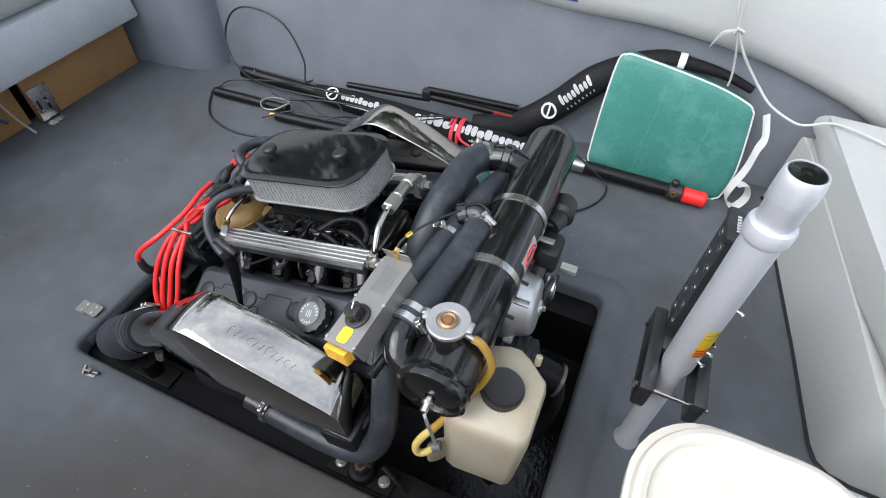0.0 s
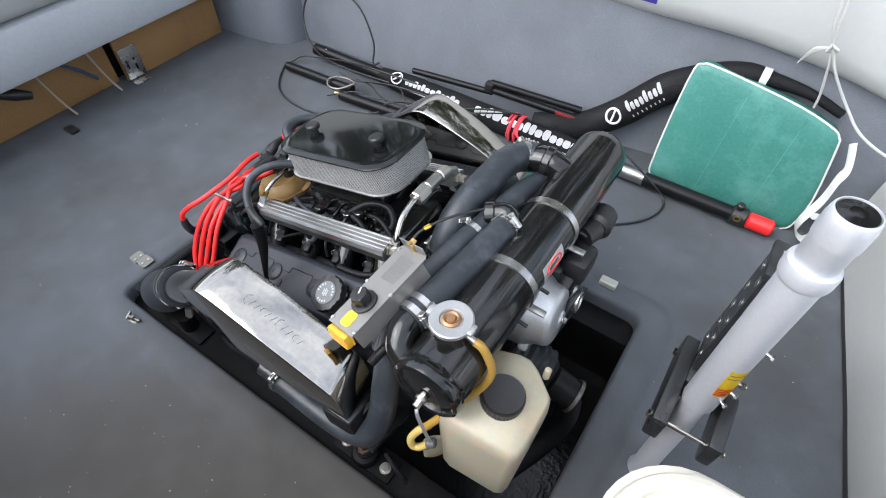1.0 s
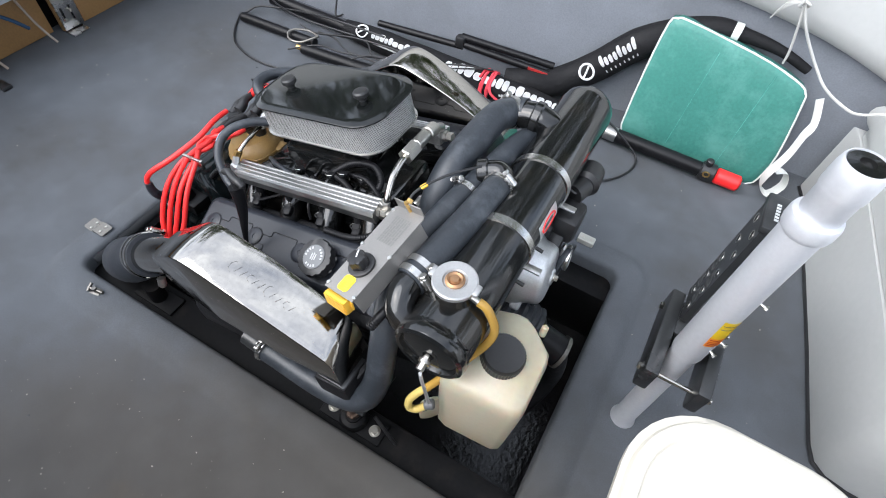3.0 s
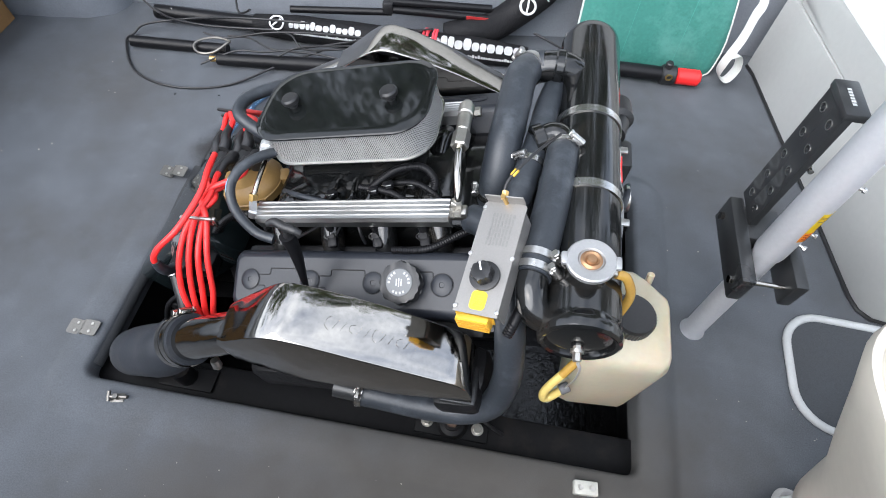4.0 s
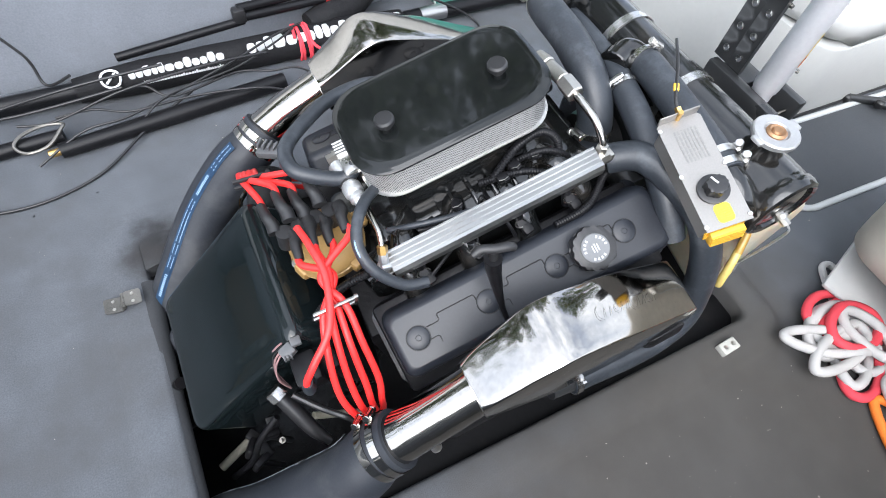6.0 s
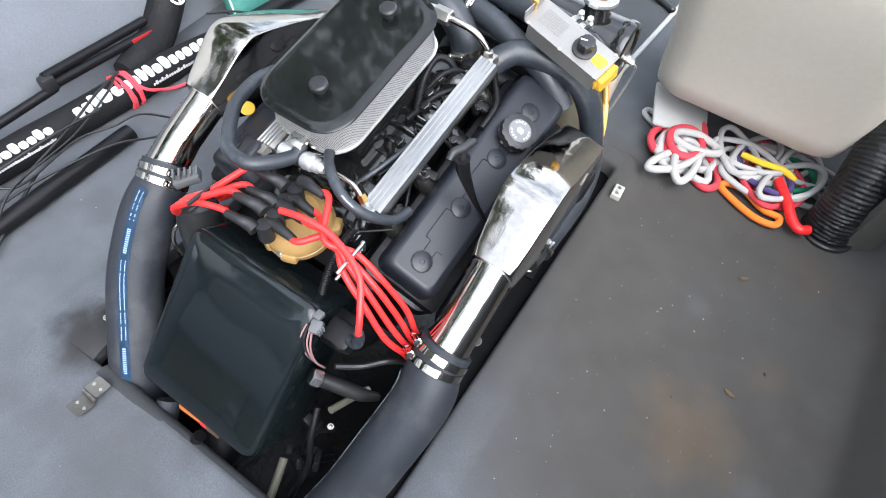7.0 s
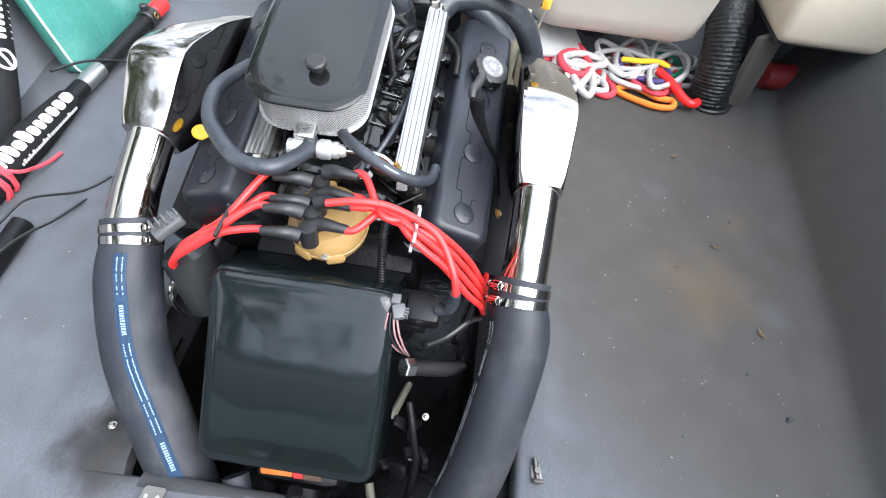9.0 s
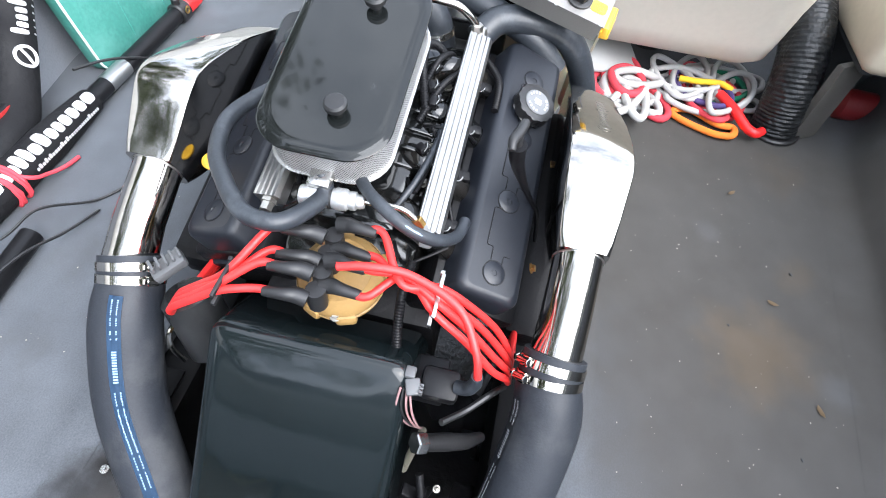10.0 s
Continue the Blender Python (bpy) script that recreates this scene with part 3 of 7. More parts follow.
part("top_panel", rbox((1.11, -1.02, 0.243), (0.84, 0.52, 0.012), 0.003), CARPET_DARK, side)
single("fire_extinguisher", joined(cyl((0.875, -0.99, 0.045), (0.88, -0.87, 0.045), 0.044, bevel=0.015), cyl((0.88, -0.87, 0.045), (0.882, -0.84, 0.045), 0.015)), material("dull_red_paint", (0.16, 0.012, 0.014), 0.4), "dull red bottle lying in the locker recess", "bottle")


# ---- outside: ground and the trees that the polished parts mirror ----
structure("ground", rbox((0, 0, -0.63), (400, 400, 0.1)), material("rough_grass", (0.06, 0.075, 0.03), 0.95, vary=0.4, scale=0.6, stain=(0.10, 0.08, 0.05), stain_scale=0.4), "rough grass round the boat", "ground")
BARK = material("bark", (0.10, 0.075, 0.055), 0.9, vary=0.3, scale=6, bump=0.6, bump_scale=30)
LEAVES = material("leaves", (0.05, 0.075, 0.02), 0.6, vary=0.4, scale=3, stain=(0.10, 0.085, 0.035), stain_scale=0.8)


def tree(x, y, height):
    t = thing("tree", (x, y, -0.58), "leafy green tree beside the boat", "tree", "trees beside the boat")
    trunk = [sweep([V(x, y, -0.58), V(x + 0.05, y, height * 0.3), V(x - 0.05, y + 0.1, height * 0.6), V(x, y, height * 0.85)], [0.18, 0.14, 0.09, 0.03], 10)]
    rnd = random.Random(4)
    for k in range(9):
        a, z = k * 2.4, height * (0.3 + 0.05 * k)
        trunk.append(sweep([V(x, y, z), V(x + math.cos(a) * 0.7, y + math.sin(a) * 0.7, z + 0.5), V(x + math.cos(a) * 1.5, y + math.sin(a) * 1.5, z + 0.9)], [0.06, 0.04, 0.015], 6))
    part("trunk", joined(*trunk), BARK, t)
    verts, faces = [], []
    clumps = [(rnd.gauss(0, 0.9), rnd.gauss(0, 0.9), height * rnd.uniform(0.32, 0.98), rnd.uniform(0.35, 0.8)) for _ in range(64)]
    for cx, cy, cz, cr in clumps:
        for _ in range(85):
            p = Vector((rnd.gauss(0, 1), rnd.gauss(0, 1), rnd.gauss(0, 0.7))).normalized() * cr * rnd.uniform(0.5, 1.0)
            c = Vector((x + cx, y + cy, cz)) + p
            q = Euler((rnd.uniform(0, 6), rnd.uniform(0, 6), rnd.uniform(0, 6))).to_matrix()
            s = rnd.uniform(0.06, 0.13)
            n = len(verts)
            verts += [c + q @ Vector(v) * s for v in ((-1, 0, 0), (0, -0.5, 0.1), (1, 0, 0), (0, 0.5, 0.1))]
            faces.append((n, n + 1, n + 2, n + 3))
    mesh = bpy.data.meshes.new("crown")
    mesh.from_pydata([tuple(v - Vector((x, y, 0))) for v in verts], [], faces)
    mesh.materials.append(LEAVES)
    settle(new("crown", mesh), t, (x, y, 0))
    return t


first = tree(0.5, 4.7, 8.2)
for x, y, turn, size in ((2.9, 5.2, 100, 0.95), (-3.2, 6.4, 210, 1.0), (6.2, 2.6, 40, 0.8), (-8.5, 4.6, 300, 0.8), (-4.2, 9.5, 20, 1.1), (5.0, 8.0, 77, 1.15), (-5.4, 3.9, 150, 0.9), (-1.6, 7.6, 260, 1.05), (-6.6, 6.9, 15, 1.0)):
    t = copy_thing(first, pose(x, y, -0.58, 0, 0, turn))
    t.scale = (size, size, size)

# ---- the engine ----
engine = thing("marine_engine", (0, 0.215, -0.03), "black inboard V8 engine with polished exhaust risers in its floor well", "engine")


# block, heads and intake
part("block", eng(prism([(-0.24, -0.14), (0.25, -0.14), (0.27, -0.1), (0.27, 0.1), (0.25, 0.14), (-0.24, 0.14)], -0.34, -0.06, bevel=0.015)), DARK_IRON, engine)
part("oil_pan", eng(rbox((0.0, 0, -0.40), (0.44, 0.24, 0.12), 0.03)), DARK_IRON, engine)
for s in (1, -1):
    head = moved(rbox((0, 0, 0), (0.46, 0.15, 0.12), 0.01), Matrix.Translation((0.02, s * 0.17, -0.06)) @ Matrix.Rotation(radians(-25 * s), 4, "X"))
    part("cylinder_head", eng(head), DARK_IRON, engine)
plenum = [rbox((0.02, 0.0, 0.055), (0.34, 0.13, 0.05), 0.015), rbox((0.02, 0, 0.0), (0.44, 0.2, 0.08), 0.02), rbox((0.02, 0.02, 0.10), (0.21, 0.12, 0.05), 0.012)]
manifold = part("intake_manifold", eng(joined(*plenum)), BLACK_GLOSS, engine)
for s in (1, -1):
    for k in range(4):
        x = -0.13 + 0.1 * k
        part("runner", tube(epath([(x * 0.8 + 0.01, s * 0.04, 0.065), (x * 0.9, s * 0.075, 0.075), (x, s * 0.11, 0.05), (x, s * 0.14, 0.015)]), 0.021, 12, 5), BLACK_GLOSS, manifold)
part("throttle_body", eng(joined(cyl((-0.04, 0.03, 0.12), (-0.04, 0.03, 0.165), 0.04, seg=20), cyl((0.08, 0.03, 0.12), (0.08, 0.03, 0.165), 0.04, seg=20), rbox((0.02, 0.03, 0.132), (0.2, 0.1, 0.02), 0.006))), ALU_CAST, engine)

# valve covers
TILT_COVER = radians(25)


def cover_bm():
    loops = []
    for z, gx, gy, r in ((-0.085, 0.012, 0.010, 0.02), (-0.075, 0.012, 0.010, 0.02), (-0.073, 0.0, 0.0, 0.02), (-0.012, -0.004, -0.006, 0.018), (-0.004, -0.008, -0.011, 0.016), (0.0, -0.016, -0.02, 0.012), (0.0, -0.0166, -0.0206, 0.012)):
        loops.append([(x, y, z) for x, y in round_rect(0.466 + 2 * gx, 0.118 + 2 * gy, r, 4)])
    return stack(loops)


def groove_bms():
    """The thin dark step lines from boss to boss, each with its jog."""
    bms = []
    xs = (-0.189, -0.072, 0.044, 0.161)
    for a, b in zip(xs, xs[1:]):
        pts = [(a + 0.018, 0.009), (a + 0.037, 0.009), (a + 0.039, 0.011), (a + 0.039, 0.018), (a + 0.041, 0.020), (b - 0.018, 0.020), (b - 0.016, 0.018), (b - 0.0155, 0.0105)]
        bms.append(sweep([V(x, y, 0.0002) for x, y in pts], 0.0009, 6))
        pts = [(a + 0.016, -0.010), (a + 0.028, -0.010), (a + 0.030, -0.012), (a + 0.030, -0.021)]
        bms.append(sweep([V(x, y, 0.0002) for x, y in pts], 0.0008, 6))
    return bms


COVER = {}
for s in (1, -1):
    # s = 1 is the bank by the overflow bottle's riser, at negative y
    m = ENGINE @ Matrix.Translation((0.028, -0.212 * s, 0.042)) @ Matrix.Rotation(TILT_COVER * s, 4, "X")
    COVER[s] = m
    cover = part("valve_cover", moved(cover_bm(), m), BLACK_COVER, engine)
    for bm in groove_bms():
        part("step_line", moved(bm, m), DARK_IRON, cover)
    for x in (-0.189, -0.072, 0.044, 0.161):
        up = m.to_3x3() @ Vector((0, 0, 1))
        boss = lathe([(0.0, -0.002), (0.0172, -0.002), (0.0176, 0.0012), (0.0166, 0.0019), (0.0045, 0.0022), (0.0038, 0.0012), (0, 0.0012)], m @ Vector((x, 0, 0)), up, 24)
        part("groove_ring", lathe([(0.0178, -0.001), (0.0192, -0.001), (0.0192, 0.0004), (0.0178, 0.0004), (0.0178, -0.001)], m @ Vector((x, 0, 0)), up, 24), DARK_IRON, cover)
        part("cover_bolt", boss, BLACK_COVER, cover)


PALE_GREY = material("pale_grey_print", (0.4, 0.4, 0.4), 0.5)
GREY_DISC = material("grey_cap_print", (0.13, 0.135, 0.14), 0.6, vary=0.1)


def oil_cap(m):
    ripple = lambda t: 0.0325 + 0.0024 * math.cos(8 * t)
    out = [(ripple(t) * math.cos(t), ripple(t) * math.sin(t)) for t in np.linspace(0, 2 * math.pi, 81)[:-1].tolist()]
    cap = part("oil_cap", moved(joined(prism(out, 0.008, 0.027, bevel=0.003), prism(round_rect(0.04, 0.04, 0.0199, 6), -0.004, 0.008)), m), BLACK_PLASTIC, engine, "scalloped black oil filler cap")
    part("cap_disc", moved(lathe([(0, 0.0275), (0.021, 0.0275), (0.022, 0.028), (0.021, 0.029), (0, 0.029)], (0, 0, 0), (0, 0, 1), 28), m), GREY_DISC, cap, "grey printed disc")
    bms = [rbox((-0.004 + 0.004 * k, 0, 0.0294), (0.002, 0.014 - 0.003 * abs(k - 1), 0.0007)) for k in range(3)]
    for k in range(18):
        if k % 6 < 4:
            bms.append(moved(rbox((0.0165, 0, 0.0294), (0.004, 0.003, 0.0007)), Matrix.Rotation(k * math.pi / 9, 4, "Z")))
    part("print", moved(joined(*bms), m), PALE_GREY, cap)


oil_cap(COVER[1] @ pose(0.100, 0, 0))

# fuel rails
def rail_outline():
    pts = [(-0.019, -0.012), (0.019, -0.012), (0.019, 0.006)]
    for k in range(5):
        y = 0.016 - k * 0.008
        pts += [(y + 0.0028, 0.0128), (y + 0.0008, 0.0132), (y - 0.001, 0.0118)] if k < 4 else [(y + 0.002, 0.0125)]
    return pts + [(-0.019, 0.006)]


for s in (1, -1):
    m = ENGINE @ Matrix.Translation((-0.148, -0.113 * s, 0.098)) @ Matrix.Rotation(radians(12 * s), 4, "X") @ Matrix(((0, 0, 1, 0), (1, 0, 0, 0), (0, 1, 0, 0), (0, 0, 0, 1)))
    rail = part("fuel_rail", prism(rail_outline(), 0.0, 0.348, m), ALU, engine, "ribbed bright aluminium fuel rail", 25)
    for h in (-0.006, 0.348):
        part("rail_fitting", joined(cyl(m @ Vector((0, 0, h)), m @ Vector((0, 0, h + 0.006)), 0.011, seg=6), cyl(m @ Vector((0, 0, h - 0.012 if h < 0 else h + 0.004)), m @ Vector((0, 0, h if h < 0 else h + 0.018)), 0.009, seg=6)), ZINC, rail)
    for k in range(4):
        x = -0.11 + 0.085 * k
        inj = part("injector", tube(epath([(x, -s * 0.115, 0.09), (x, -s * 0.118, 0.06), (x, -s * 0.122, 0.03)]), 0.008, 10, 4), DARK_IRON, rail)
        part("connector", eng(joined(rbox((x + 0.004, -s * 0.136, 0.048), (0.018, 0.022, 0.014), 0.005, (s * 20, 0, 10)), lathe([(0.009, 0), (0.0095, 0.003), (0.008, 0.006), (0, 0.007)], (x, -s * 0.128, 0.052), (0, -s * 0.5, 1), 12))), DARK_IRON, rail)
        part("injector_clip", eng(sweep([V(x + 0.011 * math.cos(t), -s * 0.13 + 0.007 * math.sin(t), 0.058) for t in np.linspace(0, 4.5, 14).tolist()], 0.0012, 6)), STEEL_DULL, rail)

# flame arrestor
ac = part("flame_arrestor", eng(stack([[(0.022 + x, 0.033 + y, z) for x, y in round_rect(0.292 + 2 * g, 0.160 + 2 * g, 0.052, 7)] for z, g in ((0.149, -0.03), (0.150, -0.004), (0.151, 0.003), (0.1535, 0.0035), (0.155, -0.004), (0.210, -0.003), (0.2105, 0.0))])), STEEL_DULL, engine, "oval flame arrestor with a steel mesh side and a black lid")
part("screen_back", eng(stack([[(0.022 + x, 0.033 + y, z) for x, y in round_rect(0.290, 0.158, 0.051, 9)] for z in (0.154, 0.2105)], False, False)), material("dark_screen_gauze", (0.06, 0.06, 0.06), 0.6, 0.4, vary=0.3, scale=90), ac, "dark gauze behind the mesh")


def diamond_mesh(w, h, r, z0, z1, pitch, wire):
    """Two crossing sets of slanting wires round an oval."""
    pts = np.array(round_rect(w, h, r, 12) + round_rect(w, h, r, 12)[:1])
    s = np.concatenate(([0], np.cumsum(np.hypot(*np.diff(pts, axis=0).T))))
    total, n = s[-1], int(s[-1] / pitch)
    at_s = lambda q: (float(np.interp(q % total, s, pts[:, 0])), float(np.interp(q % total, s, pts[:, 1])))
    bm = bmesh.new()
    for k in range(n):
        for lean, out in ((1, 1.0015), (-1, 1.0)):
            rows = []
            for j in range(5):
                t = j / 4
                q = k * total / n + lean * (z1 - z0) * (t - 0.5) * 0.8
                rows.append([bm.verts.new((x * out, y * out, z0 + (z1 - z0) * t)) for x, y in (at_s(q - wire), at_s(q + wire))])
            for a, b in zip(rows, rows[1:]):
                bm.faces.new((a[0], a[1], b[1], b[0]))
    return moved(bm, Matrix.Translation((0.022, 0.033, 0)))


part("screen", eng(diamond_mesh(0.2925, 0.1605, 0.052, 0.154, 0.2105, 0.0036, 0.0008)), MESH_WIRE, ac, "fine steel diamond mesh")
lid = part("lid", eng(stack([[(0.022 + x, 0.033 + y, z) for x, y in round_rect(0.292 + 2 * g, 0.160 + 2 * g, 0.055, 9)] for z, g in ((0.2107, 0.0), (0.2107, 0.005), (0.2115, 0.0062), (0.2135, 0.0062), (0.2147, 0.005), (0.2152, 0.003), (0.217, 0.0005), (0.2182, -0.004), (0.2185, -0.009), (0.2185, -0.0096))])), BLACK_LID, ac, "dusty glossy black lid", 50)
for x in (-0.066, 0.108):
    part("wing_knob", eng(joined(cyl((x, 0.02, 0.218), (x, 0.02, 0.226), 0.0075, seg=14), lathe([(0, 0.226), (0.012, 0.2265), (0.0145, 0.229), (0.0145, 0.235), (0.012, 0.238), (0, 0.2385)], (x, 0.02, 0), (0, 0, 1), 18))), BLACK_PLASTIC, ac, "round black plastic knob")
part("breather_fitting", eng(rbox((-0.132, 0.03, 0.165), (0.03, 0.03, 0.012), 0.003)), STEEL_DULL, ac)

# exhaust risers: a round neck that swells into a humped box with a crowned, polished top
TOP = [(-0.125, 0.1035), (-0.112, 0.108), (-0.095, 0.115), (-0.07, 0.1265), (-0.045, 0.138), (-0.018, 0.1465), (0.01, 0.1435), (0.055, 0.121), (0.12, 0.081), (0.18, 0.037), (0.217, 0.010), (0.230, -0.004), (0.2355, -0.022), (0.236, -0.05)]
LOW = [(-0.125, 0.0325), (-0.113, 0.027), (-0.097, 0.018), (-0.072, 0.006), (-0.047, -0.006), (-0.017, -0.015), (0.02, -0.025), (0.07, -0.04), (0.13, -0.055), (0.185, -0.068), (0.213, -0.076), (0.224, -0.079), (0.230, -0.081), (0.232, -0.082)]


def riser_section(x, zt, xl, zl):
    """One section of the riser: a rounded box in y and z, whose top is crowned."""
    w = float(np.interp(x, (-0.125, -0.02, 0.1, 0.24), (0.0358, 0.0445, 0.044, 0.040)))
    c = float(np.interp(x, (-0.125, -0.05, 0.1, 0.24), (-0.322, -0.3195, -0.3175, -0.314)))
    rc = float(np.interp(x, (-0.125, -0.11, -0.08), (0.011, 0.005, 0.0026)))
    crown = float(np.interp(x, (-0.125, -0.07, 0.16, 0.236), (0.001, 0.004, 0.0055, 0.004)))
    rc = min(rc, (zt - zl) / 2.02)
    twist = float(np.interp(x, (-0.02, 0.06, 0.15, 0.236), (0.0, 0.07, 0.2, 0.22)))
    arc = lambda cy, cz, a: [(cy + rc * math.cos(radians(a + 22.5 * k)), cz + rc * math.sin(radians(a + 22.5 * k))) for k in range(5)]
    flat = w - rc
    pts = arc(flat, zt - rc, 0) + [(flat * u, zt) for u in (0.72, 0.42, 0.14, -0.14, -0.42, -0.72)] + arc(-flat, zt - rc, 90) + arc(-flat, zl + rc, 180) + arc(flat, zl + rc, 270)
    out = []
    for y, z in pts:
        f = (z - zl) / (zt - zl)
        out.append((xl + (x - xl) * f, c + y, z + (crown * (1 - (y / w) ** 2) + twist * y if f > 0.5 else 0.0)))
    return out


for s in (1, -1):
    mir = Matrix.Diagonal((1, s, 1, 1))
    dx, dy, dz = (0, 0, 0) if s > 0 else (0.003, 0.012, -0.008)
    rows = zip(spline([(x, 0, z) for x, z in TOP], 3), spline([(x, 0, z) for x, z in LOW], 3))
    riser = part("exhaust_riser", eng(moved(stack([riser_section(a.x, a.z, b.x, b.z) for a, b in rows]), mir @ Matrix.Translation((dx, dy, dz)))), RISER_STEEL, engine, "mirror-polished stainless exhaust riser", 34)
    pipe = [V(-0.11 + dx, -0.322 + dy, 0.072 + dz), V(-0.125 + dx, -0.322 + dy, 0.067 + dz), V(-0.2, -0.322 + dy * 0.5, 0.038 + dz * 0.4), V(-0.288, -0.3195, -0.001)]
    part("riser_pipe", eng(moved(sweep(pipe, [0.0345, 0.0345, 0.0355, 0.038], 32), mir)), RISER_STEEL, riser, "polished round pipe")
    part("seam", eng(moved(sweep([V(-0.1255, -0.322 + 0.035 * math.cos(t), 0.067 + 0.035 * math.sin(t)) for t in np.linspace(0, 2 * math.pi, 33)[:-1].tolist()], 0.0013, 6, closed=True), mir @ Matrix.Translation((dx, dy, dz)))), STEEL_DULL, riser)
    part("flange", eng(moved(rbox((0.205, -0.322, -0.09), (0.06, 0.066, 0.012), 0.004, (0, 15, 0)), mir)), BLACK_SATIN, riser)
    part("drain_boss", eng(moved(joined(cyl((-0.21, -0.345, -0.01), (-0.21, -0.35, -0.022), 0.008), bolt((-0.21, -0.35, -0.022), (0, -0.3, -1), 0.006)), mir)), STEEL_DULL, riser)
    part("exhaust_manifold", eng(moved(joined(rbox((0.02, -0.29, -0.13), (0.46, 0.09, 0.08), 0.025), rbox((0.2, -0.32, -0.115), (0.08, 0.08, 0.05), 0.015)), mir)), DARK_IRON, engine, "black cast exhaust manifold")
# embossed maker's plate lines on the near riser's polished top
for k in range(11):
    x0 = 0.062 + 0.0098 * k
    i0, i1 = (V(x, -0.322, float(np.interp(x, [p[0] for p in TOP], [p[1] for p in TOP])) + 0.0066) for x in (x0, x0 + 0.01))
    fr = frame_of(i0, i1 - i0, V(0.5, 0, 1))
    h = 0.010 if k in (0, 6) else 0.0065
    stroke = [(-0.003, -h), (0.0, 0.0), (0.003, h)] if k % 3 else [(0.004, h), (-0.002, h * 0.6), (-0.003, -h * 0.5), (0.003, -h)]
    part("embossed_mark", eng(sweep(spline([fr @ V(x, y, 0.0) for x, y in stroke], 4), 0.00026, 6)), RISER_STEEL, engine, "shallow embossed mark on the polished riser", 60)

# exhaust hoses, with their clamps and printed stripes
NEAR_HOSE = [E(-0.249, -0.3207, 0.0162), E(-0.285, -0.3195, 0.0005), V(-0.32, -0.112, 0.182), V(-0.40, -0.098, 0.105), V(-0.47, -0.08, 0.02), V(-0.55, -0.045, -0.10), V(-0.66, -0.01, -0.27)]
FAR_HOSE = [E(-0.249, 0.3155, 0.0162), E(-0.285, 0.308, 0.0005), V(-0.33, 0.515, 0.182), V(-0.41, 0.49, 0.10), V(-0.488, 0.438, 0.01), V(-0.565, 0.385, -0.09), V(-0.68, 0.32, -0.24)]
for pts, s in ((NEAR_HOSE, 1), (FAR_HOSE, -1)):
    path = spline(pts, 10)
    hose = part("exhaust_hose", sweep(path, [0.0445, 0.0445, 0.0452, 0.0485, 0.0498] + [0.05] * 8, 32), HOSE, engine, "thick black rubber exhaust hose", 60)
    for q in (5, 9):
        d = path[q + 1] - path[q - 1]
        part("hose_clamp", clamp(path[q], d, 0.0452, 0.0125, (-0.3, 0.9, 0.5) if s > 0 else (-0.4, -1, 0.2), 0.0018), STEEL, hose, "stainless hose clamp")
    # printed stripe along the upper inner side
    stripe, lines = [], []
    up0 = Vector((0.35, 0.75 * s, 0.75)) if s > 0 else Vector((-0.35, -0.25, 1.0))
    rail_pts = []
    for i in range(13, 56):
        d = (path[min(i + 1, len(path) - 1)] - path[i - 1]).normalized()
        n = (up0 - d * up0.dot(d)).normalized()
        rail_pts.append((path[i], d, n))
    bm = bmesh.new()
    half = 0.0095 if s < 0 else 0.007
    rows = []
    for p, d, n in rail_pts:
        b = d.cross(n)
        rows.append([bm.verts.new(p + 0.0505 * (n * math.cos(a) + b * math.sin(a))) for a in (-half / 0.052, 0, half / 0.052)])
    for a, b in zip(rows, rows[1:]):
        for k in range(2):
            bm.faces.new((a[k], a[k + 1], b[k + 1], b[k]))
    bmesh.ops.solidify(bm, geom=list(bm.faces), thickness=0.0004)
    part("printed_stripe", bm, BLUE if s < 0 else HOSE, hose, "blue printed stripe" if s < 0 else "faint printed stripe")
    rnd = random.Random(5)
    for i in range(1, 41):
        for f in (0.0, 0.34, 0.67):
            p, d, n = rail_pts[i]
            p = p.lerp(rail_pts[i + 1][0], f)
            b = d.cross(n)
            step = (rail_pts[i + 1][0] - rail_pts[i][0]).length
            big = i % 18 in (9, 10, 11, 12)
            if i % 18 in (8, 13) or (not big and rnd.random() < 0.12):
                continue
            for line in ((0,) if big else (-1, 1)):
                a = line * 0.0038 / 0.052
                nn = (n * math.cos(a) + b * math.sin(a)).normalized()
                size = (step * (0.2 if big else rnd.uniform(0.2, 0.3)), 0.0062 if big else rnd.uniform(0.0013, 0.0018), 0.0005)
                lines.append(moved(rbox((0, 0, 0), size), frame_of(p + nn * 0.0509, d, nn)))
    part("print", joined(*lines), PALE_BLUE if s < 0 else FADED_WHITE, hose)

# rear cover: a sloping black box
SLOPE = frame_of((-0.434, 0.219, 0.169), (-0.667, 0.0, -0.745), (-0.745, 0.0, 0.667))
cover_box = part("rear_cover", moved(stack([[(x, y, z) for x, y in round_rect(0.310 + 2 * g, 0.276 + 2 * g, r, 5)] for z, g, r in
                 ((-0.115, 0.006, 0.024), (-0.112, 0.008, 0.024), (-0.022, 0.002, 0.024), (-0.013, 0.0005, 0.024), (-0.0075, -0.0025, 0.022), (-0.0035, -0.007, 0.019), (-0.0012, -0.013, 0.016), (0.0, -0.022, 0.012), (0.0007, -0.06, 0.01), (0.0010, -0.10, 0.008), (0.0011, -0.125, 0.004))]), SLOPE), BLACK_REAR, engine, "glossy black rear engine cover", 60)
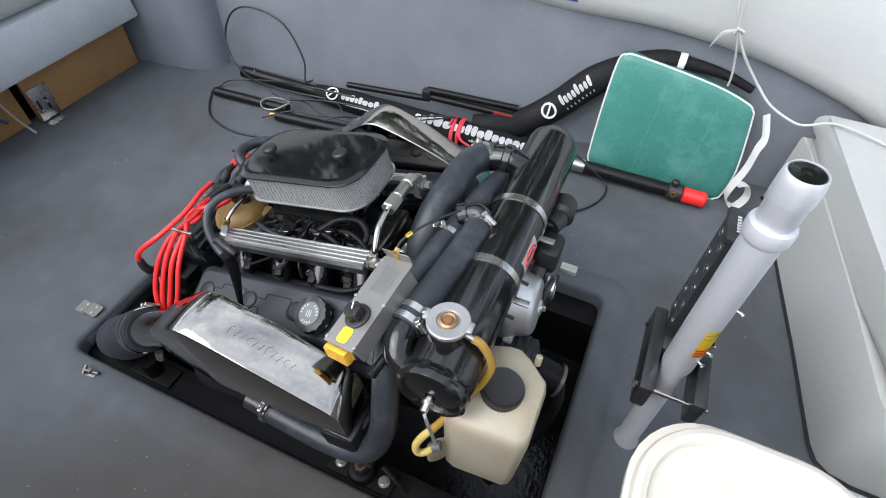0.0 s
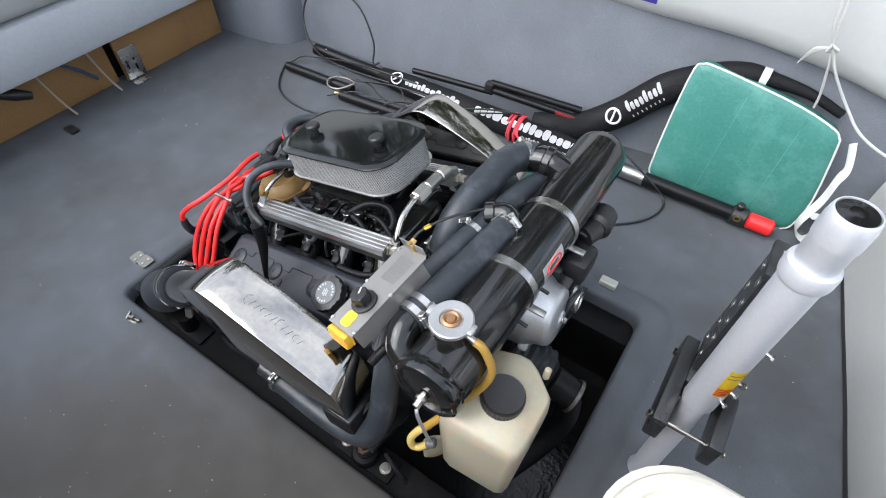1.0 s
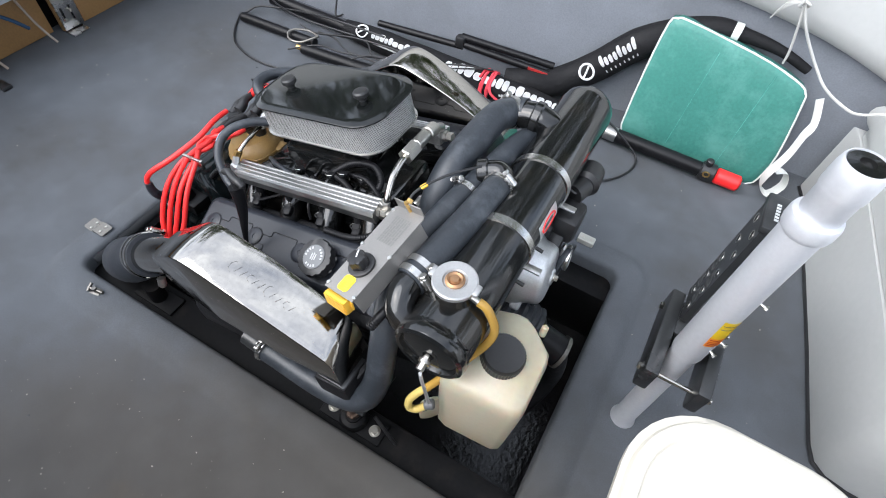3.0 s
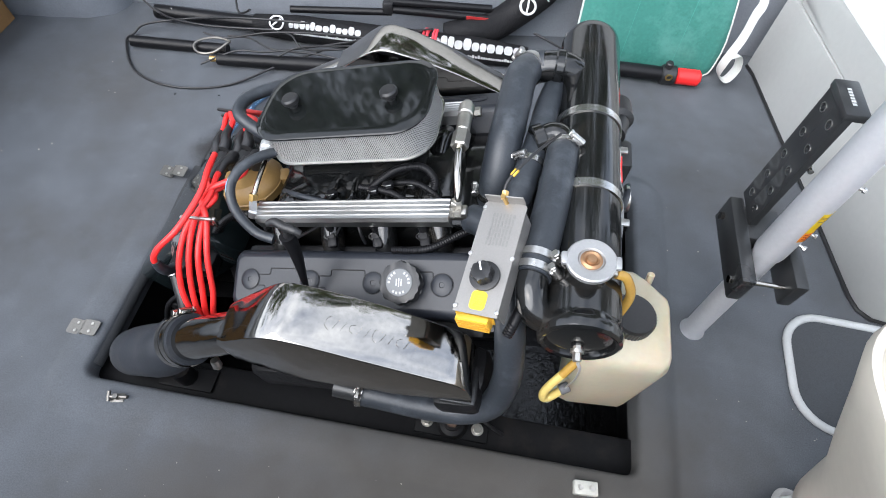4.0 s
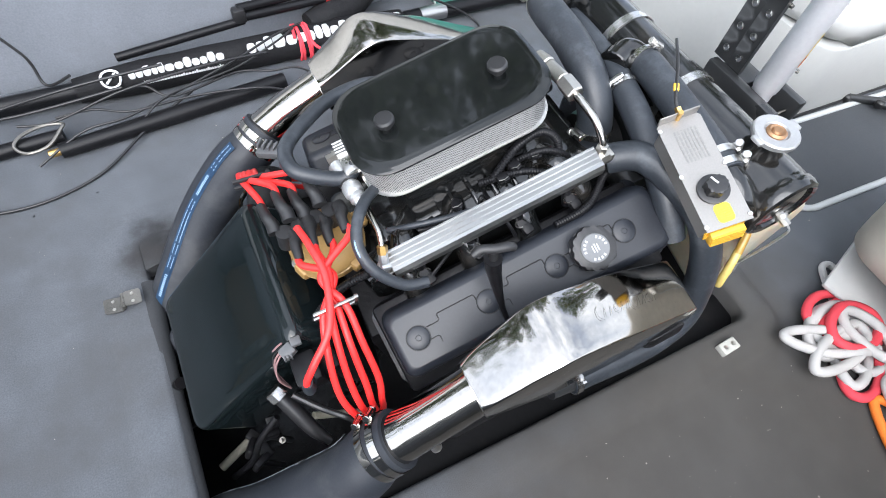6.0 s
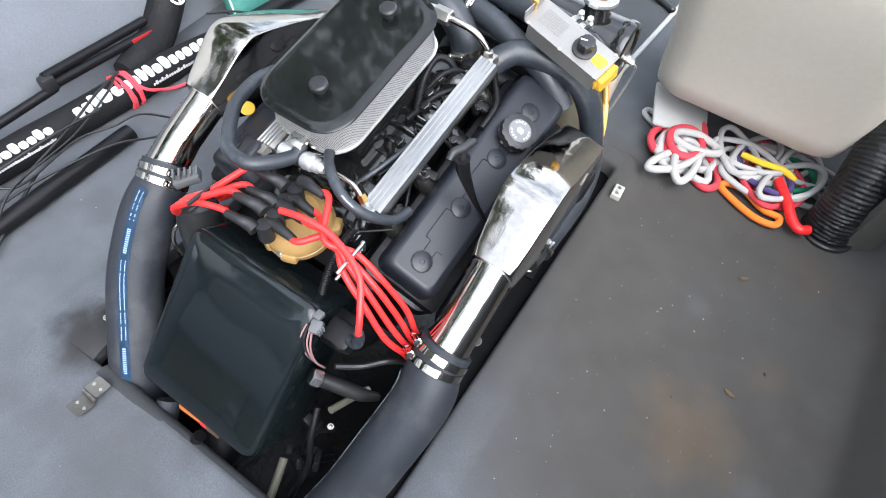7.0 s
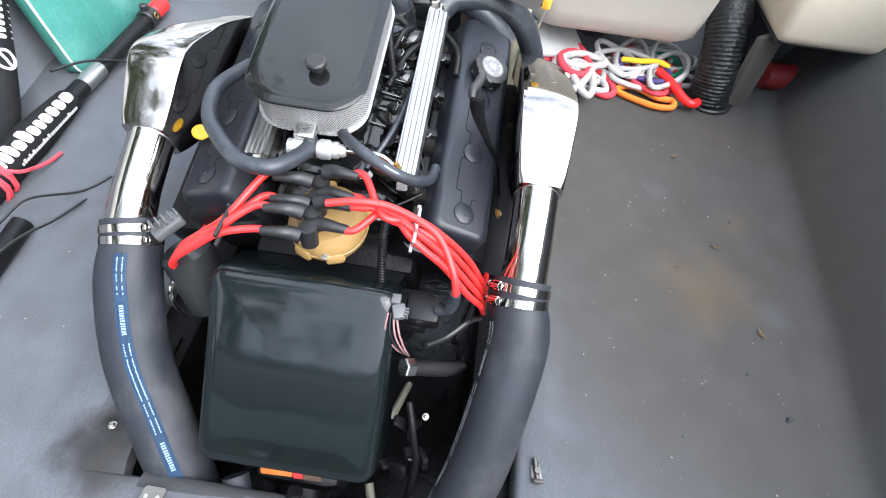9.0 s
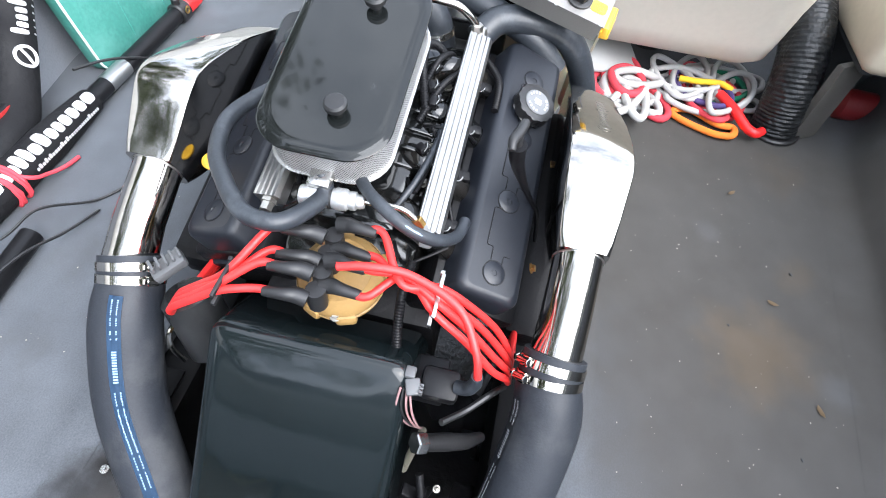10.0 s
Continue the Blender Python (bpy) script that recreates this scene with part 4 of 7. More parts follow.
for y, w, mat in ((0.045, 0.03, RUST), (0.022, 0.016, RED_DULL), (-0.012, 0.05, ORANGE_DULL)):
    part("terminal_strip", moved(rbox((0.160, y, -0.016), (0.013, w, 0.007), 0.002, (0, 25, 3)), SLOPE), mat, cover_box, "coloured terminal strip at the cover's foot")
part("bell_housing", joined(cyl(E(-0.27, 0, -0.16), E(-0.33, 0, -0.16), 0.17, 0.15, 32, 0.01), cyl(E(-0.33, 0, -0.18), E(-0.56, 0, -0.2), 0.09, 0.075, 24, 0.01)), DARK_IRON, engine)
part("gearbox", joined(eng(rbox((-0.50, 0, -0.25), (0.2, 0.16, 0.14), 0.03)), cyl(E(-0.60, 0, -0.27), E(-0.68, 0, -0.27), 0.05, seg=24)), DARK_IRON, engine)

# distributor
dist = part("distributor", lathe([(0.03, -0.03), (0.034, 0.0), (0.058, 0.004), (0.06, 0.02), (0.057, 0.034), (0.05, 0.042), (0.044, 0.05), (0, 0.052)], V(-0.228, 0.205, 0.285), ENGINE.to_3x3() @ V(0, 0, 1), 28), TAN, engine, "tan plastic distributor cap")
for a in (2.7, 3.5, 0.3, 5.2):
    part("cap_ear", moved(rbox((0, 0, 0), (0.022, 0.03, 0.02), 0.006), Matrix.Translation(V(-0.228 + 0.056 * math.cos(a), 0.205 + 0.058 * math.sin(a), 0.30 + 0.016 * math.cos(a))) @ Matrix.Rotation(a, 4, "Z")), TAN, dist)
part("cap_seam", lathe([(0.0605, 0.018), (0.0618, 0.019), (0.0618, 0.022), (0.0605, 0.023)], V(-0.228, 0.205, 0.285), ENGINE.to_3x3() @ V(0, 0, 1), 28), TAN, dist)
part("cap_screw", bolt((-0.287, 0.196, 0.292), (-0.3, 0, 1), 0.006), ZINC, dist)
towers, wires_near, wires_far = [], [], []
for k in range(4):
    x = -0.292 + 0.024 * k
    z = 0.352 + 0.007 * k
    towers.append(cyl((x, 0.215, z - 0.03), (x, 0.215, z + 0.004), 0.013, seg=12))
    for s, y0, y1 in ((1, 0.212, 0.160), (-1, 0.222, 0.275)):
        q = (k + (0 if s > 0 else 2)) % 4
        zz = z + (0.014 if q % 2 else 0.0)
        xx = x + 0.012 * s
        part("plug_boot", tube([(xx, y0, zz - 0.004), (xx, y0 - 0.014 * s, zz), (xx - 0.004, (y0 + y1) / 2, zz + 0.004), (xx - 0.006, y1, zz + 0.003)], [0.011, 0.0105, 0.0085, 0.0065], 12, 4), BLACK_PLASTIC, dist, "black rubber plug boot")
        o = 0.0105 * (k - 1.5)
        if s > 0:
            wires_near.append([(xx - 0.004, y1 + 0.012, zz + 0.003), (xx - 0.006, y1 - 0.01, zz + 0.005), (-0.262 - 0.006 * k + 0.01, 0.112, 0.368 + 0.008 * (k % 2)), (-0.268 + o, 0.068, 0.352 + 0.008 * (k % 2)), (-0.271 + o * 1.6, 0.02, 0.318), (-0.268 + o * 1.9, -0.02, 0.262), (-0.262 + o * 1.3, -0.045, 0.215), (-0.24 + o, -0.055, 0.16), (-0.17 + 0.08 * k, -0.05, 0.12)])
        else:
            wires_far.append([(xx - 0.004, y1 - 0.012, zz + 0.003), (xx - 0.006, y1 + 0.012, zz + 0.004), (-0.308 + o * 0.8, 0.328, 0.350 + 0.006 * (k % 2)), (-0.312 + o * 0.8, 0.37, 0.318), (-0.308 + o * 0.8, 0.418, 0.27), (-0.29 + o * 0.6, 0.44, 0.22), (-0.2 + 0.08 * k, 0.46, 0.13)])
part("tower", joined(*towers), BLACK_PLASTIC, dist)
for pts in wires_near + wires_far:
    part("plug_wire", tube(pts, 0.0053, 10, 7), RED_WIRE, dist, "red silicone ignition wire", 60)
part("coil_wire", tube([(-0.276, 0.19, 0.392), (-0.27, 0.15, 0.398), (-0.266, 0.10, 0.392), (-0.284, 0.038, 0.374), (-0.318, 0.008, 0.345), (-0.334, -0.001, 0.318), (-0.334, -0.001, 0.293)], 0.0053, 10, 8), RED_WIRE, dist, "red silicone coil wire", 60)
part("coil_boot", tube([(-0.334, -0.001, 0.312), (-0.334, -0.001, 0.29), (-0.333, 0.006, 0.268), (-0.33, 0.02, 0.258)], [0.0075, 0.009, 0.0095, 0.0095], 12, 5), RUBBER, dist)
part("wire_clip", joined(rbox((-0.268, 0.066, 0.366), (0.06, 0.005, 0.006), 0.001, (0, -8, 0)), rbox((-0.268, 0.070, 0.345), (0.06, 0.005, 0.006), 0.001, (0, -8, 0)), rbox((-0.236, 0.068, 0.36), (0.006, 0.006, 0.024), 0.001)), STEEL_DULL, dist, "grey wire separator clip")
part("wire_clip", joined(rbox((-0.310, 0.326, 0.362), (0.055, 0.005, 0.006), 0.001), rbox((-0.310, 0.330, 0.342), (0.055, 0.005, 0.006), 0.001), rbox((-0.282, 0.328, 0.354), (0.006, 0.006, 0.024), 0.001)), BLACK_PLASTIC, dist)
coil = part("ignition_coil", joined(rbox((-0.325, 0.042, 0.240), (0.042, 0.052, 0.04), 0.008, (0, -15, 0)), rbox((-0.31, 0.06, 0.215), (0.06, 0.05, 0.03), 0.004)), BLACK_DEEP, engine, "black ignition coil with grey connectors")
part("connector", joined(rbox((-0.345, 0.075, 0.260), (0.022, 0.020, 0.014), 0.003, (0, -15, 20)), rbox((-0.33, 0.082, 0.268), (0.016, 0.014, 0.010), 0.002), *(rbox((-0.352 + 0.005 * k, 0.064, 0.262), (0.003, 0.006, 0.012), 0.001) for k in range(3))), GREY_PLUG, coil)
for k, mat in enumerate((PINK_WIRE, PINK_WIRE, BLACK_PLASTIC, PINK_WIRE)):
    part("lead", tube([(-0.35, 0.078 + 0.004 * k, 0.262), (-0.368, 0.07 + 0.007 * k, 0.235), (-0.372, 0.06 + 0.005 * k, 0.2), (-0.36, 0.055, 0.16)], 0.0016, 6, 6), mat, coil)

# heat exchanger across the front
HX = (0.372, 0.452)
hx = part("heat_exchanger", lathe([(0, 0.0), (0.03, 0.0), (0.048, 0.004), (0.0545, 0.012), (0.056, 0.02), (0.056, 0.62), (0.054, 0.636), (0.046, 0.65), (0.03, 0.658), (0, 0.66)], V(HX[0], -0.078, HX[1]), (0, 1, 0), 48), BLACK_GLOSS, engine, "long glossy black heat exchanger tank", 50)
part("end_cap", lathe([(0.0, -0.004), (0.02, -0.004), (0.038, -0.001), (0.046, 0.002), (0.0475, -0.003), (0.052, -0.005), (0.0565, -0.002), (0.0585, 0.005), (0.0585, 0.014), (0.0565, 0.017), (0.056, 0.024)], V(HX[0], -0.08, HX[1]), (0, 1, 0), 40), BLACK_GLOSS, hx, "bolted end cap")
part("end_bolt", joined(cyl((HX[0], -0.104, HX[1] - 0.012), (HX[0], -0.08, HX[1] - 0.008), 0.0062, seg=6), cyl((HX[0], -0.093, HX[1] - 0.01), (HX[0], -0.088, HX[1] - 0.009), 0.0095)), ZINC, hx)
for y in (0.155, 0.315):
    part("strap", joined(lathe([(0.0562, -0.0075), (0.0582, -0.0075), (0.0582, 0.0075), (0.0562, 0.0075), (0.0562, -0.0075)], V(HX[0], y, HX[1]), (0, 1, 0), 48), rbox((HX[0] + 0.066, y, HX[1] - 0.03), (0.03, 0.014, 0.004), 0.001)), STEEL_DULL, hx, "stainless mounting strap")
part("filler_neck", lathe([(0.03, 0.0), (0.028, 0.02), (0.024, 0.026), (0.024, 0.04), (0.03, 0.042), (0.03, 0.046), (0, 0.046)], V(HX[0] - 0.004, -0.003, HX[1] + 0.034), (-0.08, 0, 1), 28), BLACK_GLOSS, hx)
CAP = along((HX[0] - 0.007, -0.003, HX[1] + 0.078), (HX[0] - 0.015, -0.003, HX[1] + 0.178))
CAP_STEEL = material("matt_steel", (0.42, 0.42, 0.42), 0.5, 0.8, vary=0.1, scale=40)
cap = part("pressure_cap", moved(joined(lathe([(0.031, 0.0), (0.033, 0.002), (0.033, 0.008), (0.031, 0.010), (0.018, 0.0095), (0.016, 0.007), (0, 0.007)], (0, 0, 0), (0, 0, 1), 32), rbox((0, 0.034, 0.006), (0.02, 0.010, 0.007), 0.003), rbox((0, -0.034, 0.006), (0.02, 0.010, 0.007), 0.003)), CAP), CAP_STEEL, hx, "plain steel pressure cap")
part("cap_centre", moved(lathe([(0.0145, 0.007), (0.0145, 0.009), (0.011, 0.0115), (0.0075, 0.010), (0.006, 0.013), (0, 0.0135)], (0, 0, 0), (0, 0, 1), 24), CAP), material("dull_copper", (0.34, 0.20, 0.11), 0.45, 0.9), cap, "copper-coloured centre")
part("overflow_nipple", cyl((0.39, -0.001, 0.516), (0.408, -0.002, 0.511), 0.005), ZINC, hx)
hc, hn, hu = V(HX[0], 0.225, HX[1]), V(0.955, 0, 0.296), V(0.296, 0, -0.955)
part("sticker", patch(hc, V(0, 1, 0), hn, hu, 0.0566, -0.036, 0.036, -16, 16), WHITE_PRINT, hx, "white sticker with a red oval")
part("sticker_mark", sweep([hc + V(0, 0.026 * math.cos(t), 0) + (hn * math.cos(0.17 * math.sin(t)) + hu * math.sin(0.17 * math.sin(t))) * 0.057 for t in np.linspace(0, 2 * math.pi, 29)[:-1].tolist()], 0.0014, 6, closed=True), RED, hx, "red printed oval")
part("sticker_print", patch(hc, V(0, 1, 0), hn, hu, 0.0569, -0.016, 0.016, -4, 4, 0, 2), GREY_PRINT, hx)
part("inlet_pipe", joined(tube([(0.35, 0.43, 0.475), (0.32, 0.43, 0.49), (0.29, 0.43, 0.488), (0.262, 0.425, 0.478)], 0.027, 18, 5), cyl((0.318, 0.43, 0.49), (0.300, 0.43, 0.49), 0.031, seg=18, bevel=0.003)), BLACK_GLOSS, hx)
for y in (0.12, 0.36, 0.20):
    part("bracket_stud", cyl((HX[0] + 0.045, y, HX[1] - 0.03), (HX[0] + 0.066, y, HX[1] - 0.034), 0.0035), BLACK_PLASTIC, hx)

# coolant hoses
def hose_thing(name, pts, r, label, clamps=(), mat=RUBBER, seg=18):
    path = spline(pts, 8)
    ob = part(name, sweep(path, r, seg), mat, engine, label, 60)
    for q, screw in clamps:
        i = int(q * (len(path) - 1))
        i = min(max(i, 1), len(path) - 2)
        rr = r if isinstance(r, float) else float(np.interp(q, np.linspace(0, 1, len(r)), r))
        part("hose_clamp", clamp(path[i], path[i + 1] - path[i - 1], rr + 0.0005, 0.011, screw), STEEL_DULL, ob, "stainless hose clamp")
    return ob


hose_thing("coolant_hose", [(0.285, 0.432, 0.487), (0.262, 0.428, 0.482), (0.244, 0.385, 0.492), (0.238, 0.31, 0.492), (0.232, 0.235, 0.475), (0.23, 0.19, 0.43), (0.232, 0.175, 0.36)], 0.029, "thick black coolant hose", ((0.2, (-1, 0.3, 0.5)), (0.88, (-1, 0, 0.2))))
hose_thing("coolant_hose", [(0.31, 0.41, 0.455), (0.298, 0.345, 0.468), (0.288, 0.26, 0.472), (0.272, 0.17, 0.468), (0.258, 0.09, 0.45), (0.25, 0.02, 0.42), (0.25, -0.03, 0.37)], 0.022, "black coolant hose", ((0.45, (-1, 0, 1)),))
hose_thing("coolant_hose", [(0.327, 0.232, 0.49), (0.324, 0.20, 0.494), (0.316, 0.12, 0.492), (0.305, 0.04, 0.49), (0.297, -0.012, 0.486)], 0.026, "straight black coolant hose", ((0.12, (0.6, 0, 1)), (0.85, (1, 0, 0.6)), (0.94, (1, 0, 0.6))))
part("tee_pipe", joined(tube([(0.327, 0.225, 0.49), (0.325, 0.245, 0.494), (0.31, 0.255, 0.496), (0.286, 0.245, 0.488)], 0.02, 14, 5), cyl((0.295, 0.25, 0.49), (0.278, 0.242, 0.486), 0.025, seg=16, bevel=0.002)), BLACK_GLOSS, engine, "dark pipe tee")
part("elbow_pipe", tube([(0.298, -0.005, 0.486), (0.297, -0.03, 0.482), (0.305, -0.05, 0.468), (0.325, -0.055, 0.455), (0.35, -0.05, 0.45)], 0.023, 16, 6), BLACK_GLOSS, engine, "black painted elbow")
hose_thing("bypass_hose", [(0.05, -0.13, 0.204), (0.09, -0.131, 0.203), (0.17, -0.133, 0.198), (0.235, -0.131, 0.205), (0.28, -0.122, 0.24), (0.294, -0.10, 0.30), (0.288, -0.072, 0.37), (0.275, -0.035, 0.42), (0.255, 0.02, 0.445), (0.235, 0.08, 0.45), (0.2, 0.11, 0.43)], 0.0235, "black bypass hose curving round the riser", ((0.03, (0, -0.1, 1)),))
part("hose_barb", cyl((0.01, -0.128, 0.206), (0.055, -0.13, 0.204), 0.019), BLACK_SATIN, engine)
hose_thing("breather_hose", [E(-0.128, 0.03, 0.162), (-0.19, 0.238, 0.408), (-0.245, 0.260, 0.419), (-0.256, 0.288, 0.422), (-0.245, 0.32, 0.42), (-0.205, 0.36, 0.415), (-0.153, 0.398, 0.41), (-0.08, 0.418, 0.405), (-0.01, 0.40, 0.40), (0.05, 0.36, 0.40)], 0.0115, "black breather hose looping to the valve cover", (), RUBBER, 14)
fuel = hose_thing("fuel_hose", [(-0.13, 0.058, 0.352), (-0.165, 0.064, 0.358), (-0.2, 0.085, 0.385), (-0.212, 0.115, 0.408), (-0.2, 0.15, 0.42), (-0.165, 0.19, 0.418), (-0.11, 0.215, 0.40), (-0.04, 0.22, 0.39)], 0.0085, "printed black fuel hose", (), RUBBER, 12)
fp = spline([(-0.165, 0.064, 0.358), (-0.2, 0.085, 0.385), (-0.212, 0.115, 0.408), (-0.2, 0.15, 0.42)], 10)
part("print", joined(*(moved(rbox((0, 0, 0), (0.005, 0.0022, 0.0005)), frame_of(fp[i] + (V(-0.5, -0.2, 0.8).normalized()) * 0.0086, fp[i + 1] - fp[i], V(-0.5, -0.2, 0.8))) for i in range(2, 28))), PALE_BLUE, fuel)
cross = part("fuel_crossover", tube([(0.172, 0.108, 0.452), (0.174, 0.115, 0.472), (0.168, 0.14, 0.495), (0.164, 0.17, 0.502), (0.163, 0.19, 0.503)], 0.0062, 12, 6), STEEL, engine, "bright crossover fuel pipe with fittings")
part("fitting", joined(cyl((0.163, 0.188, 0.503), (0.163, 0.222, 0.503), 0.0145, seg=6, bevel=0.002), cyl((0.163, 0.222, 0.503), (0.162, 0.262, 0.499), 0.0115, seg=14, bevel=0.002), cyl((0.162, 0.262, 0.499), (0.161, 0.292, 0.492), 0.0135, seg=14, bevel=0.002), cyl((0.161, 0.29, 0.492), (0.158, 0.325, 0.468), 0.009)), ZINC, cross, "dull plated quick-connect fitting")
part("fitting", joined(cyl((0.172, 0.108, 0.446), (0.173, 0.11, 0.47), 0.0095, seg=6, bevel=0.001), rbox((0.178, 0.105, 0.447), (0.03, 0.02, 0.018), 0.003, (0, -15, 0))), ZINC, cross)
aft = part("rail_elbow", joined(rbox((-0.180, 0.102, 0.358), (0.016, 0.017, 0.02), 0.002, (0, 15, 0)), cyl((-0.180, 0.103, 0.366), (-0.178, 0.112, 0.384), 0.0072, seg=6, bevel=0.001)), ALU_CAST, engine, "bright fuel pipe elbow")
part("elbow_nut", cyl((-0.179, 0.110, 0.380), (-0.177, 0.118, 0.391), 0.0078, seg=6, bevel=0.001), BRASS, aft, "brass flare nut")
part("fuel_pipe", tube([(-0.178, 0.115, 0.386), (-0.175, 0.132, 0.398), (-0.175, 0.15, 0.402), (-0.178, 0.19, 0.403)], 0.0042, 10, 6), STEEL, aft, "bright steel fuel pipe")
QD, QX = V(-0.179, 0.186, 0.403), V(-0.11, 0.99, 0.0)
part("quick_connect", lathe([(0.0, 0.0), (0.008, 0.0), (0.0095, 0.004), (0.0095, 0.009), (0.0125, 0.011), (0.0125, 0.018), (0.0112, 0.020), (0.0145, 0.023), (0.0150, 0.036), (0.0130, 0.039), (0.0130, 0.0425), (0, 0.0425)], QD, QX, 20), ALU_CAST, aft, "ribbed grey quick-connect fitting")
part("connect_ring", lathe([(0.0125, 0.041), (0.0142, 0.041), (0.0142, 0.046), (0.0125, 0.046)], QD, QX, 20), BLACK_PLASTIC, aft, "black release ring")
part("connect_end", cyl(QD + QX * 0.045, QD + QX * 0.084, 0.0135, seg=18, bevel=0.002), ALU_CAST, aft)

# control box with its knob
CTL = frame_of((0.236, -0.008, 0.5165), (0.020, 0.156, 0.033), Vector((0.020, 0.156, 0.033)).cross(Vector((-0.066, 0.014, -0.023))))
ctl = part("control_box", moved(joined(prism([(-0.083, -0.031), (0.078, -0.031), (0.083, -0.026), (0.083, 0.026), (0.078, 0.031), (-0.083, 0.031)], -0.002, 0.0), rbox((-0.005, -0.030, -0.018), (0.15, 0.002, 0.034)), rbox((-0.005, 0.030, -0.018), (0.15, 0.002, 0.034)), rbox((0.083, 0, 0.008), (0.002, 0.056, 0.018), 0.0005), rbox((-0.02, 0, -0.024), (0.11, 0.054, 0.03), 0.004)), CTL), ALU_PLATE, engine, "bare aluminium control box with a black knob")
knob = part("knob", moved(joined(lathe([(0.021, 0), (0.021, 0.004), (0.018, 0.005), (0, 0.005)], (-0.03, 0, 0), (0, 0, 1), 24), prism([(0.0135 * math.cos(t) * (1 + 0.12 * math.cos(6 * t)), 0.0135 * math.sin(t) * (1 + 0.12 * math.cos(6 * t))) for t in np.linspace(0, 2 * math.pi, 37)[:-1].tolist()], 0.005, 0.022, pose(-0.03, 0, 0), 0.002)), CTL), BLACK_PLASTIC, ctl, "fluted black knob with a white pointer")
part("pointer", moved(rbox((-0.024, 0.002, 0.0222), (0.012, 0.0022, 0.0008), 0, (0, 0, 25)), CTL), WHITE_PRINT, knob)
part("yellow_sticker", moved(prism(round_rect(0.026, 0.022, 0.006, 5), 0.0002, 0.0008, pose(-0.064, 0.0, 0)), CTL), YELLOW, ctl)
part("sticker_print", moved(bars_on(pose(-0.064, 0, 0.0012, 0, 0, 90), 5, 0.016, 0.016, 0.0004, 3), CTL), GOLD, ctl)
part("print", moved(bars_on(pose(0.04, -0.002, 0.0005), 7, 0.05, 0.034, 0.0002, 4), CTL), material("faded_print", (0.22, 0.215, 0.205), 0.5, 0.5), ctl)
for x, y in ((-0.076, 0.029), (-0.076, -0.029), (0.0, 0.030), (0.0, -0.030), (0.072, 0.029)):
    part("screw", moved(lathe([(0.0035, 0), (0.003, 0.0015), (0, 0.0018)], (x, y, 0), (0, 0, 1), 10), CTL), STEEL_DULL, ctl)
fins = [rbox((0, 0, 0), (0.024, 0.046, 0.012), 0.002)] + [rbox((0.0045 * k - 0.009, 0, 0.006), (0.0022, 0.045, 0.004)) for k in range(5)] + [rbox((0, 0.022, -0.005), (0.014, 0.01, 0.002)), rbox((0, -0.022, -0.005), (0.014, 0.01, 0.002))]
part("resistor", moved(joined(*fins), CTL @ pose(-0.088, 0.004, -0.016, 0, -76, 0)), GOLD, ctl, "gold finned resistor")
part("tag_cable", tube([CTL @ V(0.082, 0.0, 0.012), CTL @ V(0.10, 0.0, 0.02), CTL @ V(0.125, -0.012, 0.022), CTL @ V(0.16, -0.03, 0.016), CTL @ V(0.2, -0.05, 0.0)], 0.0022, 8, 6), BLACK_PLASTIC, ctl)
part("cable_tag", moved(rbox((0.118, -0.008, 0.022), (0.012, 0.008, 0.004), 0.0015, (0, 0, -25)), CTL), GOLD, ctl, "small orange cable tag")
part("stud", moved(joined(cyl((0.082, 0, 0.0), (0.082, 0, 0.02), 0.0035), cyl((0.08, 0, 0.012), (0.092, 0, 0.016), 0.005, seg=6)), CTL), BRASS, ctl)

# dipstick
dip = part("dipstick", tube([(-0.068, 0.010, 0.452), (-0.064, 0.008, 0.43), (-0.058, 0.0, 0.40), (-0.048, -0.02, 0.35), (-0.03, -0.045, 0.29), (-0.01, -0.06, 0.2)], [0.0125, 0.0115, 0.009, 0.0045, 0.0038, 0.0035], 14, 6), BLACK_DEEP, engine, "black dipstick with a T handle")
part("handle", tube([(-0.097, 0.017, 0.466), (-0.085, 0.018, 0.472), (-0.069, 0.012, 0.473), (-0.052, 0.008, 0.474), (-0.042, 0.006, 0.470)], [0.005, 0.0068, 0.007, 0.0068, 0.005], 10, 5), BLACK_PLASTIC, dip)
part("handle_stem", cyl((-0.069, 0.012, 0.47), (-0.067, 0.010, 0.448), 0.006), BLACK_PLASTIC, dip)

# overflow bottle
def tank_bm():
    loops = []
    for z, s in ((0.162, 0.80), (0.166, 0.87), (0.175, 0.91), (0.25, 0.955), (0.345, 1.0), (0.362, 1.0), (0.374, 0.985), (0.383, 0.95), (0.389, 0.88)):
        pts = [(0.058, 0.05), (0.062, 0.035), (0.062, -0.05), (0.058, -0.064), (0.045, -0.072), (-0.055, -0.080), (-0.074, -0.074), (-0.080, -0.06), (-0.064, 0.06), (-0.055, 0.075), (-0.02, 0.088), (0.0, 0.09), (0.02, 0.08)]
        loops.append([(0.468 + x * s, 0.0 + y * s, z + 0.08 * (x + 0.0) * -0.6 + 0.05 * y) for x, y in pts])
    return stack(loops)


tank = part("overflow_bottle", tank_bm(), TANK, engine, "milky plastic coolant overflow bottle with a black cap", 60)
TC = along((0.462, 0.0, 0.383), (0.468, 0.0, 0.483))
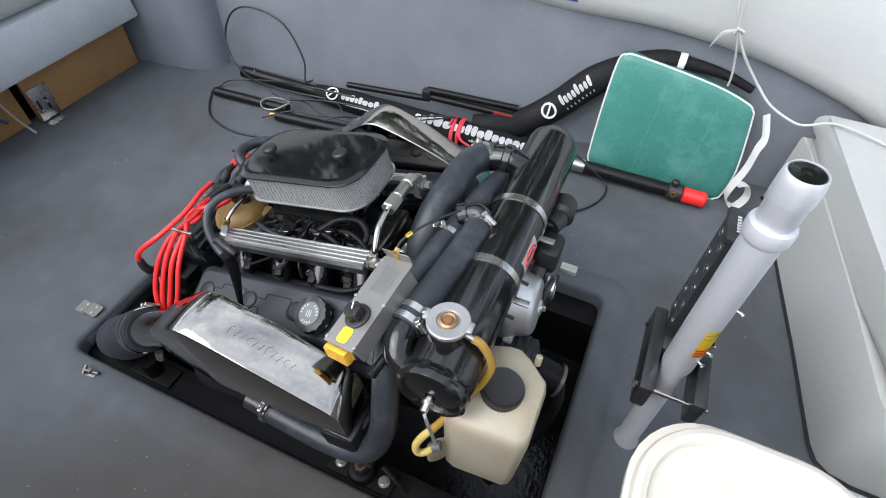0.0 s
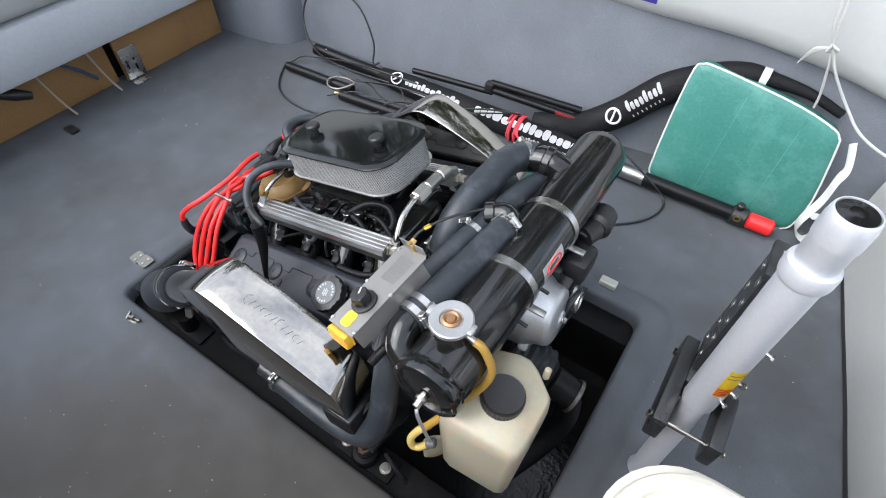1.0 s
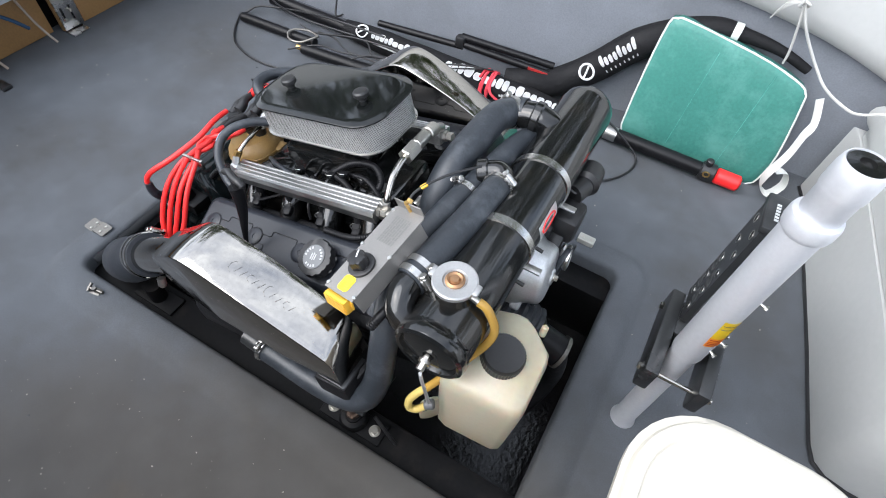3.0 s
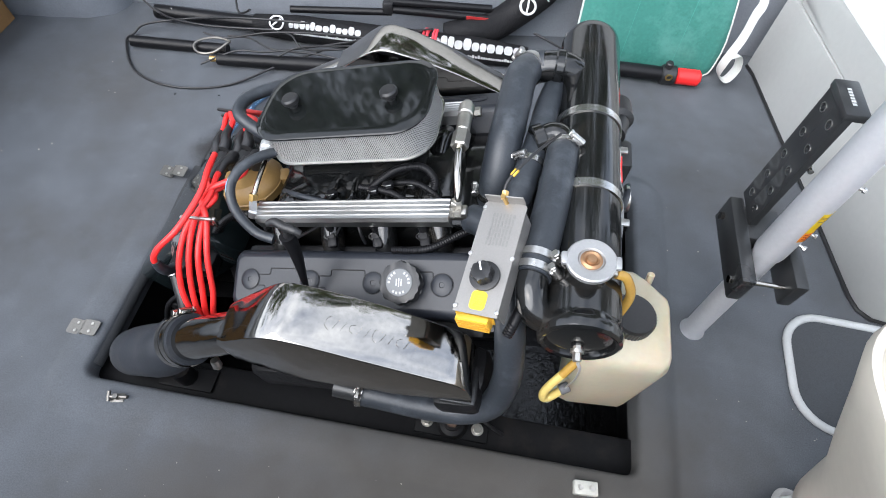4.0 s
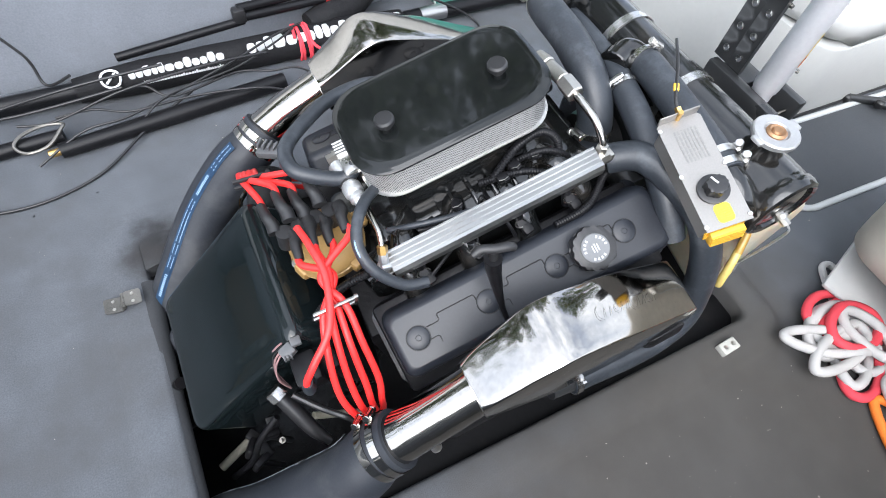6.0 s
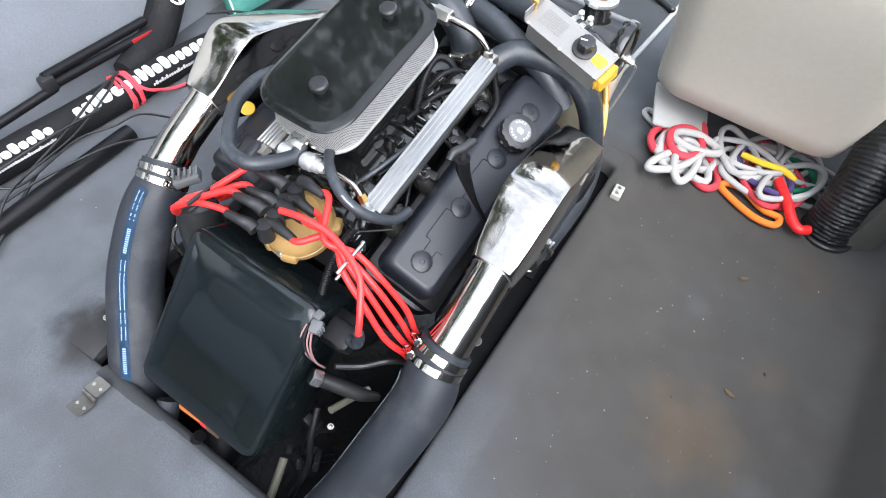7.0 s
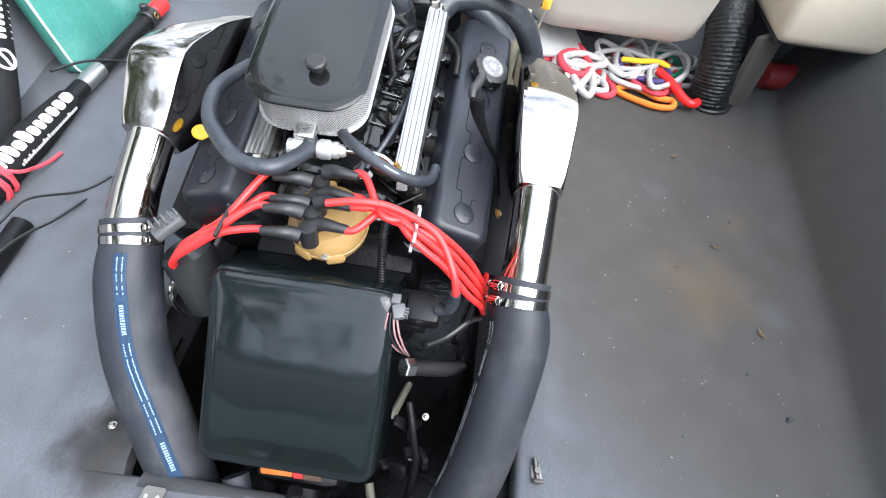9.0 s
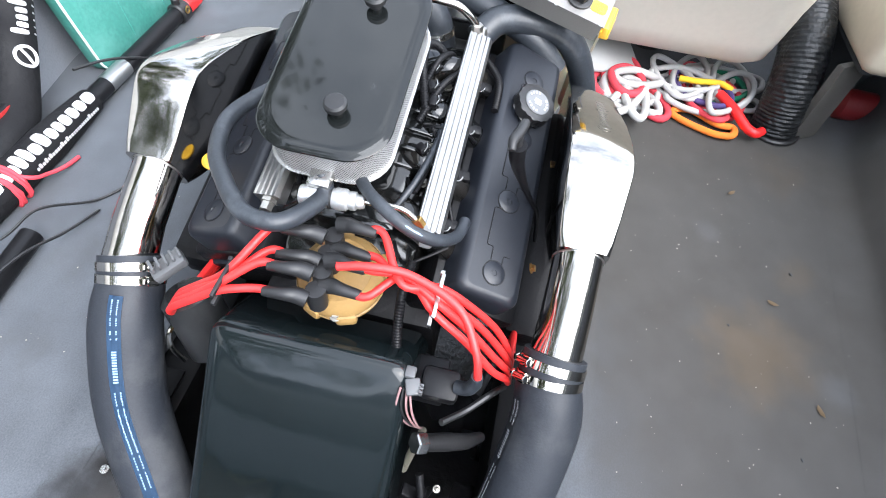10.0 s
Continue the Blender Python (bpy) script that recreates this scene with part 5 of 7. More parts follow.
part("bottle_cap", moved(joined(lathe([(0.0, 0.0), (0.034, 0.0), (0.0345, 0.004), (0.0345, 0.022), (0.032, 0.026), (0.029, 0.0255), (0, 0.0255)], (0, 0, 0), (0, 0, 1), 40), prism([((0.0345 + 0.0011 * (k % 2)) * math.cos(k * math.pi / 44), (0.0345 + 0.0011 * (k % 2)) * math.sin(k * math.pi / 44)) for k in range(88)], 0.003, 0.0215)), TC), BLACK_PLASTIC, tank, "ribbed black screw cap")
lug = part("bottle_lug", prism(round_rect(0.036, 0.088, 0.014, 5), -0.0035, 0.0035, frame_of((0.387, -0.079, 0.24), (-0.72, -0.69, 0.0), (0.69, -0.72, 0.0)), 0.0015), TANK, tank, "moulded mounting lug")
part("lug_hole", cyl((0.3805, -0.0915, 0.268), (0.3855, -0.0965, 0.268), 0.0045), GREY_PLUG, lug)
part("bottle_lug", cyl((0.5, 0.082, 0.365), (0.5, 0.09, 0.385), 0.006, bevel=0.002), TANK, tank)
part("overflow_tube", tube([(0.404, -0.002, 0.513), (0.42, -0.002, 0.505), (0.438, -0.003, 0.465), (0.435, -0.012, 0.43), (0.418, -0.034, 0.40), (0.394, -0.066, 0.36), (0.376, -0.085, 0.33)], 0.0068, 12, 7), AMBER, tank, "amber overflow tube")
part("drain_tube", tube([(0.380, -0.081, 0.335), (0.366, -0.093, 0.315), (0.357, -0.102, 0.29), (0.360, -0.105, 0.268), (0.372, -0.10, 0.265), (0.386, -0.092, 0.285)], 0.0068, 12, 7), AMBER_PALE, tank, "yellowed clear tube")
part("bottle_strap", tube([(0.374, -0.105, 0.438), (0.380, -0.110, 0.425), (0.386, -0.104, 0.37), (0.388, -0.094, 0.31), (0.39, -0.09, 0.29)], 0.0014, 8, 5, flat=2.0), ALU_CAST, tank, "thin pale hanging strap")
part("tube_joint", cyl((0.382, -0.094, 0.285), (0.396, -0.086, 0.29), 0.009, seg=12, bevel=0.002), GREY_PLUG, tank)

# belt drive and pumps at the front
alt = part("alternator", lathe([(0.0, -0.07), (0.066, -0.066), (0.074, -0.05), (0.074, -0.01), (0.071, 0.002), (0.063, 0.012), (0.060, 0.028), (0.056, 0.036), (0.048, 0.040), (0.018, 0.042), (0.015, 0.046), (0, 0.046)], V(0.425, 0.222, 0.325), (1, 0.05, 0.12), 36), ALU_CAST, engine, "cast aluminium alternator")
part("face_bolt", bolt((0.471, 0.2245, 0.331), (1, 0.05, 0.12), 0.006), ZINC, alt)
part("alternator_arm", joined(rbox((0.435, 0.245, 0.262), (0.018, 0.022, 0.10), 0.006, (22, 0, 0)), rbox((0.43, 0.17, 0.30), (0.02, 0.05, 0.02), 0.006, (35, 0, 0))), ALU_CAST, alt)
idler = part("idler_pulley", lathe([(0, 0.0), (0.022, 0.0), (0.026, 0.003), (0.022, 0.008), (0.026, 0.013), (0.026, 0.018), (0.018, 0.02), (0.016, 0.016), (0, 0.016)], V(0.462, 0.278, 0.333), (1, 0.1, 0.1), 28), STEEL_DULL, engine, "bright steel idler pulley")
part("tensioner", joined(rbox((0.445, 0.33, 0.375), (0.05, 0.07, 0.06), 0.012), rbox((0.44, 0.30, 0.35), (0.03, 0.09, 0.03), 0.006, (20, 0, 0)), cyl((0.44, 0.40, 0.405), (0.44, 0.46, 0.40), 0.03, 0.027, 20, 0.008), cyl((0.43, 0.36, 0.41), (0.44, 0.40, 0.405), 0.022)), BLACK_PLASTIC, engine, "black tensioner bracket and pump nose")
part("crank_pulley", lathe([(0, 0.0), (0.08, 0.0), (0.084, 0.008), (0.07, 0.014), (0.084, 0.02), (0.084, 0.03), (0.05, 0.034), (0, 0.034)], E(0.30, 0, -0.19), ENGINE.to_3x3() @ V(1, 0, 0), 32), BLACK_SATIN, engine)
part("water_pump", joined(lathe([(0, -0.03), (0.055, -0.03), (0.06, 0.0), (0.05, 0.02), (0, 0.03)], E(0.29, 0, -0.03), ENGINE.to_3x3() @ V(1, 0, 0), 28), cyl(E(0.29, -0.02, -0.04), E(0.29, -0.12, -0.05), 0.03)), BLACK_SATIN, engine)
part("belt", sweep(spline([(0.475, 0.305, 0.333), (0.472, 0.285, 0.352), (0.468, 0.255, 0.345), (0.455, 0.22, 0.24), (0.445, 0.15, 0.12), (0.44, 0.2, 0.09), (0.45, 0.27, 0.16), (0.468, 0.302, 0.26)], 8, True), 0.009, 8, closed=True, flat=0.5), RUBBER, engine, "black ribbed drive belt", 60)
pump = part("raw_water_pump", joined(cyl((0.43, 0.20, 0.165), (0.49, 0.20, 0.15), 0.042, seg=24, bevel=0.005), cyl((0.49, 0.20, 0.15), (0.555, 0.203, 0.128), 0.034, seg=24, bevel=0.006)), BLACK_DEEP, engine)
part("bellows", corrugated([(0.40, 0.19, 0.21), (0.44, 0.195, 0.20), (0.475, 0.20, 0.185)], 0.036, 0.012, 0.005, 20), RUBBER, engine, "ribbed rubber bellows")
part("band_clamp", lathe([(0.037, -0.004), (0.0385, -0.004), (0.0385, 0.004), (0.037, 0.004), (0.037, -0.004)], V(0.548, 0.203, 0.13), (1, 0.05, -0.3), 28), HINGE_STEEL, pump, "dull band clamp")
hose_thing("raw_water_hose", [(0.53, 0.203, 0.136), (0.548, 0.2, 0.10), (0.552, 0.185, 0.03), (0.53, 0.14, -0.06), (0.47, 0.06, -0.2)], 0.024, "black raw water hose", (), DARK_IRON)
part("pump_bolt", bolt((0.50, 0.12, 0.04), (0.5, -0.5, 1), 0.007), ZINC, engine)
part("front_bracket", joined(rbox((0.34, 0.22, 0.32), (0.02, 0.3, 0.12), 0.006), rbox((0.40, 0.36, 0.36), (0.03, 0.05, 0.1), 0.006), rbox((0.40, 0.30, 0.30), (0.06, 0.04, 0.16), 0.008)), BLACK_SATIN, engine)

# engine mounts on the stringers
for s, y in ((1, -0.103), (-1, 0.53)):
    mount = part("engine_mount", joined(rbox((0.222, y, -0.026), (0.155, 0.05, 0.008), 0.003), lathe([(0.03, 0.0), (0.032, 0.01), (0.03, 0.014), (0.027, 0.02), (0.018, 0.024), (0.018, 0.03), (0, 0.03)], V(0.222, y, -0.022), (0, 0, 1), 24)), BILGE_GREY, engine, "black engine mount bolted to the stringer")
    part("mount_stud", joined(cyl((0.222, y, 0.0), (0.222, y, 0.06), 0.008, seg=12), cyl((0.222, y, 0.012), (0.222, y, 0.024), 0.014, seg=6)), RUST, mount, "rusty threaded stud")
    for x in (0.169, 0.276):
        part("mount_bolt", bolt((x, y, -0.022), (0, 0, 1), 0.009, 0.008), ZINC, mount)
    part("mount_arm", rbox((0.222, y + 0.06 * s, 0.02), (0.06, 0.14, 0.012), 0.003, (-25 * s, 0, 0)), BLACK_SATIN, mount)
for y in (-0.103, 0.53):
    part("rear_mount", joined(rbox((-0.36, y, -0.026), (0.12, 0.05, 0.008), 0.003), cyl((-0.36, y, -0.022), (-0.36, y, 0.03), 0.02)), BILGE_GREY, engine)

# looms and small pipes between the rails
rnd = random.Random(11)
for pts, r in (([(0.0, 0.16, 0.40), (0.06, 0.14, 0.425), (0.11, 0.12, 0.42), (0.13, 0.13, 0.40), (0.10, 0.15, 0.37)], 0.0065), ([(0.05, 0.17, 0.41), (0.1, 0.155, 0.44), (0.14, 0.14, 0.43), (0.15, 0.13, 0.40)], 0.0055), ([(-0.20, 0.115, 0.33), (-0.24, 0.118, 0.31), (-0.275, 0.115, 0.275), (-0.30, 0.11, 0.24)], 0.008), ([(0.255, 0.105, 0.42), (0.20, 0.10, 0.41), (0.14, 0.06, 0.40), (0.08, 0.055, 0.385)], 0.007), ([(0.275, -0.085, 0.44), (0.285, -0.06, 0.46), (0.29, -0.03, 0.45), (0.29, -0.02, 0.40)], 0.009)):
    part("wire_loom", corrugated(pts, r * 0.8, 0.004, 0.0008), BLACK_DEEP, engine, "ribbed black wire loom")
for k in range(8):
    s = -1 if k % 2 else 1
    x = rnd.uniform(-0.17, 0.16)
    pts = [(x, s * rnd.uniform(0.05, 0.08), 0.075), (x + rnd.uniform(-0.03, 0.03), s * 0.08, rnd.uniform(0.085, 0.11)), (x + rnd.uniform(-0.05, 0.05), s * rnd.uniform(0.09, 0.13), rnd.uniform(0.06, 0.085)), (x + rnd.uniform(-0.05, 0.05), s * 0.14, 0.05)]
    part("cable", tube(epath(pts), rnd.choice((0.0025, 0.003, 0.004)), 8, 6), BLACK_DEEP, engine)

# yellow inspection plugs, sensors and bits by the rear cover
for p, n in (((-0.094, 0.461, 0.322), (-0.35, -0.3, 1)),):
    part("yellow_plug", lathe([(0.0, -0.004), (0.013, -0.004), (0.0145, -0.001), (0.0135, 0.0005), (0.0115, 0.0008), (0.011, 0.0), (0, 0.0)], p, n, 28), PLUG_YELLOW, engine, "yellow plastic plug")
part("temperature_sensor", joined(tube([(-0.385, 0.056, 0.17), (-0.365, 0.02, 0.14), (-0.348, -0.012, 0.115), (-0.33, -0.035, 0.10)], [0.0115, 0.0135, 0.012, 0.007], 14, 5)), BLACK_PLASTIC, engine, "grey-black sensor with a steel collar")
part("sensor_collar", cyl((-0.387, 0.060, 0.172), (-0.379, 0.046, 0.162), 0.0155, seg=6, bevel=0.002), STEEL_DULL, engine)
AGED_ROD = material("aged_rod", (0.30, 0.28, 0.22), 0.5)
part("shift_rod", cyl((-0.345, 0.082, -0.13), (-0.24, 0.065, -0.205), 0.008), AGED_ROD, engine)
part("shift_rod", cyl((-0.55, 0.075, -0.19), (-0.47, 0.104, -0.166), 0.009), AGED_ROD, engine)
part("lifting_wire", tube([(-0.29, 0.41, 0.20), (-0.315, 0.445, 0.195), (-0.335, 0.445, 0.17), (-0.34, 0.43, 0.14)], 0.004, 8, 6), STEEL, engine, "bright wire bail")
part("oil_filter", cyl((-0.30, 0.40, 0.12), (-0.27, 0.44, 0.23), 0.042, 0.04, 24, 0.01), BLACK_SATIN, engine)
part("finned_connector", joined(rbox((-0.255, 0.462, 0.262), (0.05, 0.03, 0.016), 0.004, (0, -15, -40)), *(rbox((-0.27 + 0.008 * k, 0.476 - 0.006 * k, 0.274), (0.004, 0.02, 0.01), 0.001, (0, 0, -40)) for k in range(5))), GREY_PLUG, engine)
for k, (x, y, z) in enumerate(((-0.425, 0.035, 0.03), (-0.455, 0.01, -0.02), (-0.47, 0.05, -0.05), (-0.565, 0.2, -0.10))):
    part("bracket", joined(rbox((x, y, z), (0.034, 0.012, 0.026), 0.004, (10 * k, 25, 33 * k)), rbox((x + 0.01, y + 0.02, z - 0.01), (0.02, 0.03, 0.008), 0.003, (30, 10, 20 * k)), cyl((x, y, z), (x + 0.03, y - 0.01, z - 0.05), 0.006)), DARK_IRON, engine)
    if k % 2 == 0:
        part("bracket_bolt", bolt((x + 0.02, y - 0.02, z + 0.01), (-0.5, -0.3, 1), 0.004), HINGE_STEEL, engine)
for pts, r in (([(-0.40, 0.045, 0.08), (-0.44, 0.03, 0.04), (-0.47, 0.02, -0.03), (-0.52, 0.03, -0.12)], 0.006), ([(-0.22, -0.02, -0.02), (-0.1, -0.05, -0.06), (0.02, -0.055, -0.10), (0.15, -0.05, -0.16)], 0.009), ([(-0.12, -0.01, -0.01), (0.0, -0.03, -0.05), (0.12, -0.04, -0.10)], 0.007), ([(-0.53, 0.31, -0.02), (-0.57, 0.29, -0.05), (-0.60, 0.27, -0.12)], 0.022), ([(-0.545, 0.2, 0.01), (-0.57, 0.21, -0.03), (-0.585, 0.22, -0.1)], 0.012)):
    part("bilge_pipe", tube(pts, r, 12, 6), DARK_IRON if r < 0.02 else HOSE, engine)
for p in ((-0.10, -0.055, 0.24), (0.10, -0.06, 0.28)):
    part("plug_screw", bolt(p, (0, -1, 0.5), 0.006), BRASS, engine)
part("battery_lead", tube([(-0.36, 0.03, 0.20), (-0.33, 0.0, 0.185), (-0.30, -0.03, 0.19), (-0.27, -0.05, 0.16)], 0.005, 8, 6), BLACK_PLASTIC, engine)
part("far_cable", tube([(0.27, -0.09, 0.03), (0.32, -0.10, -0.02), (0.38, -0.1, -0.1), (0.45, -0.09, -0.2)], 0.004, 8, 6), BLACK_PLASTIC, engine)

# castings, clips and plugs in the valley between the rails
part("plenum_plate", eng(joined(prism(round_rect(0.15, 0.075, 0.012, 4), 0.078, 0.084, pose(0.03, -0.045, 0, 12, 0, 0), 0.002), *(rbox((-0.02 + 0.033 * k, -0.058, 0.092), (0.006, 0.05, 0.008), 0.002, (12, 0, 0)) for k in range(4)))), BLACK_GLOSS, engine, "ribbed black casting plate")
for x, y, z in ((-0.06, -0.082, 0.074), (0.0, -0.084, 0.076), (0.11, -0.08, 0.082), (0.10, 0.10, 0.075), (-0.10, 0.105, 0.07)):
    part("casting_bolt", eng(bolt((x, y, z), (0, -0.3, 1), 0.0055)), HINGE_STEEL, engine)
for k, (x, y, z) in enumerate(((0.06, -0.07, 0.105), (0.085, -0.062, 0.108), (-0.02, -0.072, 0.10), (0.125, -0.055, 0.10))):
    plug = part("sensor_plug", eng(joined(rbox((x, y, z), (0.018, 0.013, 0.012), 0.003, (0, 10 * k, 25 * k)), rbox((x + 0.004, y - 0.008, z + 0.003), (0.010, 0.006, 0.006), 0.0015, (0, 0, 25 * k)))), BLACK_DEEP, engine)
    part("pin_clip", eng(sweep([V(x - 0.008, y - 0.006, z + 0.007), V(x, y - 0.009, z + 0.0085), V(x + 0.008, y - 0.006, z + 0.007)], 0.0009, 6)), STEEL_DULL, plug)
part("wire_loom", corrugated(epath([(0.05, -0.06, 0.10), (0.10, -0.045, 0.125), (0.145, -0.04, 0.125), (0.165, -0.055, 0.105), (0.15, -0.075, 0.085), (0.12, -0.085, 0.07)]), 0.006, 0.004, 0.0008), BLACK_DEEP, engine, "ribbed black wire loom")
part("vacuum_hose", tube(epath([(-0.13, -0.05, 0.085), (-0.08, -0.075, 0.10), (-0.02, -0.088, 0.095), (0.04, -0.09, 0.08)]), 0.005, 10, 6), RUBBER, engine)

# ---- fittings on the floor ----
hinge_bar = structure("hinge_bar", sweep(spline([(-0.570, -0.115, -0.012), (-0.570, 0.1, -0.011), (-0.569, 0.3, -0.011), (-0.566, 0.445, -0.012)], 8), 0.019, 14, flat=1.1), CARPET_EDGE, "carpet-wrapped hinge edge of the engine hatch", "trim", 60)


def hinge(y):
    h = thing("hinge", (-0.606, y, 0.0), "worn steel butt hinge screwed to the carpet", "hinge", "hatch hinges")
    for x, w, rz in ((-0.628, 0.034, 6), (-0.590, 0.030, 6)):
        leaf = joined(prism(round_rect(w, 0.034, 0.005, 3), 0, 0.002, pose(x, y, 0.014 if x < -0.6 else 0.024, 0, 14 if x < -0.6 else 6, 0)))
        lf = part("leaf", leaf, HINGE_STEEL, h)
        for k in (-1, 1):
            part("screw", lathe([(0.0036, 0), (0.003, 0.0012), (0, 0.0014)], V(x, y + 0.009 * k, 0.016 if x < -0.6 else 0.026), (0, 0, 1), 10), ZINC, lf)
    part("knuckle", joined(*(cyl((-0.608, y - 0.017 + 0.0115 * k, 0.022), (-0.608, y - 0.017 + 0.0115 * k + 0.0105, 0.022), 0.0042, seg=10) for k in range(3))), HINGE_STEEL, h)
    return h


hinge(-0.048), hinge(0.406)


def strike(x, y, rz):
    b = thing("latch_block", (x, y, 0.0), "pale grey plastic latch block with two screws on the carpet", "latch block", "latch blocks")
    blk = part("block", rbox((x, y, 0.024), (0.046, 0.026, 0.018), 0.003, (0, 0, rz)), material("grey_plastic_block", (0.42, 0.42, 0.38), 0.5), b)
    for k in (-1, 1):
        a = radians(rz)
        part("screw", lathe([(0.0055, 0), (0.0055, 0.0006), (0.003, 0.0002), (0, 0.0)], V(x + k * 0.011 * math.cos(a), y + k * 0.011 * math.sin(a), 0.0333), (0, 0, 1), 14), ZINC, blk)


strike(0.493, -0.186, 3), strike(0.487, 0.607, 0)
catch = thing("hatch_catch", (-0.461, -0.18, 0), "small steel hatch catch screwed to the carpet", "catch")
part("plate", rbox((-0.461, -0.18, 0.020), (0.026, 0.018, 0.002), 0.0008, (0, 0, 10)), HINGE_STEEL, catch)
part("barrel", joined(cyl((-0.480, -0.182, 0.026), (-0.440, -0.176, 0.026), 0.0042, seg=10), cyl((-0.461, -0.18, 0.020), (-0.461, -0.18, 0.034), 0.005, seg=10), cyl((-0.475, -0.19, 0.024), (-0.478, -0.172, 0.032), 0.0035)), HINGE_STEEL, catch)
for x, y in ((-0.457, 0.532), (-0.490, 0.529)):
    single("floor_bolt", bolt((x, y, 0.003), (0, 0, 1), 0.0048), STEEL_DULL, "steel bolt head sunk in the stained carpet", "bolt", group="floor bolts")

# inspection hatch with pale edging
GREY_EDGE = material("grey_edging", (0.42, 0.43, 0.43), 0.5, vary=0.1)
mat_pts = round_rect(0.90, 0.268, 0.085, 8)
structure("floor_hatch", prism(mat_pts, 0.0, 0.004, pose(1.395, 0.138, 0.0, 0, 0, -2)), CARPET_DARK, "carpeted floor hatch", "floor hatch")
structure("hatch_edging", sweep([pose(1.395, 0.138, 0.0, 0, 0, -2) @ V(x, y, 0.004) for x, y in mat_pts], 0.0075, 8, closed=True, flat=1.3), GREY_EDGE, "pale grey plastic edging round the floor hatch", "trim", 60)

# ---- ski pylon with its clamp bracket ----
PX, PY = 0.735, 0.205
PA = Vector((-0.019, 0.008, 1.0)).normalized()
pylon = thing("ski_pylon", (PX, PY, 0), "satin aluminium tow pylon standing on the carpet with a black clamp", "pylon")
part("mast", lathe([(0.0, 0.0), (0.028, 0.0), (0.026, 0.006), (0.0225, 0.012), (0.0225, 0.34), (0, 0.34)], V(PX, PY, 0), PA, 36), POLE, pylon)
part("sleeve", lathe([(0.0227, 0.338), (0.0255, 0.335), (0.027, 0.345), (0.027, 0.672), (0.0305, 0.676), (0.0315, 0.681), (0.0315, 0.696), (0.030, 0.701), (0.0235, 0.703)], V(PX, PY, 0), PA, 40), POLE, pylon)
part("head", lathe([(0.0235, 0.703), (0.0252, 0.707), (0.0252, 0.738), (0.0268, 0.743), (0.0272, 0.748), (0.0272, 0.770), (0.0255, 0.782), (0.0240, 0.785), (0.0226, 0.785), (0.0218, 0.780)], V(PX, PY, 0), PA, 36), POLE, pylon, "turned aluminium head")
part("end_plug", lathe([(0.022, 0.778), (0.021, 0.784), (0.009, 0.785), (0.008, 0.781), (0, 0.781)], V(PX, PY, 0), PA, 28), BLACK_GLOSS, pylon, "black plastic end plug")
SN, SU = V(math.cos(radians(-54)), math.sin(radians(-54)), 0), V(-math.sin(radians(-54)), math.cos(radians(-54)), 0)
SC = V(PX, PY, 0) + PA * 0.44
sticker = part("warning_sticker", patch(SC, PA, SN, SU, 0.0273, -0.034, 0.042, -30, 30, 0, 8), YELLOW, pylon, "yellow and orange warning sticker")
part("sticker_foot", patch(SC, PA, SN, SU, 0.0276, -0.034, -0.008, -30, 30, 0, 8), ORANGE, sticker, "orange lower field")
for k, z in enumerate((-0.029, -0.024, -0.019, -0.013, 0.022, 0.032)):
    part("print", patch(SC + PA * z, PA, SN, SU, 0.0279, -0.001, 0.001, -26, 20 if k % 2 else 26, 0, 4), GREY_PRINT if k > 3 else RED_DULL, sticker)
for z, a in ((0.41, -20), (0.385, -35), (0.53, -20)):
    d = V(math.cos(radians(a)), math.sin(radians(a)), 0)
    c = V(PX, PY, 0) + PA * z
    part("quick_pin", joined(cyl(c + d * 0.02, c + d * 0.036, 0.0025), cyl(c + d * 0.034, c + d * 0.038, 0.0045, seg=6)), STEEL_DULL, pylon)
for x, w, y0, y1 in ((0.688, 0.026, 0.136, 0.326), (0.778, 0.024, 0.140, 0.250)):
    part("clamp_jaw", rbox((x, (y0 + y1) / 2, 0.302), (w, y1 - y0, 0.066), 0.005), BLACK_SATIN, pylon, "black clamp jaw")
part("clamp_jaw", rbox((0.7325, 0.272, 0.302), (0.066, 0.075, 0.058), 0.005), BLACK_SATIN, pylon, "black clamp jaw")
for y in (0.158, 0.30):
    part("clamp_bolt", joined(cyl((0.672, y, 0.302), (0.80, y, 0.302), 0.0045), cyl((0.668, y, 0.302), (0.675, y, 0.302), 0.0075, seg=6), cyl((0.79, y, 0.302), (0.797, y, 0.302), 0.0075, seg=6)), STEEL, pylon)


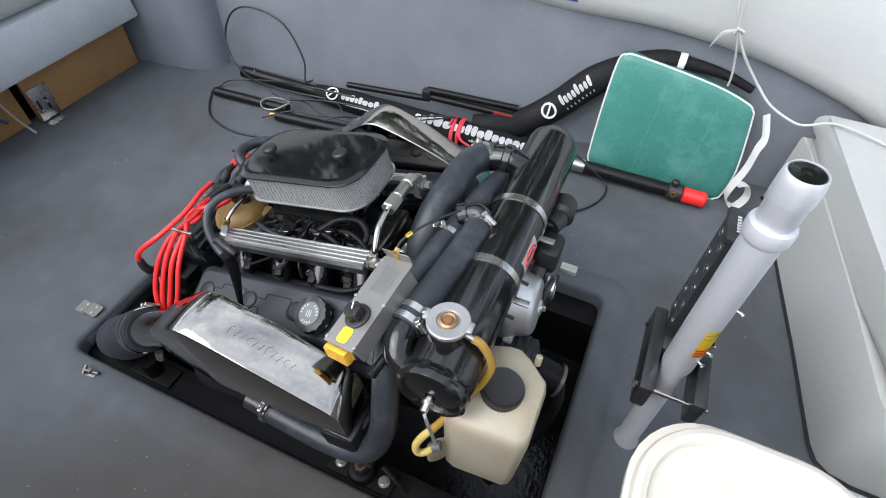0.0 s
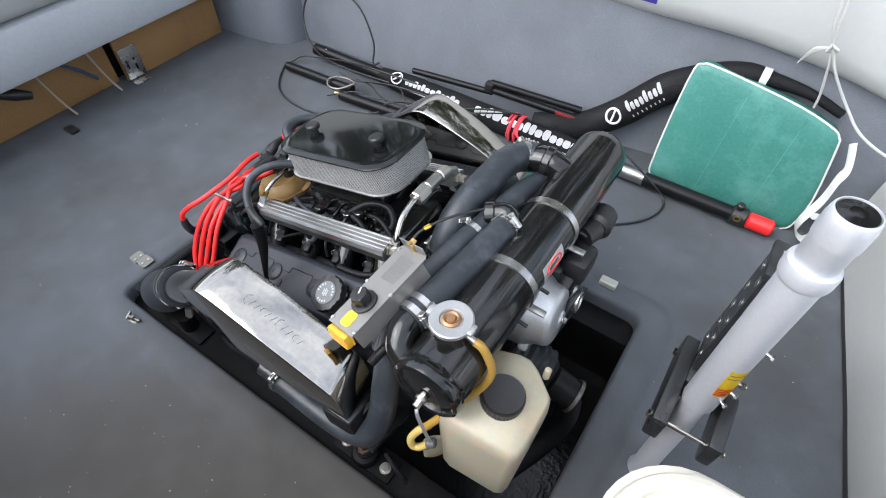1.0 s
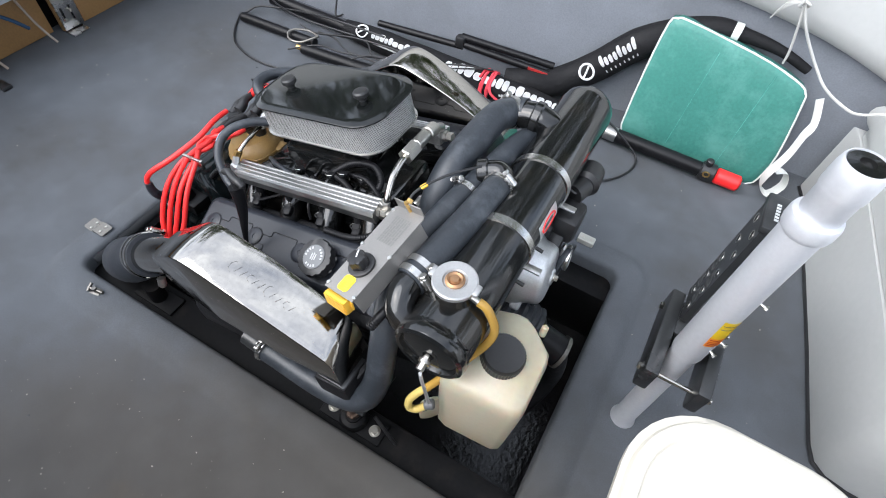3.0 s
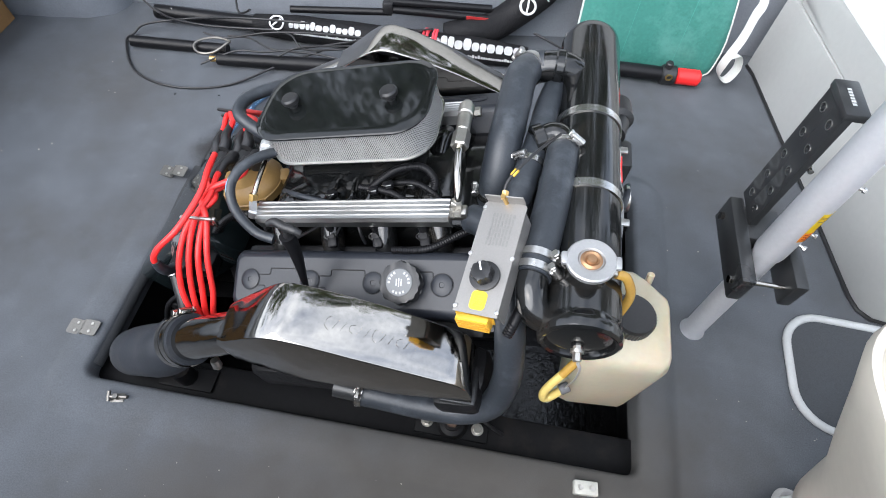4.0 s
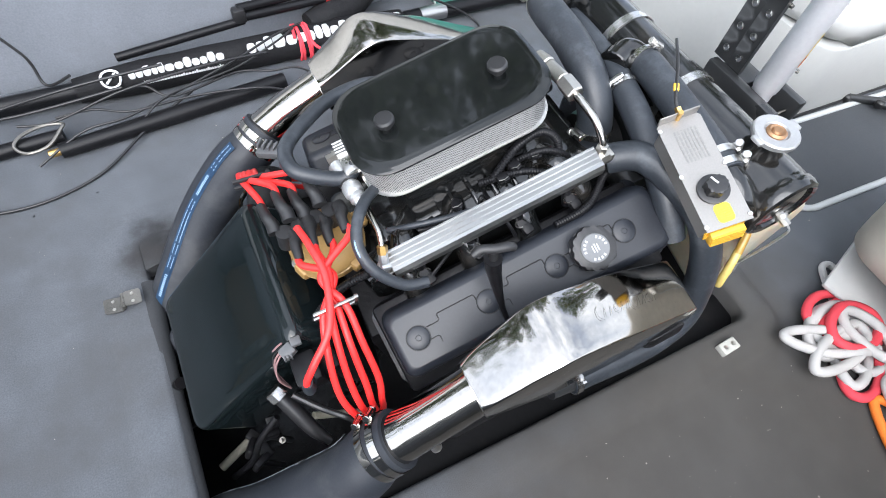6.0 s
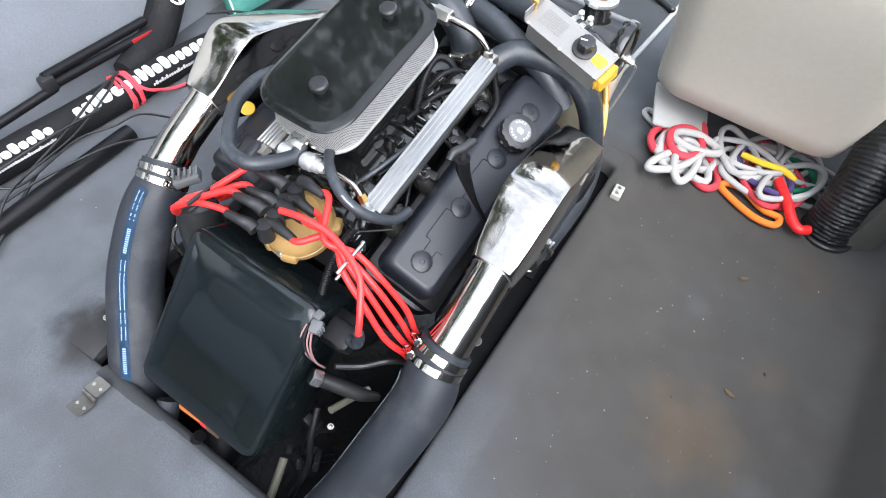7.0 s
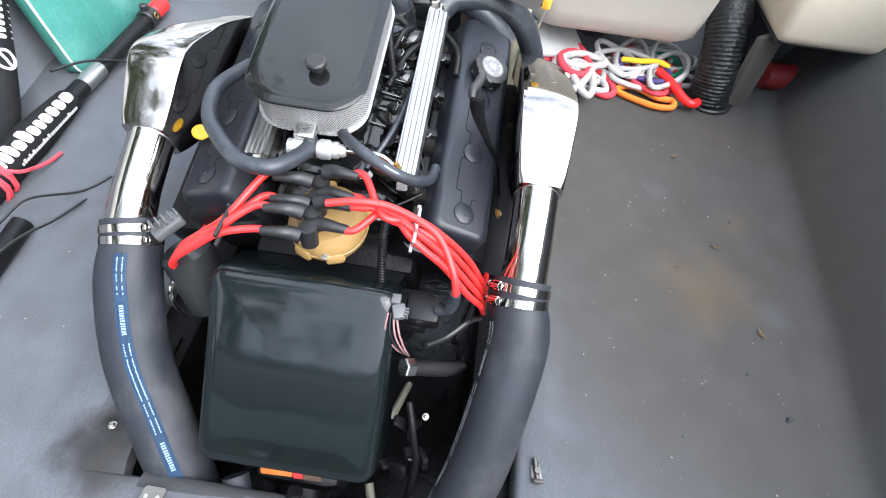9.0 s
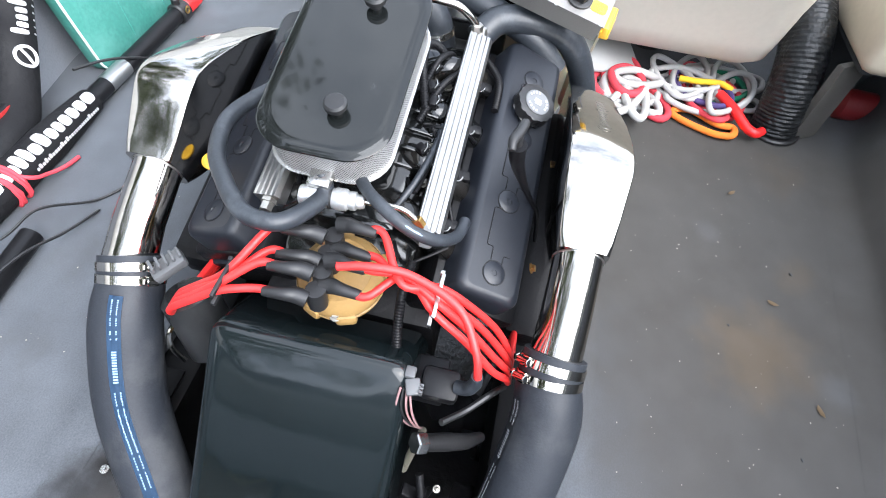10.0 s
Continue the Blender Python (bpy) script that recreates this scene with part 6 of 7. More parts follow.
def ladder_bar(y):
    """A flat bar with a row of round holes."""
    bms = []
    w, t, z0, z1, n = 0.038, 0.012, 0.334, 0.594, 5
    pitch = (z1 - z0) / n
    for k in range(n):
        zc = z0 + pitch * (k + 0.5)
        sq = [(-w / 2, -pitch / 2), (0, -pitch / 2), (w / 2, -pitch / 2), (w / 2, 0), (w / 2, pitch / 2), (0, pitch / 2), (-w / 2, pitch / 2), (-w / 2, 0)]
        hole = [(0.0072 * math.cos(radians(225 + 45 * q)), 0.0072 * math.sin(radians(225 + 45 * q))) for q in range(8)]
        lo = lambda pts, tt: [(tt, x, zc + z) for x, z in pts]
        bm = stack([lo(hole, -t / 2), lo(sq, -t / 2), lo(sq, t / 2), lo(hole, t / 2), lo(hole, -t / 2)], False, False)
        bmesh.ops.remove_doubles(bm, verts=bm.verts, dist=1e-6)
        bms.append(bm)
    out = joined(*bms)
    bmesh.ops.remove_doubles(out, verts=out.verts, dist=1e-5)
    return moved(out, Matrix.Translation((0.708, y, 0)))


for y in (0.2813, 0.3197):
    bar = part("hole_bar", ladder_bar(y), BLACK_SATIN, pylon, "black bar with a row of holes", 30)
    for k in range(5):
        z = 0.334 + 0.052 * (k + 0.5)
        part("hole_ring", lathe([(0.0066, -0.0004), (0.0082, -0.0004), (0.0082, 0.0004), (0.0066, 0.0004), (0.0066, -0.0004)], V(0.7015, y, z), (1, 0, 0), 14), STEEL_DULL, bar, "bare metal edge")
part("bar_top", rbox((0.716, 0.3005, 0.600), (0.036, 0.078, 0.014), 0.003), BLACK_SATIN, pylon)
part("bar_mark", joined(*(rbox((0.714, 0.284 + 0.0065 * k, 0.6073), (0.006, 0.0042, 0.0006)) for k in range(6))), GREY_EDGE, pylon)
part("cross_pin", cyl((0.7185, 0.258, 0.49), (0.7185, 0.336, 0.49), 0.0045), STEEL, pylon)

# ---- booms lying along the hull side ----
def straight(p0, p1, n=12):
    a, b = Vector(p0), Vector(p1)
    return [a.lerp(b, k / n) for k in range(n + 1)]


def blob(c, d, n0, u0, r, w, a0, a1, cuts=8):
    """A thin round-cornered mark on a round sleeve, w long and from a0 to a1 degrees round it."""
    bm = bmesh.new()
    rows = []
    for k in range(cuts + 1):
        t = 2 * k / cuts - 1
        half = max(1 - abs(t) ** 3.2, 0.02) ** (1 / 3.2)
        row = []
        for q in range(5):
            a = radians((a0 + a1) / 2 + (a1 - a0) / 2 * half * (q / 2 - 1))
            row.append(bm.verts.new(c + d * (w * (t + 1) / 2) + (n0 * math.cos(a) + u0 * math.sin(a)) * r))
        rows.append(row)
    for a, b in zip(rows, rows[1:]):
        for q in range(4):
            bm.faces.new((a[q], a[q + 1], b[q + 1], b[q]))
    bmesh.ops.solidify(bm, geom=list(bm.faces), thickness=0.0005)
    return bm


def lettering(owner, centre, d, up_side, r, x0, x1, tall, seed):
    """Plain white round-cornered marks of the size of bold print round a sleeve."""
    n = (up_side - d * up_side.dot(d)).normalized()
    u = n.cross(d)
    rnd = random.Random(seed)
    x = x0
    while x < x1:
        w = rnd.uniform(0.6, 1.0) * tall * r * 0.022
        high = 20 if rnd.random() < 0.3 else 8
        part("logo_mark", blob(centre(x), d, n, u, r + 0.0009, w, -18 * tall / 26, high * tall / 26), WHITE_PRINT, owner, "white printed logo shape")
        x += w * 1.08


boom = thing("ski_boom", (0.4, 1.2, 0), "black padded tow boom leaning on the hull side", "boom")
pad_path = spline([(0.0, 1.085, 0.05), (0.07, 1.105, 0.052), (0.15, 1.135, 0.062), (0.26, 1.18, 0.14), (0.36, 1.205, 0.25), (0.46, 1.225, 0.318), (0.55, 1.236, 0.356), (0.62, 1.238, 0.361), (0.72, 1.24, 0.352), (0.81, 1.24, 0.325)], 10)
pad_r = [0.03, 0.042, 0.046, 0.048, 0.048, 0.040, 0.031, 0.019, 0.014, 0.012]
part("padding", sweep(pad_path, pad_r, 20), NYLON, boom, "black padded nylon sleeve", 60)
part("grey_band", sweep(pad_path[65:69], 0.0262, 18), PIPING, boom, "pale band")
for i0, side_up in ((27, V(0.25, -0.8, 0.55)),):
    p, d = pad_path[i0 + 2], (pad_path[i0 + 4] - pad_path[i0]).normalized()
    n = (side_up - d * side_up.dot(d)).normalized()
    up = n.cross(d)
    ring = [p + n * 0.0495 + (d * math.cos(t) * 0.022 + up * math.sin(t) * 0.024) - n * 0.006 * abs(math.sin(t)) for t in np.linspace(0, 2 * math.pi, 25)[:-1].tolist()]
    part("logo_mark", sweep(ring, 0.0038, 6, closed=True), WHITE_PRINT, boom, "white printed logo shape")
    part("logo_mark", sweep([p + n * 0.0485 - d * 0.013 - up * 0.012, p + n * 0.0495, p + n * 0.0485 + d * 0.013 + up * 0.014], 0.0032, 6), WHITE_PRINT, boom, "white printed logo shape")
    for k in range(8):
        j = i0 + 6 + k
        q, dd = pad_path[j], (pad_path[j + 1] - pad_path[j - 1]).normalized()
        nn = (side_up - dd * side_up.dot(dd)).normalized()
        uu = nn.cross(dd)
        rr = float(np.interp(j, np.linspace(0, len(pad_path) - 1, len(pad_r)), pad_r)) + 0.001
        tall = k in (0, 4, 7)
        for bm in (blob(q - dd * 0.006, dd, nn, uu, rr, 0.012, -8, 36 if tall else 22), patch(q, dd, nn, uu, rr, -0.002, 0.002, -36, -25, 0.001, 2)):
            part("logo_mark", bm, WHITE_PRINT, boom, "white printed logo shape")

fly = thing("extension_pole", (0.1, 1.04, 0), "long black extension pole with padded sleeve and red tip", "pole")
A0, A1 = V(-0.945, 1.022, 0.034), V(0.735, 1.055, 0.032)
part("shaft", sweep(straight(A0, A1, 20), 0.0225, 18), BLACK_DEEP, fly)
ax = (A1 - A0).normalized()
at = lambda x: A0 + ax * ((x - A0.x) / ax.x)
part("rivet", lathe([(0.005, 0), (0.003, 0.003), (0, 0.0035)], at(-0.885) + V(0, -0.006, 0.0215), (0, -0.2, 1), 10), STEEL, fly)
part("sleeve", sweep(straight(at(-0.61), at(0.272), 44), [0.030, 0.037] + [0.0415, 0.040, 0.042, 0.0405, 0.041, 0.042, 0.040, 0.041] + [0.036, 0.03], 20), NYLON, fly, "black padded sleeve", 60)
part("bare_end", cyl(at(0.335), at(0.42), 0.0232, seg=18), ALU, fly, "bare aluminium joint")
part("collar", joined(cyl(at(0.69), at(0.735), 0.029, seg=18, bevel=0.004), cyl(at(0.705) + V(0, 0, 0.02), at(0.705) + V(0, 0, 0.045), 0.012, seg=12, bevel=0.003)), BLACK_PLASTIC, fly)
part("red_tip", cyl(A1, A1 + ax * 0.075, 0.0245, seg=20, bevel=0.006), RED, fly, "bright red plastic end cap")
part("eyelet", sweep([at(0.71) + V(0.009 * math.cos(t), -0.03, 0.012 + 0.009 * math.sin(t)) for t in np.linspace(0, 2 * math.pi, 17)[:-1].tolist()], 0.0025, 6, closed=True), BRASS, fly)
side_up = V(0, -0.6, 0.8)
n = (side_up - ax * side_up.dot(ax)).normalized()
up = n.cross(ax)
c = at(-0.525)
ring = [c + (n * math.cos(q) + up * math.sin(q)) * 0.0425 + ax * 0.022 * math.cos(t) for t in np.linspace(0, 2 * math.pi, 25)[:-1].tolist() for q in (0.52 * math.sin(t),)]
part("logo_mark", sweep(ring, 0.003, 6, closed=True), WHITE_PRINT, fly, "white printed logo ring")
part("logo_mark", sweep([c + n * 0.0415 - ax * 0.012 - up * 0.011, c + n * 0.0425, c + n * 0.0415 + ax * 0.012 + up * 0.011], 0.0028, 6), WHITE_PRINT, fly, "white printed logo shape")
lettering(fly, at, ax, side_up, 0.0418, -0.485, -0.27, 24, 3)
lettering(fly, at, ax, V(0, -0.95, 0.3), 0.0418, -0.47, -0.26, 8, 13)
lettering(fly, at, ax, V(0, -0.5, 0.85), 0.0418, -0.19, 0.245, 36, 8)
lettering(fly, at, ax, V(0, -0.95, 0.2), 0.0418, 0.02, 0.24, 10, 17)
# red cord knotted round the pole
cord = []
for k in range(40):
    t = k / 39
    a = 2 * math.pi * 4.2 * t
    cord.append(at(-0.06 + 0.045 * t + 0.010 * math.sin(11 * t)) + (n * math.cos(a) + up * math.sin(a)) * (0.0450 + 0.003 * abs(math.sin(13 * t))))
cord += spline([cord[-1], at(-0.01) + V(0, -0.05, 0.018), at(0.03) + V(0, -0.055, -0.006), at(0.07) + V(0, -0.06, -0.02), at(0.11) + V(0, -0.062, -0.026)], 8)[1:]
single("red_cord", sweep(cord, 0.0044, 8), ROPE_RED, "red braided cord knotted round the extension pole", "cord")
tubes = thing("strut_tube", (-0.6, 0.89, 0), "thin black strut tubes lying on the carpet", "tube")
part("tube", sweep(straight((-0.97, 0.884, 0.018), (-0.66, 0.905, 0.018)), 0.017, 16), BLACK_DEEP, tubes)
part("tube", sweep(straight((-0.67, 0.852, 0.022), (-0.125, 0.915, 0.022)), [0.018, 0.02, 0.0215, 0.0215, 0.0215], 16), BLACK_DEEP, tubes)
part("ferrule", cyl((-0.694, 0.849, 0.022), (-0.668, 0.852, 0.022), 0.009), BRASS, tubes)
hook = single("carabiner", sweep(spline([(-0.735, 0.860, 0.03), (-0.755, 0.882, 0.038), (-0.735, 0.903, 0.046), (-0.69, 0.92, 0.046), (-0.652, 0.915, 0.044), (-0.655, 0.90, 0.044), (-0.69, 0.866, 0.032)], 6, True), 0.004, 8, closed=True), HINGE_STEEL, "steel carabiner hook clipped to a cable", "carabiner")
fold = thing("folded_strut", (0.1, 1.09, 0.06), "folded thin black struts leaning on the hull side", "strut")
part("strut", sweep(straight((-0.50, 1.075, 0.07), (-0.17, 1.092, 0.095)), 0.011, 12), BLACK_DEEP, fold)
part("strut", sweep(straight((-0.18, 1.10, 0.125), (0.14, 1.15, 0.112)), 0.012, 12), BLACK_DEEP, fold)
part("strut", sweep(straight((-0.19, 1.09, 0.105), (0.14, 1.128, 0.092)), 0.012, 12), BLACK_DEEP, fold)
part("knuckle", rbox((-0.18, 1.093, 0.112), (0.035, 0.03, 0.04), 0.008), BLACK_PLASTIC, fold)
part("red_mark", rbox((0.10, 1.1125, 0.096), (0.07, 0.003, 0.014), 0.001, (0, 3, 6)), material("dark_red_print", (0.3, 0.015, 0.015), 0.5), fold)
for pts, r, nm in (
    ([(-0.355, 0.921, 0.05), (-0.48, 0.862, 0.02), (-0.608, 0.765, 0.005), (-0.76, 0.725, 0.005), (-0.905, 0.766, 0.005), (-0.998, 0.889, 0.006), (-0.99, 0.93, 0.01), (-0.95, 0.96, 0.03), (-0.8, 0.99, 0.05), (-0.6, 0.96, 0.10), (-0.4, 0.96, 0.112)], 0.0035, "black steel cable looped on the carpet"),
    ([(-0.5, 0.93, 0.095), (-0.75, 0.94, 0.07), (-0.92, 0.99, 0.06), (-1.03, 1.06, 0.12), (-1.0, 1.09, 0.22), (-0.9, 1.09, 0.27), (-0.76, 1.09, 0.24), (-0.68, 1.07, 0.13), (-0.665, 1.04, 0.06), (-0.6, 1.0, 0.102)], 0.0035, "black cable looped against the hull side"),
    ([(-0.15, 0.96, 0.085), (-0.3, 0.94, 0.1), (-0.5, 0.925, 0.09), (-0.66, 0.92, 0.05), (-0.74, 0.93, 0.05)], 0.003, "thin black cable beside the boom"),
    ([(-0.581, 0.937, 0.06), (-0.463, 0.94, 0.08), (-0.398, 0.905, 0.06), (-0.239, 0.945, 0.056), (-0.15, 0.93, 0.05), (-0.079, 0.917, 0.05), (0.0, 0.87, 0.006), (0.06, 0.83, 0.006)], 0.003, "thin black cable lying over the strut tubes"),
    ([(-0.474, 0.865, 0.052), (-0.406, 0.901, 0.07), (-0.239, 0.945, 0.07), (-0.12, 0.975, 0.098), (-0.06, 1.02, 0.095)], 0.0025, "thin black cable tied to the extension pole"),
    ([(-0.72, 0.83, 0.012), (-0.61, 0.866, 0.05), (-0.51, 0.872, 0.058), (-0.37, 0.925, 0.06), (-0.237, 0.965, 0.075), (-0.12, 1.01, 0.09), (-0.03, 1.05, 0.085)], 0.003, "thin black cable lying over the strut tubes"),
    ([(-0.66, 0.93, 0.05), (-0.58, 0.92, 0.06), (-0.495, 0.885, 0.06), (-0.355, 0.894, 0.056), (-0.196, 0.877, 0.05), (-0.1, 0.86, 0.02), (-0.02, 0.845, 0.006)], 0.003, "thin black cable crossing the strut tubes"),
    ([(0.36, 0.80, 0.006), (0.42, 0.84, 0.006), (0.48, 0.90, 0.006), (0.51, 0.97, 0.006), (0.50, 1.02, 0.012), (0.44, 1.03, 0.05), (0.36, 1.04, 0.09), (0.28, 1.06, 0.11)], 0.0035, "black cable curled on the carpet"),
):
    single("cable", tube(pts, r, 8, 10), BLACK_PLASTIC, nm, "cable", group="cables", sharp=60)

# ---- green cushion against the hull side ----
def cushion_outline():
    return [(-0.004, 0.0), (0.03, -0.014), (0.2, -0.02), (0.385, -0.02), (0.415, -0.012), (0.43, 0.01), (0.437, 0.1), (0.412, 0.262), (0.402, 0.288), (0.38, 0.305), (0.285, 0.332), (0.14, 0.354), (0.035, 0.366), (0.012, 0.362), (-0.006, 0.342), (-0.012, 0.2), (-0.01, 0.05)]


CU = frame_of((0.425, 1.114, 0.016), (0.998, 0.01, 0.0), (0.0, -0.98, 0.2))
out = [tuple(p) for p in np.array(spline([(x, y, 0) for x, y in cushion_outline()], 3, True))[:, :2]]
mx, my = 0.22, 0.17
ring = lambda s, z: [(mx + (x - mx) * s, my + (y - my) * s, z) for x, y in out]
cush = thing("boat_cushion", (0.65, 1.1, 0), "green vinyl boat cushion with white piping leaning on the hull side", "cushion")
part("pad", moved(stack([ring(0.96, -0.042), ring(1.0, -0.034), ring(1.0, 0.0), ring(0.985, 0.004), ring(0.9, 0.009), ring(0.6, 0.012), ring(0.2, 0.013)]), CU), GREEN, cush, sharp=70)
part("piping", moved(sweep([V(x, y, 0.001) for x, y, _ in ring(1.0, 0)], 0.0032, 8, closed=True), CU), PIPING, cush, "white piping")
for x0 in (0.14, 0.30):
    part("seam", moved(sweep([V(x0 + 0.015 * t, 0.012 + 0.325 * t, 0.0112 + 0.0009 * math.sin(3 * t)) for t in np.linspace(0, 0.95 - 0.1 * x0, 14).tolist()], 0.0009, 6), CU), material("worn_green_seam", (0.06, 0.26, 0.22), 0.5), cush)
strap_path = spline([(0.846, 1.09, 0.345), (0.864, 1.052, 0.30), (0.862, 1.05, 0.259), (0.863, 1.05, 0.187), (0.852, 1.052, 0.104), (0.862, 1.075, 0.045), (0.895, 1.08, 0.022), (0.918, 1.10, 0.055), (0.902, 1.10, 0.10), (0.872, 1.085, 0.10)], 8)
part("strap", sweep(strap_path, 0.016, 8, flat=0.1), WEBBING, cush, "white webbing strap")

# tie rope hanging from the coaming
rope = thing("tie_rope", (0.70, 1.18, 0.44), "thin pale rope knotted at the coaming", "rope")
part("line", tube([(0.640, 1.20, 0.76), (0.667, 1.17, 0.588), (0.688, 1.17, 0.53), (0.705, 1.17, 0.50), (0.738, 1.17, 0.45), (0.80, 1.165, 0.385), (0.851, 1.13, 0.352), (0.912, 1.10, 0.338), (0.948, 1.10, 0.336), (1.001, 1.10, 0.359), (1.06, 1.08, 0.365), (1.15, 1.05, 0.358)], 0.0036, 8, 8), ROPE_GREY, rope)
part("line", tube([(0.652, 1.205, 0.75), (0.68, 1.172, 0.58), (0.697, 1.172, 0.51), (0.715, 1.175, 0.45), (0.731, 1.18, 0.388), (0.735, 1.185, 0.35)], 0.0032, 8, 6), ROPE_GREY, rope)
part("knot", tube([(0.688, 1.168, 0.52), (0.708, 1.162, 0.515), (0.702, 1.176, 0.502), (0.688, 1.165, 0.505), (0.693, 1.164, 0.522)], 0.0038, 8, 6), ROPE_GREY, rope)
part("tassel", joined(*(tube([(0.694, 1.168, 0.515), (0.672 - 0.004 * k, 1.16, 0.506), (0.656 - 0.004 * k, 1.165, 0.482 - 0.008 * k)], 0.0018, 6, 4) for k in range(4))), ROPE_GREY, rope)

# folded rack lying on the floor beyond the hatch
rack = thing("folding_rack", (1.58, 0.13, 0.004), "black tubular folding rack lying on the floor hatch", "rack")
for a, b in (((1.64, 0.185, 0.016), (1.53, 0.01, 0.016)), ((1.45, 0.29, 0.016), (1.64, 0.185, 0.016)), ((1.50, 0.22, 0.034), (1.66, 0.06, 0.034))):
    bar = part("tube", sweep(straight(V(*a), V(*b), 6), 0.012, 12), BLACK_SATIN, rack)
    for p in (a, b):
        part("end_cap", blob_cap(V(*p)), BLACK_PLASTIC, bar)

# ---- ropes under the bucket seat ----
def rope_pile(name, cx, cy, w, h, n, mats, label, seed, r=0.0075):
    rnd = random.Random(seed)
    ob = thing(name, (cx, cy, 0), label, "rope", "tow ropes")
    for k in range(n):
        a0 = rnd.uniform(0, math.pi)
        pts = []
        ox, oy = rnd.uniform(-0.3, 0.3) * w, rnd.uniform(-0.3, 0.3) * h
        rx, ry = rnd.uniform(0.3, 0.5) * w, rnd.uniform(0.14, 0.3) * h
        for q in range(8):
            t = 2 * math.pi * q / 8
            x, y = rx * math.cos(t) * rnd.uniform(0.85, 1.1), ry * math.sin(t) * rnd.uniform(0.85, 1.1)
            pts.append((cx + ox + x * math.cos(a0) - y * math.sin(a0), cy + oy + x * math.sin(a0) + y * math.cos(a0), r + 0.009 * (k % 5) + rnd.uniform(0, 0.012)))
        part("strand", tube(pts, r, 8, 6, closed=True), mats[k % len(mats)], ob, sharp=60)
    return ob


rope_pile("tow_rope", 0.76, -0.285, 0.22, 0.19, 12, (ROPE_WHITE, ROPE_RED, ROPE_WHITE, ROPE_WHITE, ROPE_RED, ROPE_WHITE), "coiled white tow rope with red strands on the carpet", 3, 0.0108)
heap = rope_pile("tow_rope", 0.86, -0.49, 0.26, 0.30, 17, (ROPE_WHITE, ROPE_RED, ROPE_WHITE, ROPE_WHITE, ROPE_WHITE, ROPE_WHITE, ROPE_GREEN, ROPE_WHITE, ROPE_BLUE, ROPE_WHITE, ROPE_RED), "tangled bright tow ropes heaped on the carpet", 9, 0.0085)
part("foam_grip", tube([(0.79, -0.53, 0.055), (0.74, -0.565, 0.05), (0.69, -0.60, 0.035), (0.675, -0.625, 0.03), (0.69, -0.645, 0.03)], 0.013, 12, 6), RED, heap, "red foam grip")
part("yellow_strand", tube([(0.83, -0.42, 0.055), (0.82, -0.47, 0.062), (0.835, -0.53, 0.06), (0.83, -0.57, 0.05)], 0.0085, 10, 6), ROPE_YELLOW, heap, "yellow rope strand", 60)
part("orange_loop", tube([(0.72, -0.41, 0.012), (0.69, -0.45, 0.012), (0.66, -0.52, 0.014), (0.665, -0.57, 0.016), (0.70, -0.575, 0.016), (0.70, -0.53, 0.018), (0.735, -0.47, 0.02), (0.74, -0.43, 0.016)], 0.0095, 10, 7, closed=True), ROPE_ORANGE, heap, "orange rope loop", 60)
single("rope_end", tube([(0.80, -0.235, 0.02), (0.85, -0.16, 0.012), (0.875, -0.125, 0.012), (0.90, -0.13, 0.012), (0.88, -0.17, 0.02), (0.83, -0.24, 0.03)], 0.008, 8, 7), ROPE_WHITE, "white rope end lying on the carpet", "rope")
duct = thing("blower_duct", (0.745, -0.70, 0), "ribbed black blower duct rising from the carpet", "duct")
part("bellows", corrugated([(0.745, -0.695, 0.008), (0.755, -0.692, 0.06), (0.775, -0.685, 0.13), (0.81, -0.68, 0.19), (0.86, -0.675, 0.24), (0.94, -0.67, 0.28)], 0.060, 0.010, 0.0018, 32), DUCT, duct, sharp=20)
part("cuff", cyl((0.745, -0.70, 0.0), (0.745, -0.699, 0.014), 0.068, seg=28, bevel=0.004), BLACK_PLASTIC, duct)

# ---- under the aft bench ----
br = thing("slotted_bracket", (-1.395, 0.51, 0.0), "slotted steel bracket bolted to the board and floor", "bracket")
part("plate", rbox((-1.398, 0.512, 0.068), (0.005, 0.072, 0.12), 0.0015), STEEL_DULL, br)
part("foot", rbox((-1.378, 0.507, 0.003), (0.04, 0.062, 0.005), 0.0015), STEEL_DULL, br)
for k in (-1, 1):
    part("slot", rbox((-1.3945, 0.507 + 0.015 * k, 0.06), (0.003, 0.007, 0.05), 0.001), BILGE, br)
    part("bolt", bolt((-1.394, 0.507 + 0.015 * k, 0.055 + 0.012 * k), (1, 0, 0), 0.005), ZINC, br)
single("drain_catch", rbox((-1.31, 0.178, 0.006), (0.05, 0.03, 0.012), 0.004), BLACK_PLASTIC, "black plastic catch on the carpet", "catch")
for y, mat, nm in ((0.22, CORD_TAN, "tan cord hanging from the locker"), (0.40, CORD_TAN, "tan cord hanging from the locker")):
    single("cord", tube([(-1.402, y - 0.025, 0.19), (-1.395, y - 0.01, 0.11), (-1.385, y + 0.005, 0.05), (-1.372, y + 0.02, 0.006)], 0.0042, 8, 6), mat, nm, "cord", group="cords")
single("tool_handle", tube([(-1.40, 0.07, 0.17), (-1.38, 0.11, 0.155), (-1.37, 0.15, 0.135)], [0.014, 0.02, 0.012], 10, 6), BLACK_PLASTIC, "black tool handle sticking out of the locker", "tool")
single("blue_tool", tube([(-1.41, 0.28, 0.17), (-1.395, 0.33, 0.125), (-1.39, 0.37, 0.075)], 0.006, 8, 5), BLUE, "blue tool handle in the locker", "tool")
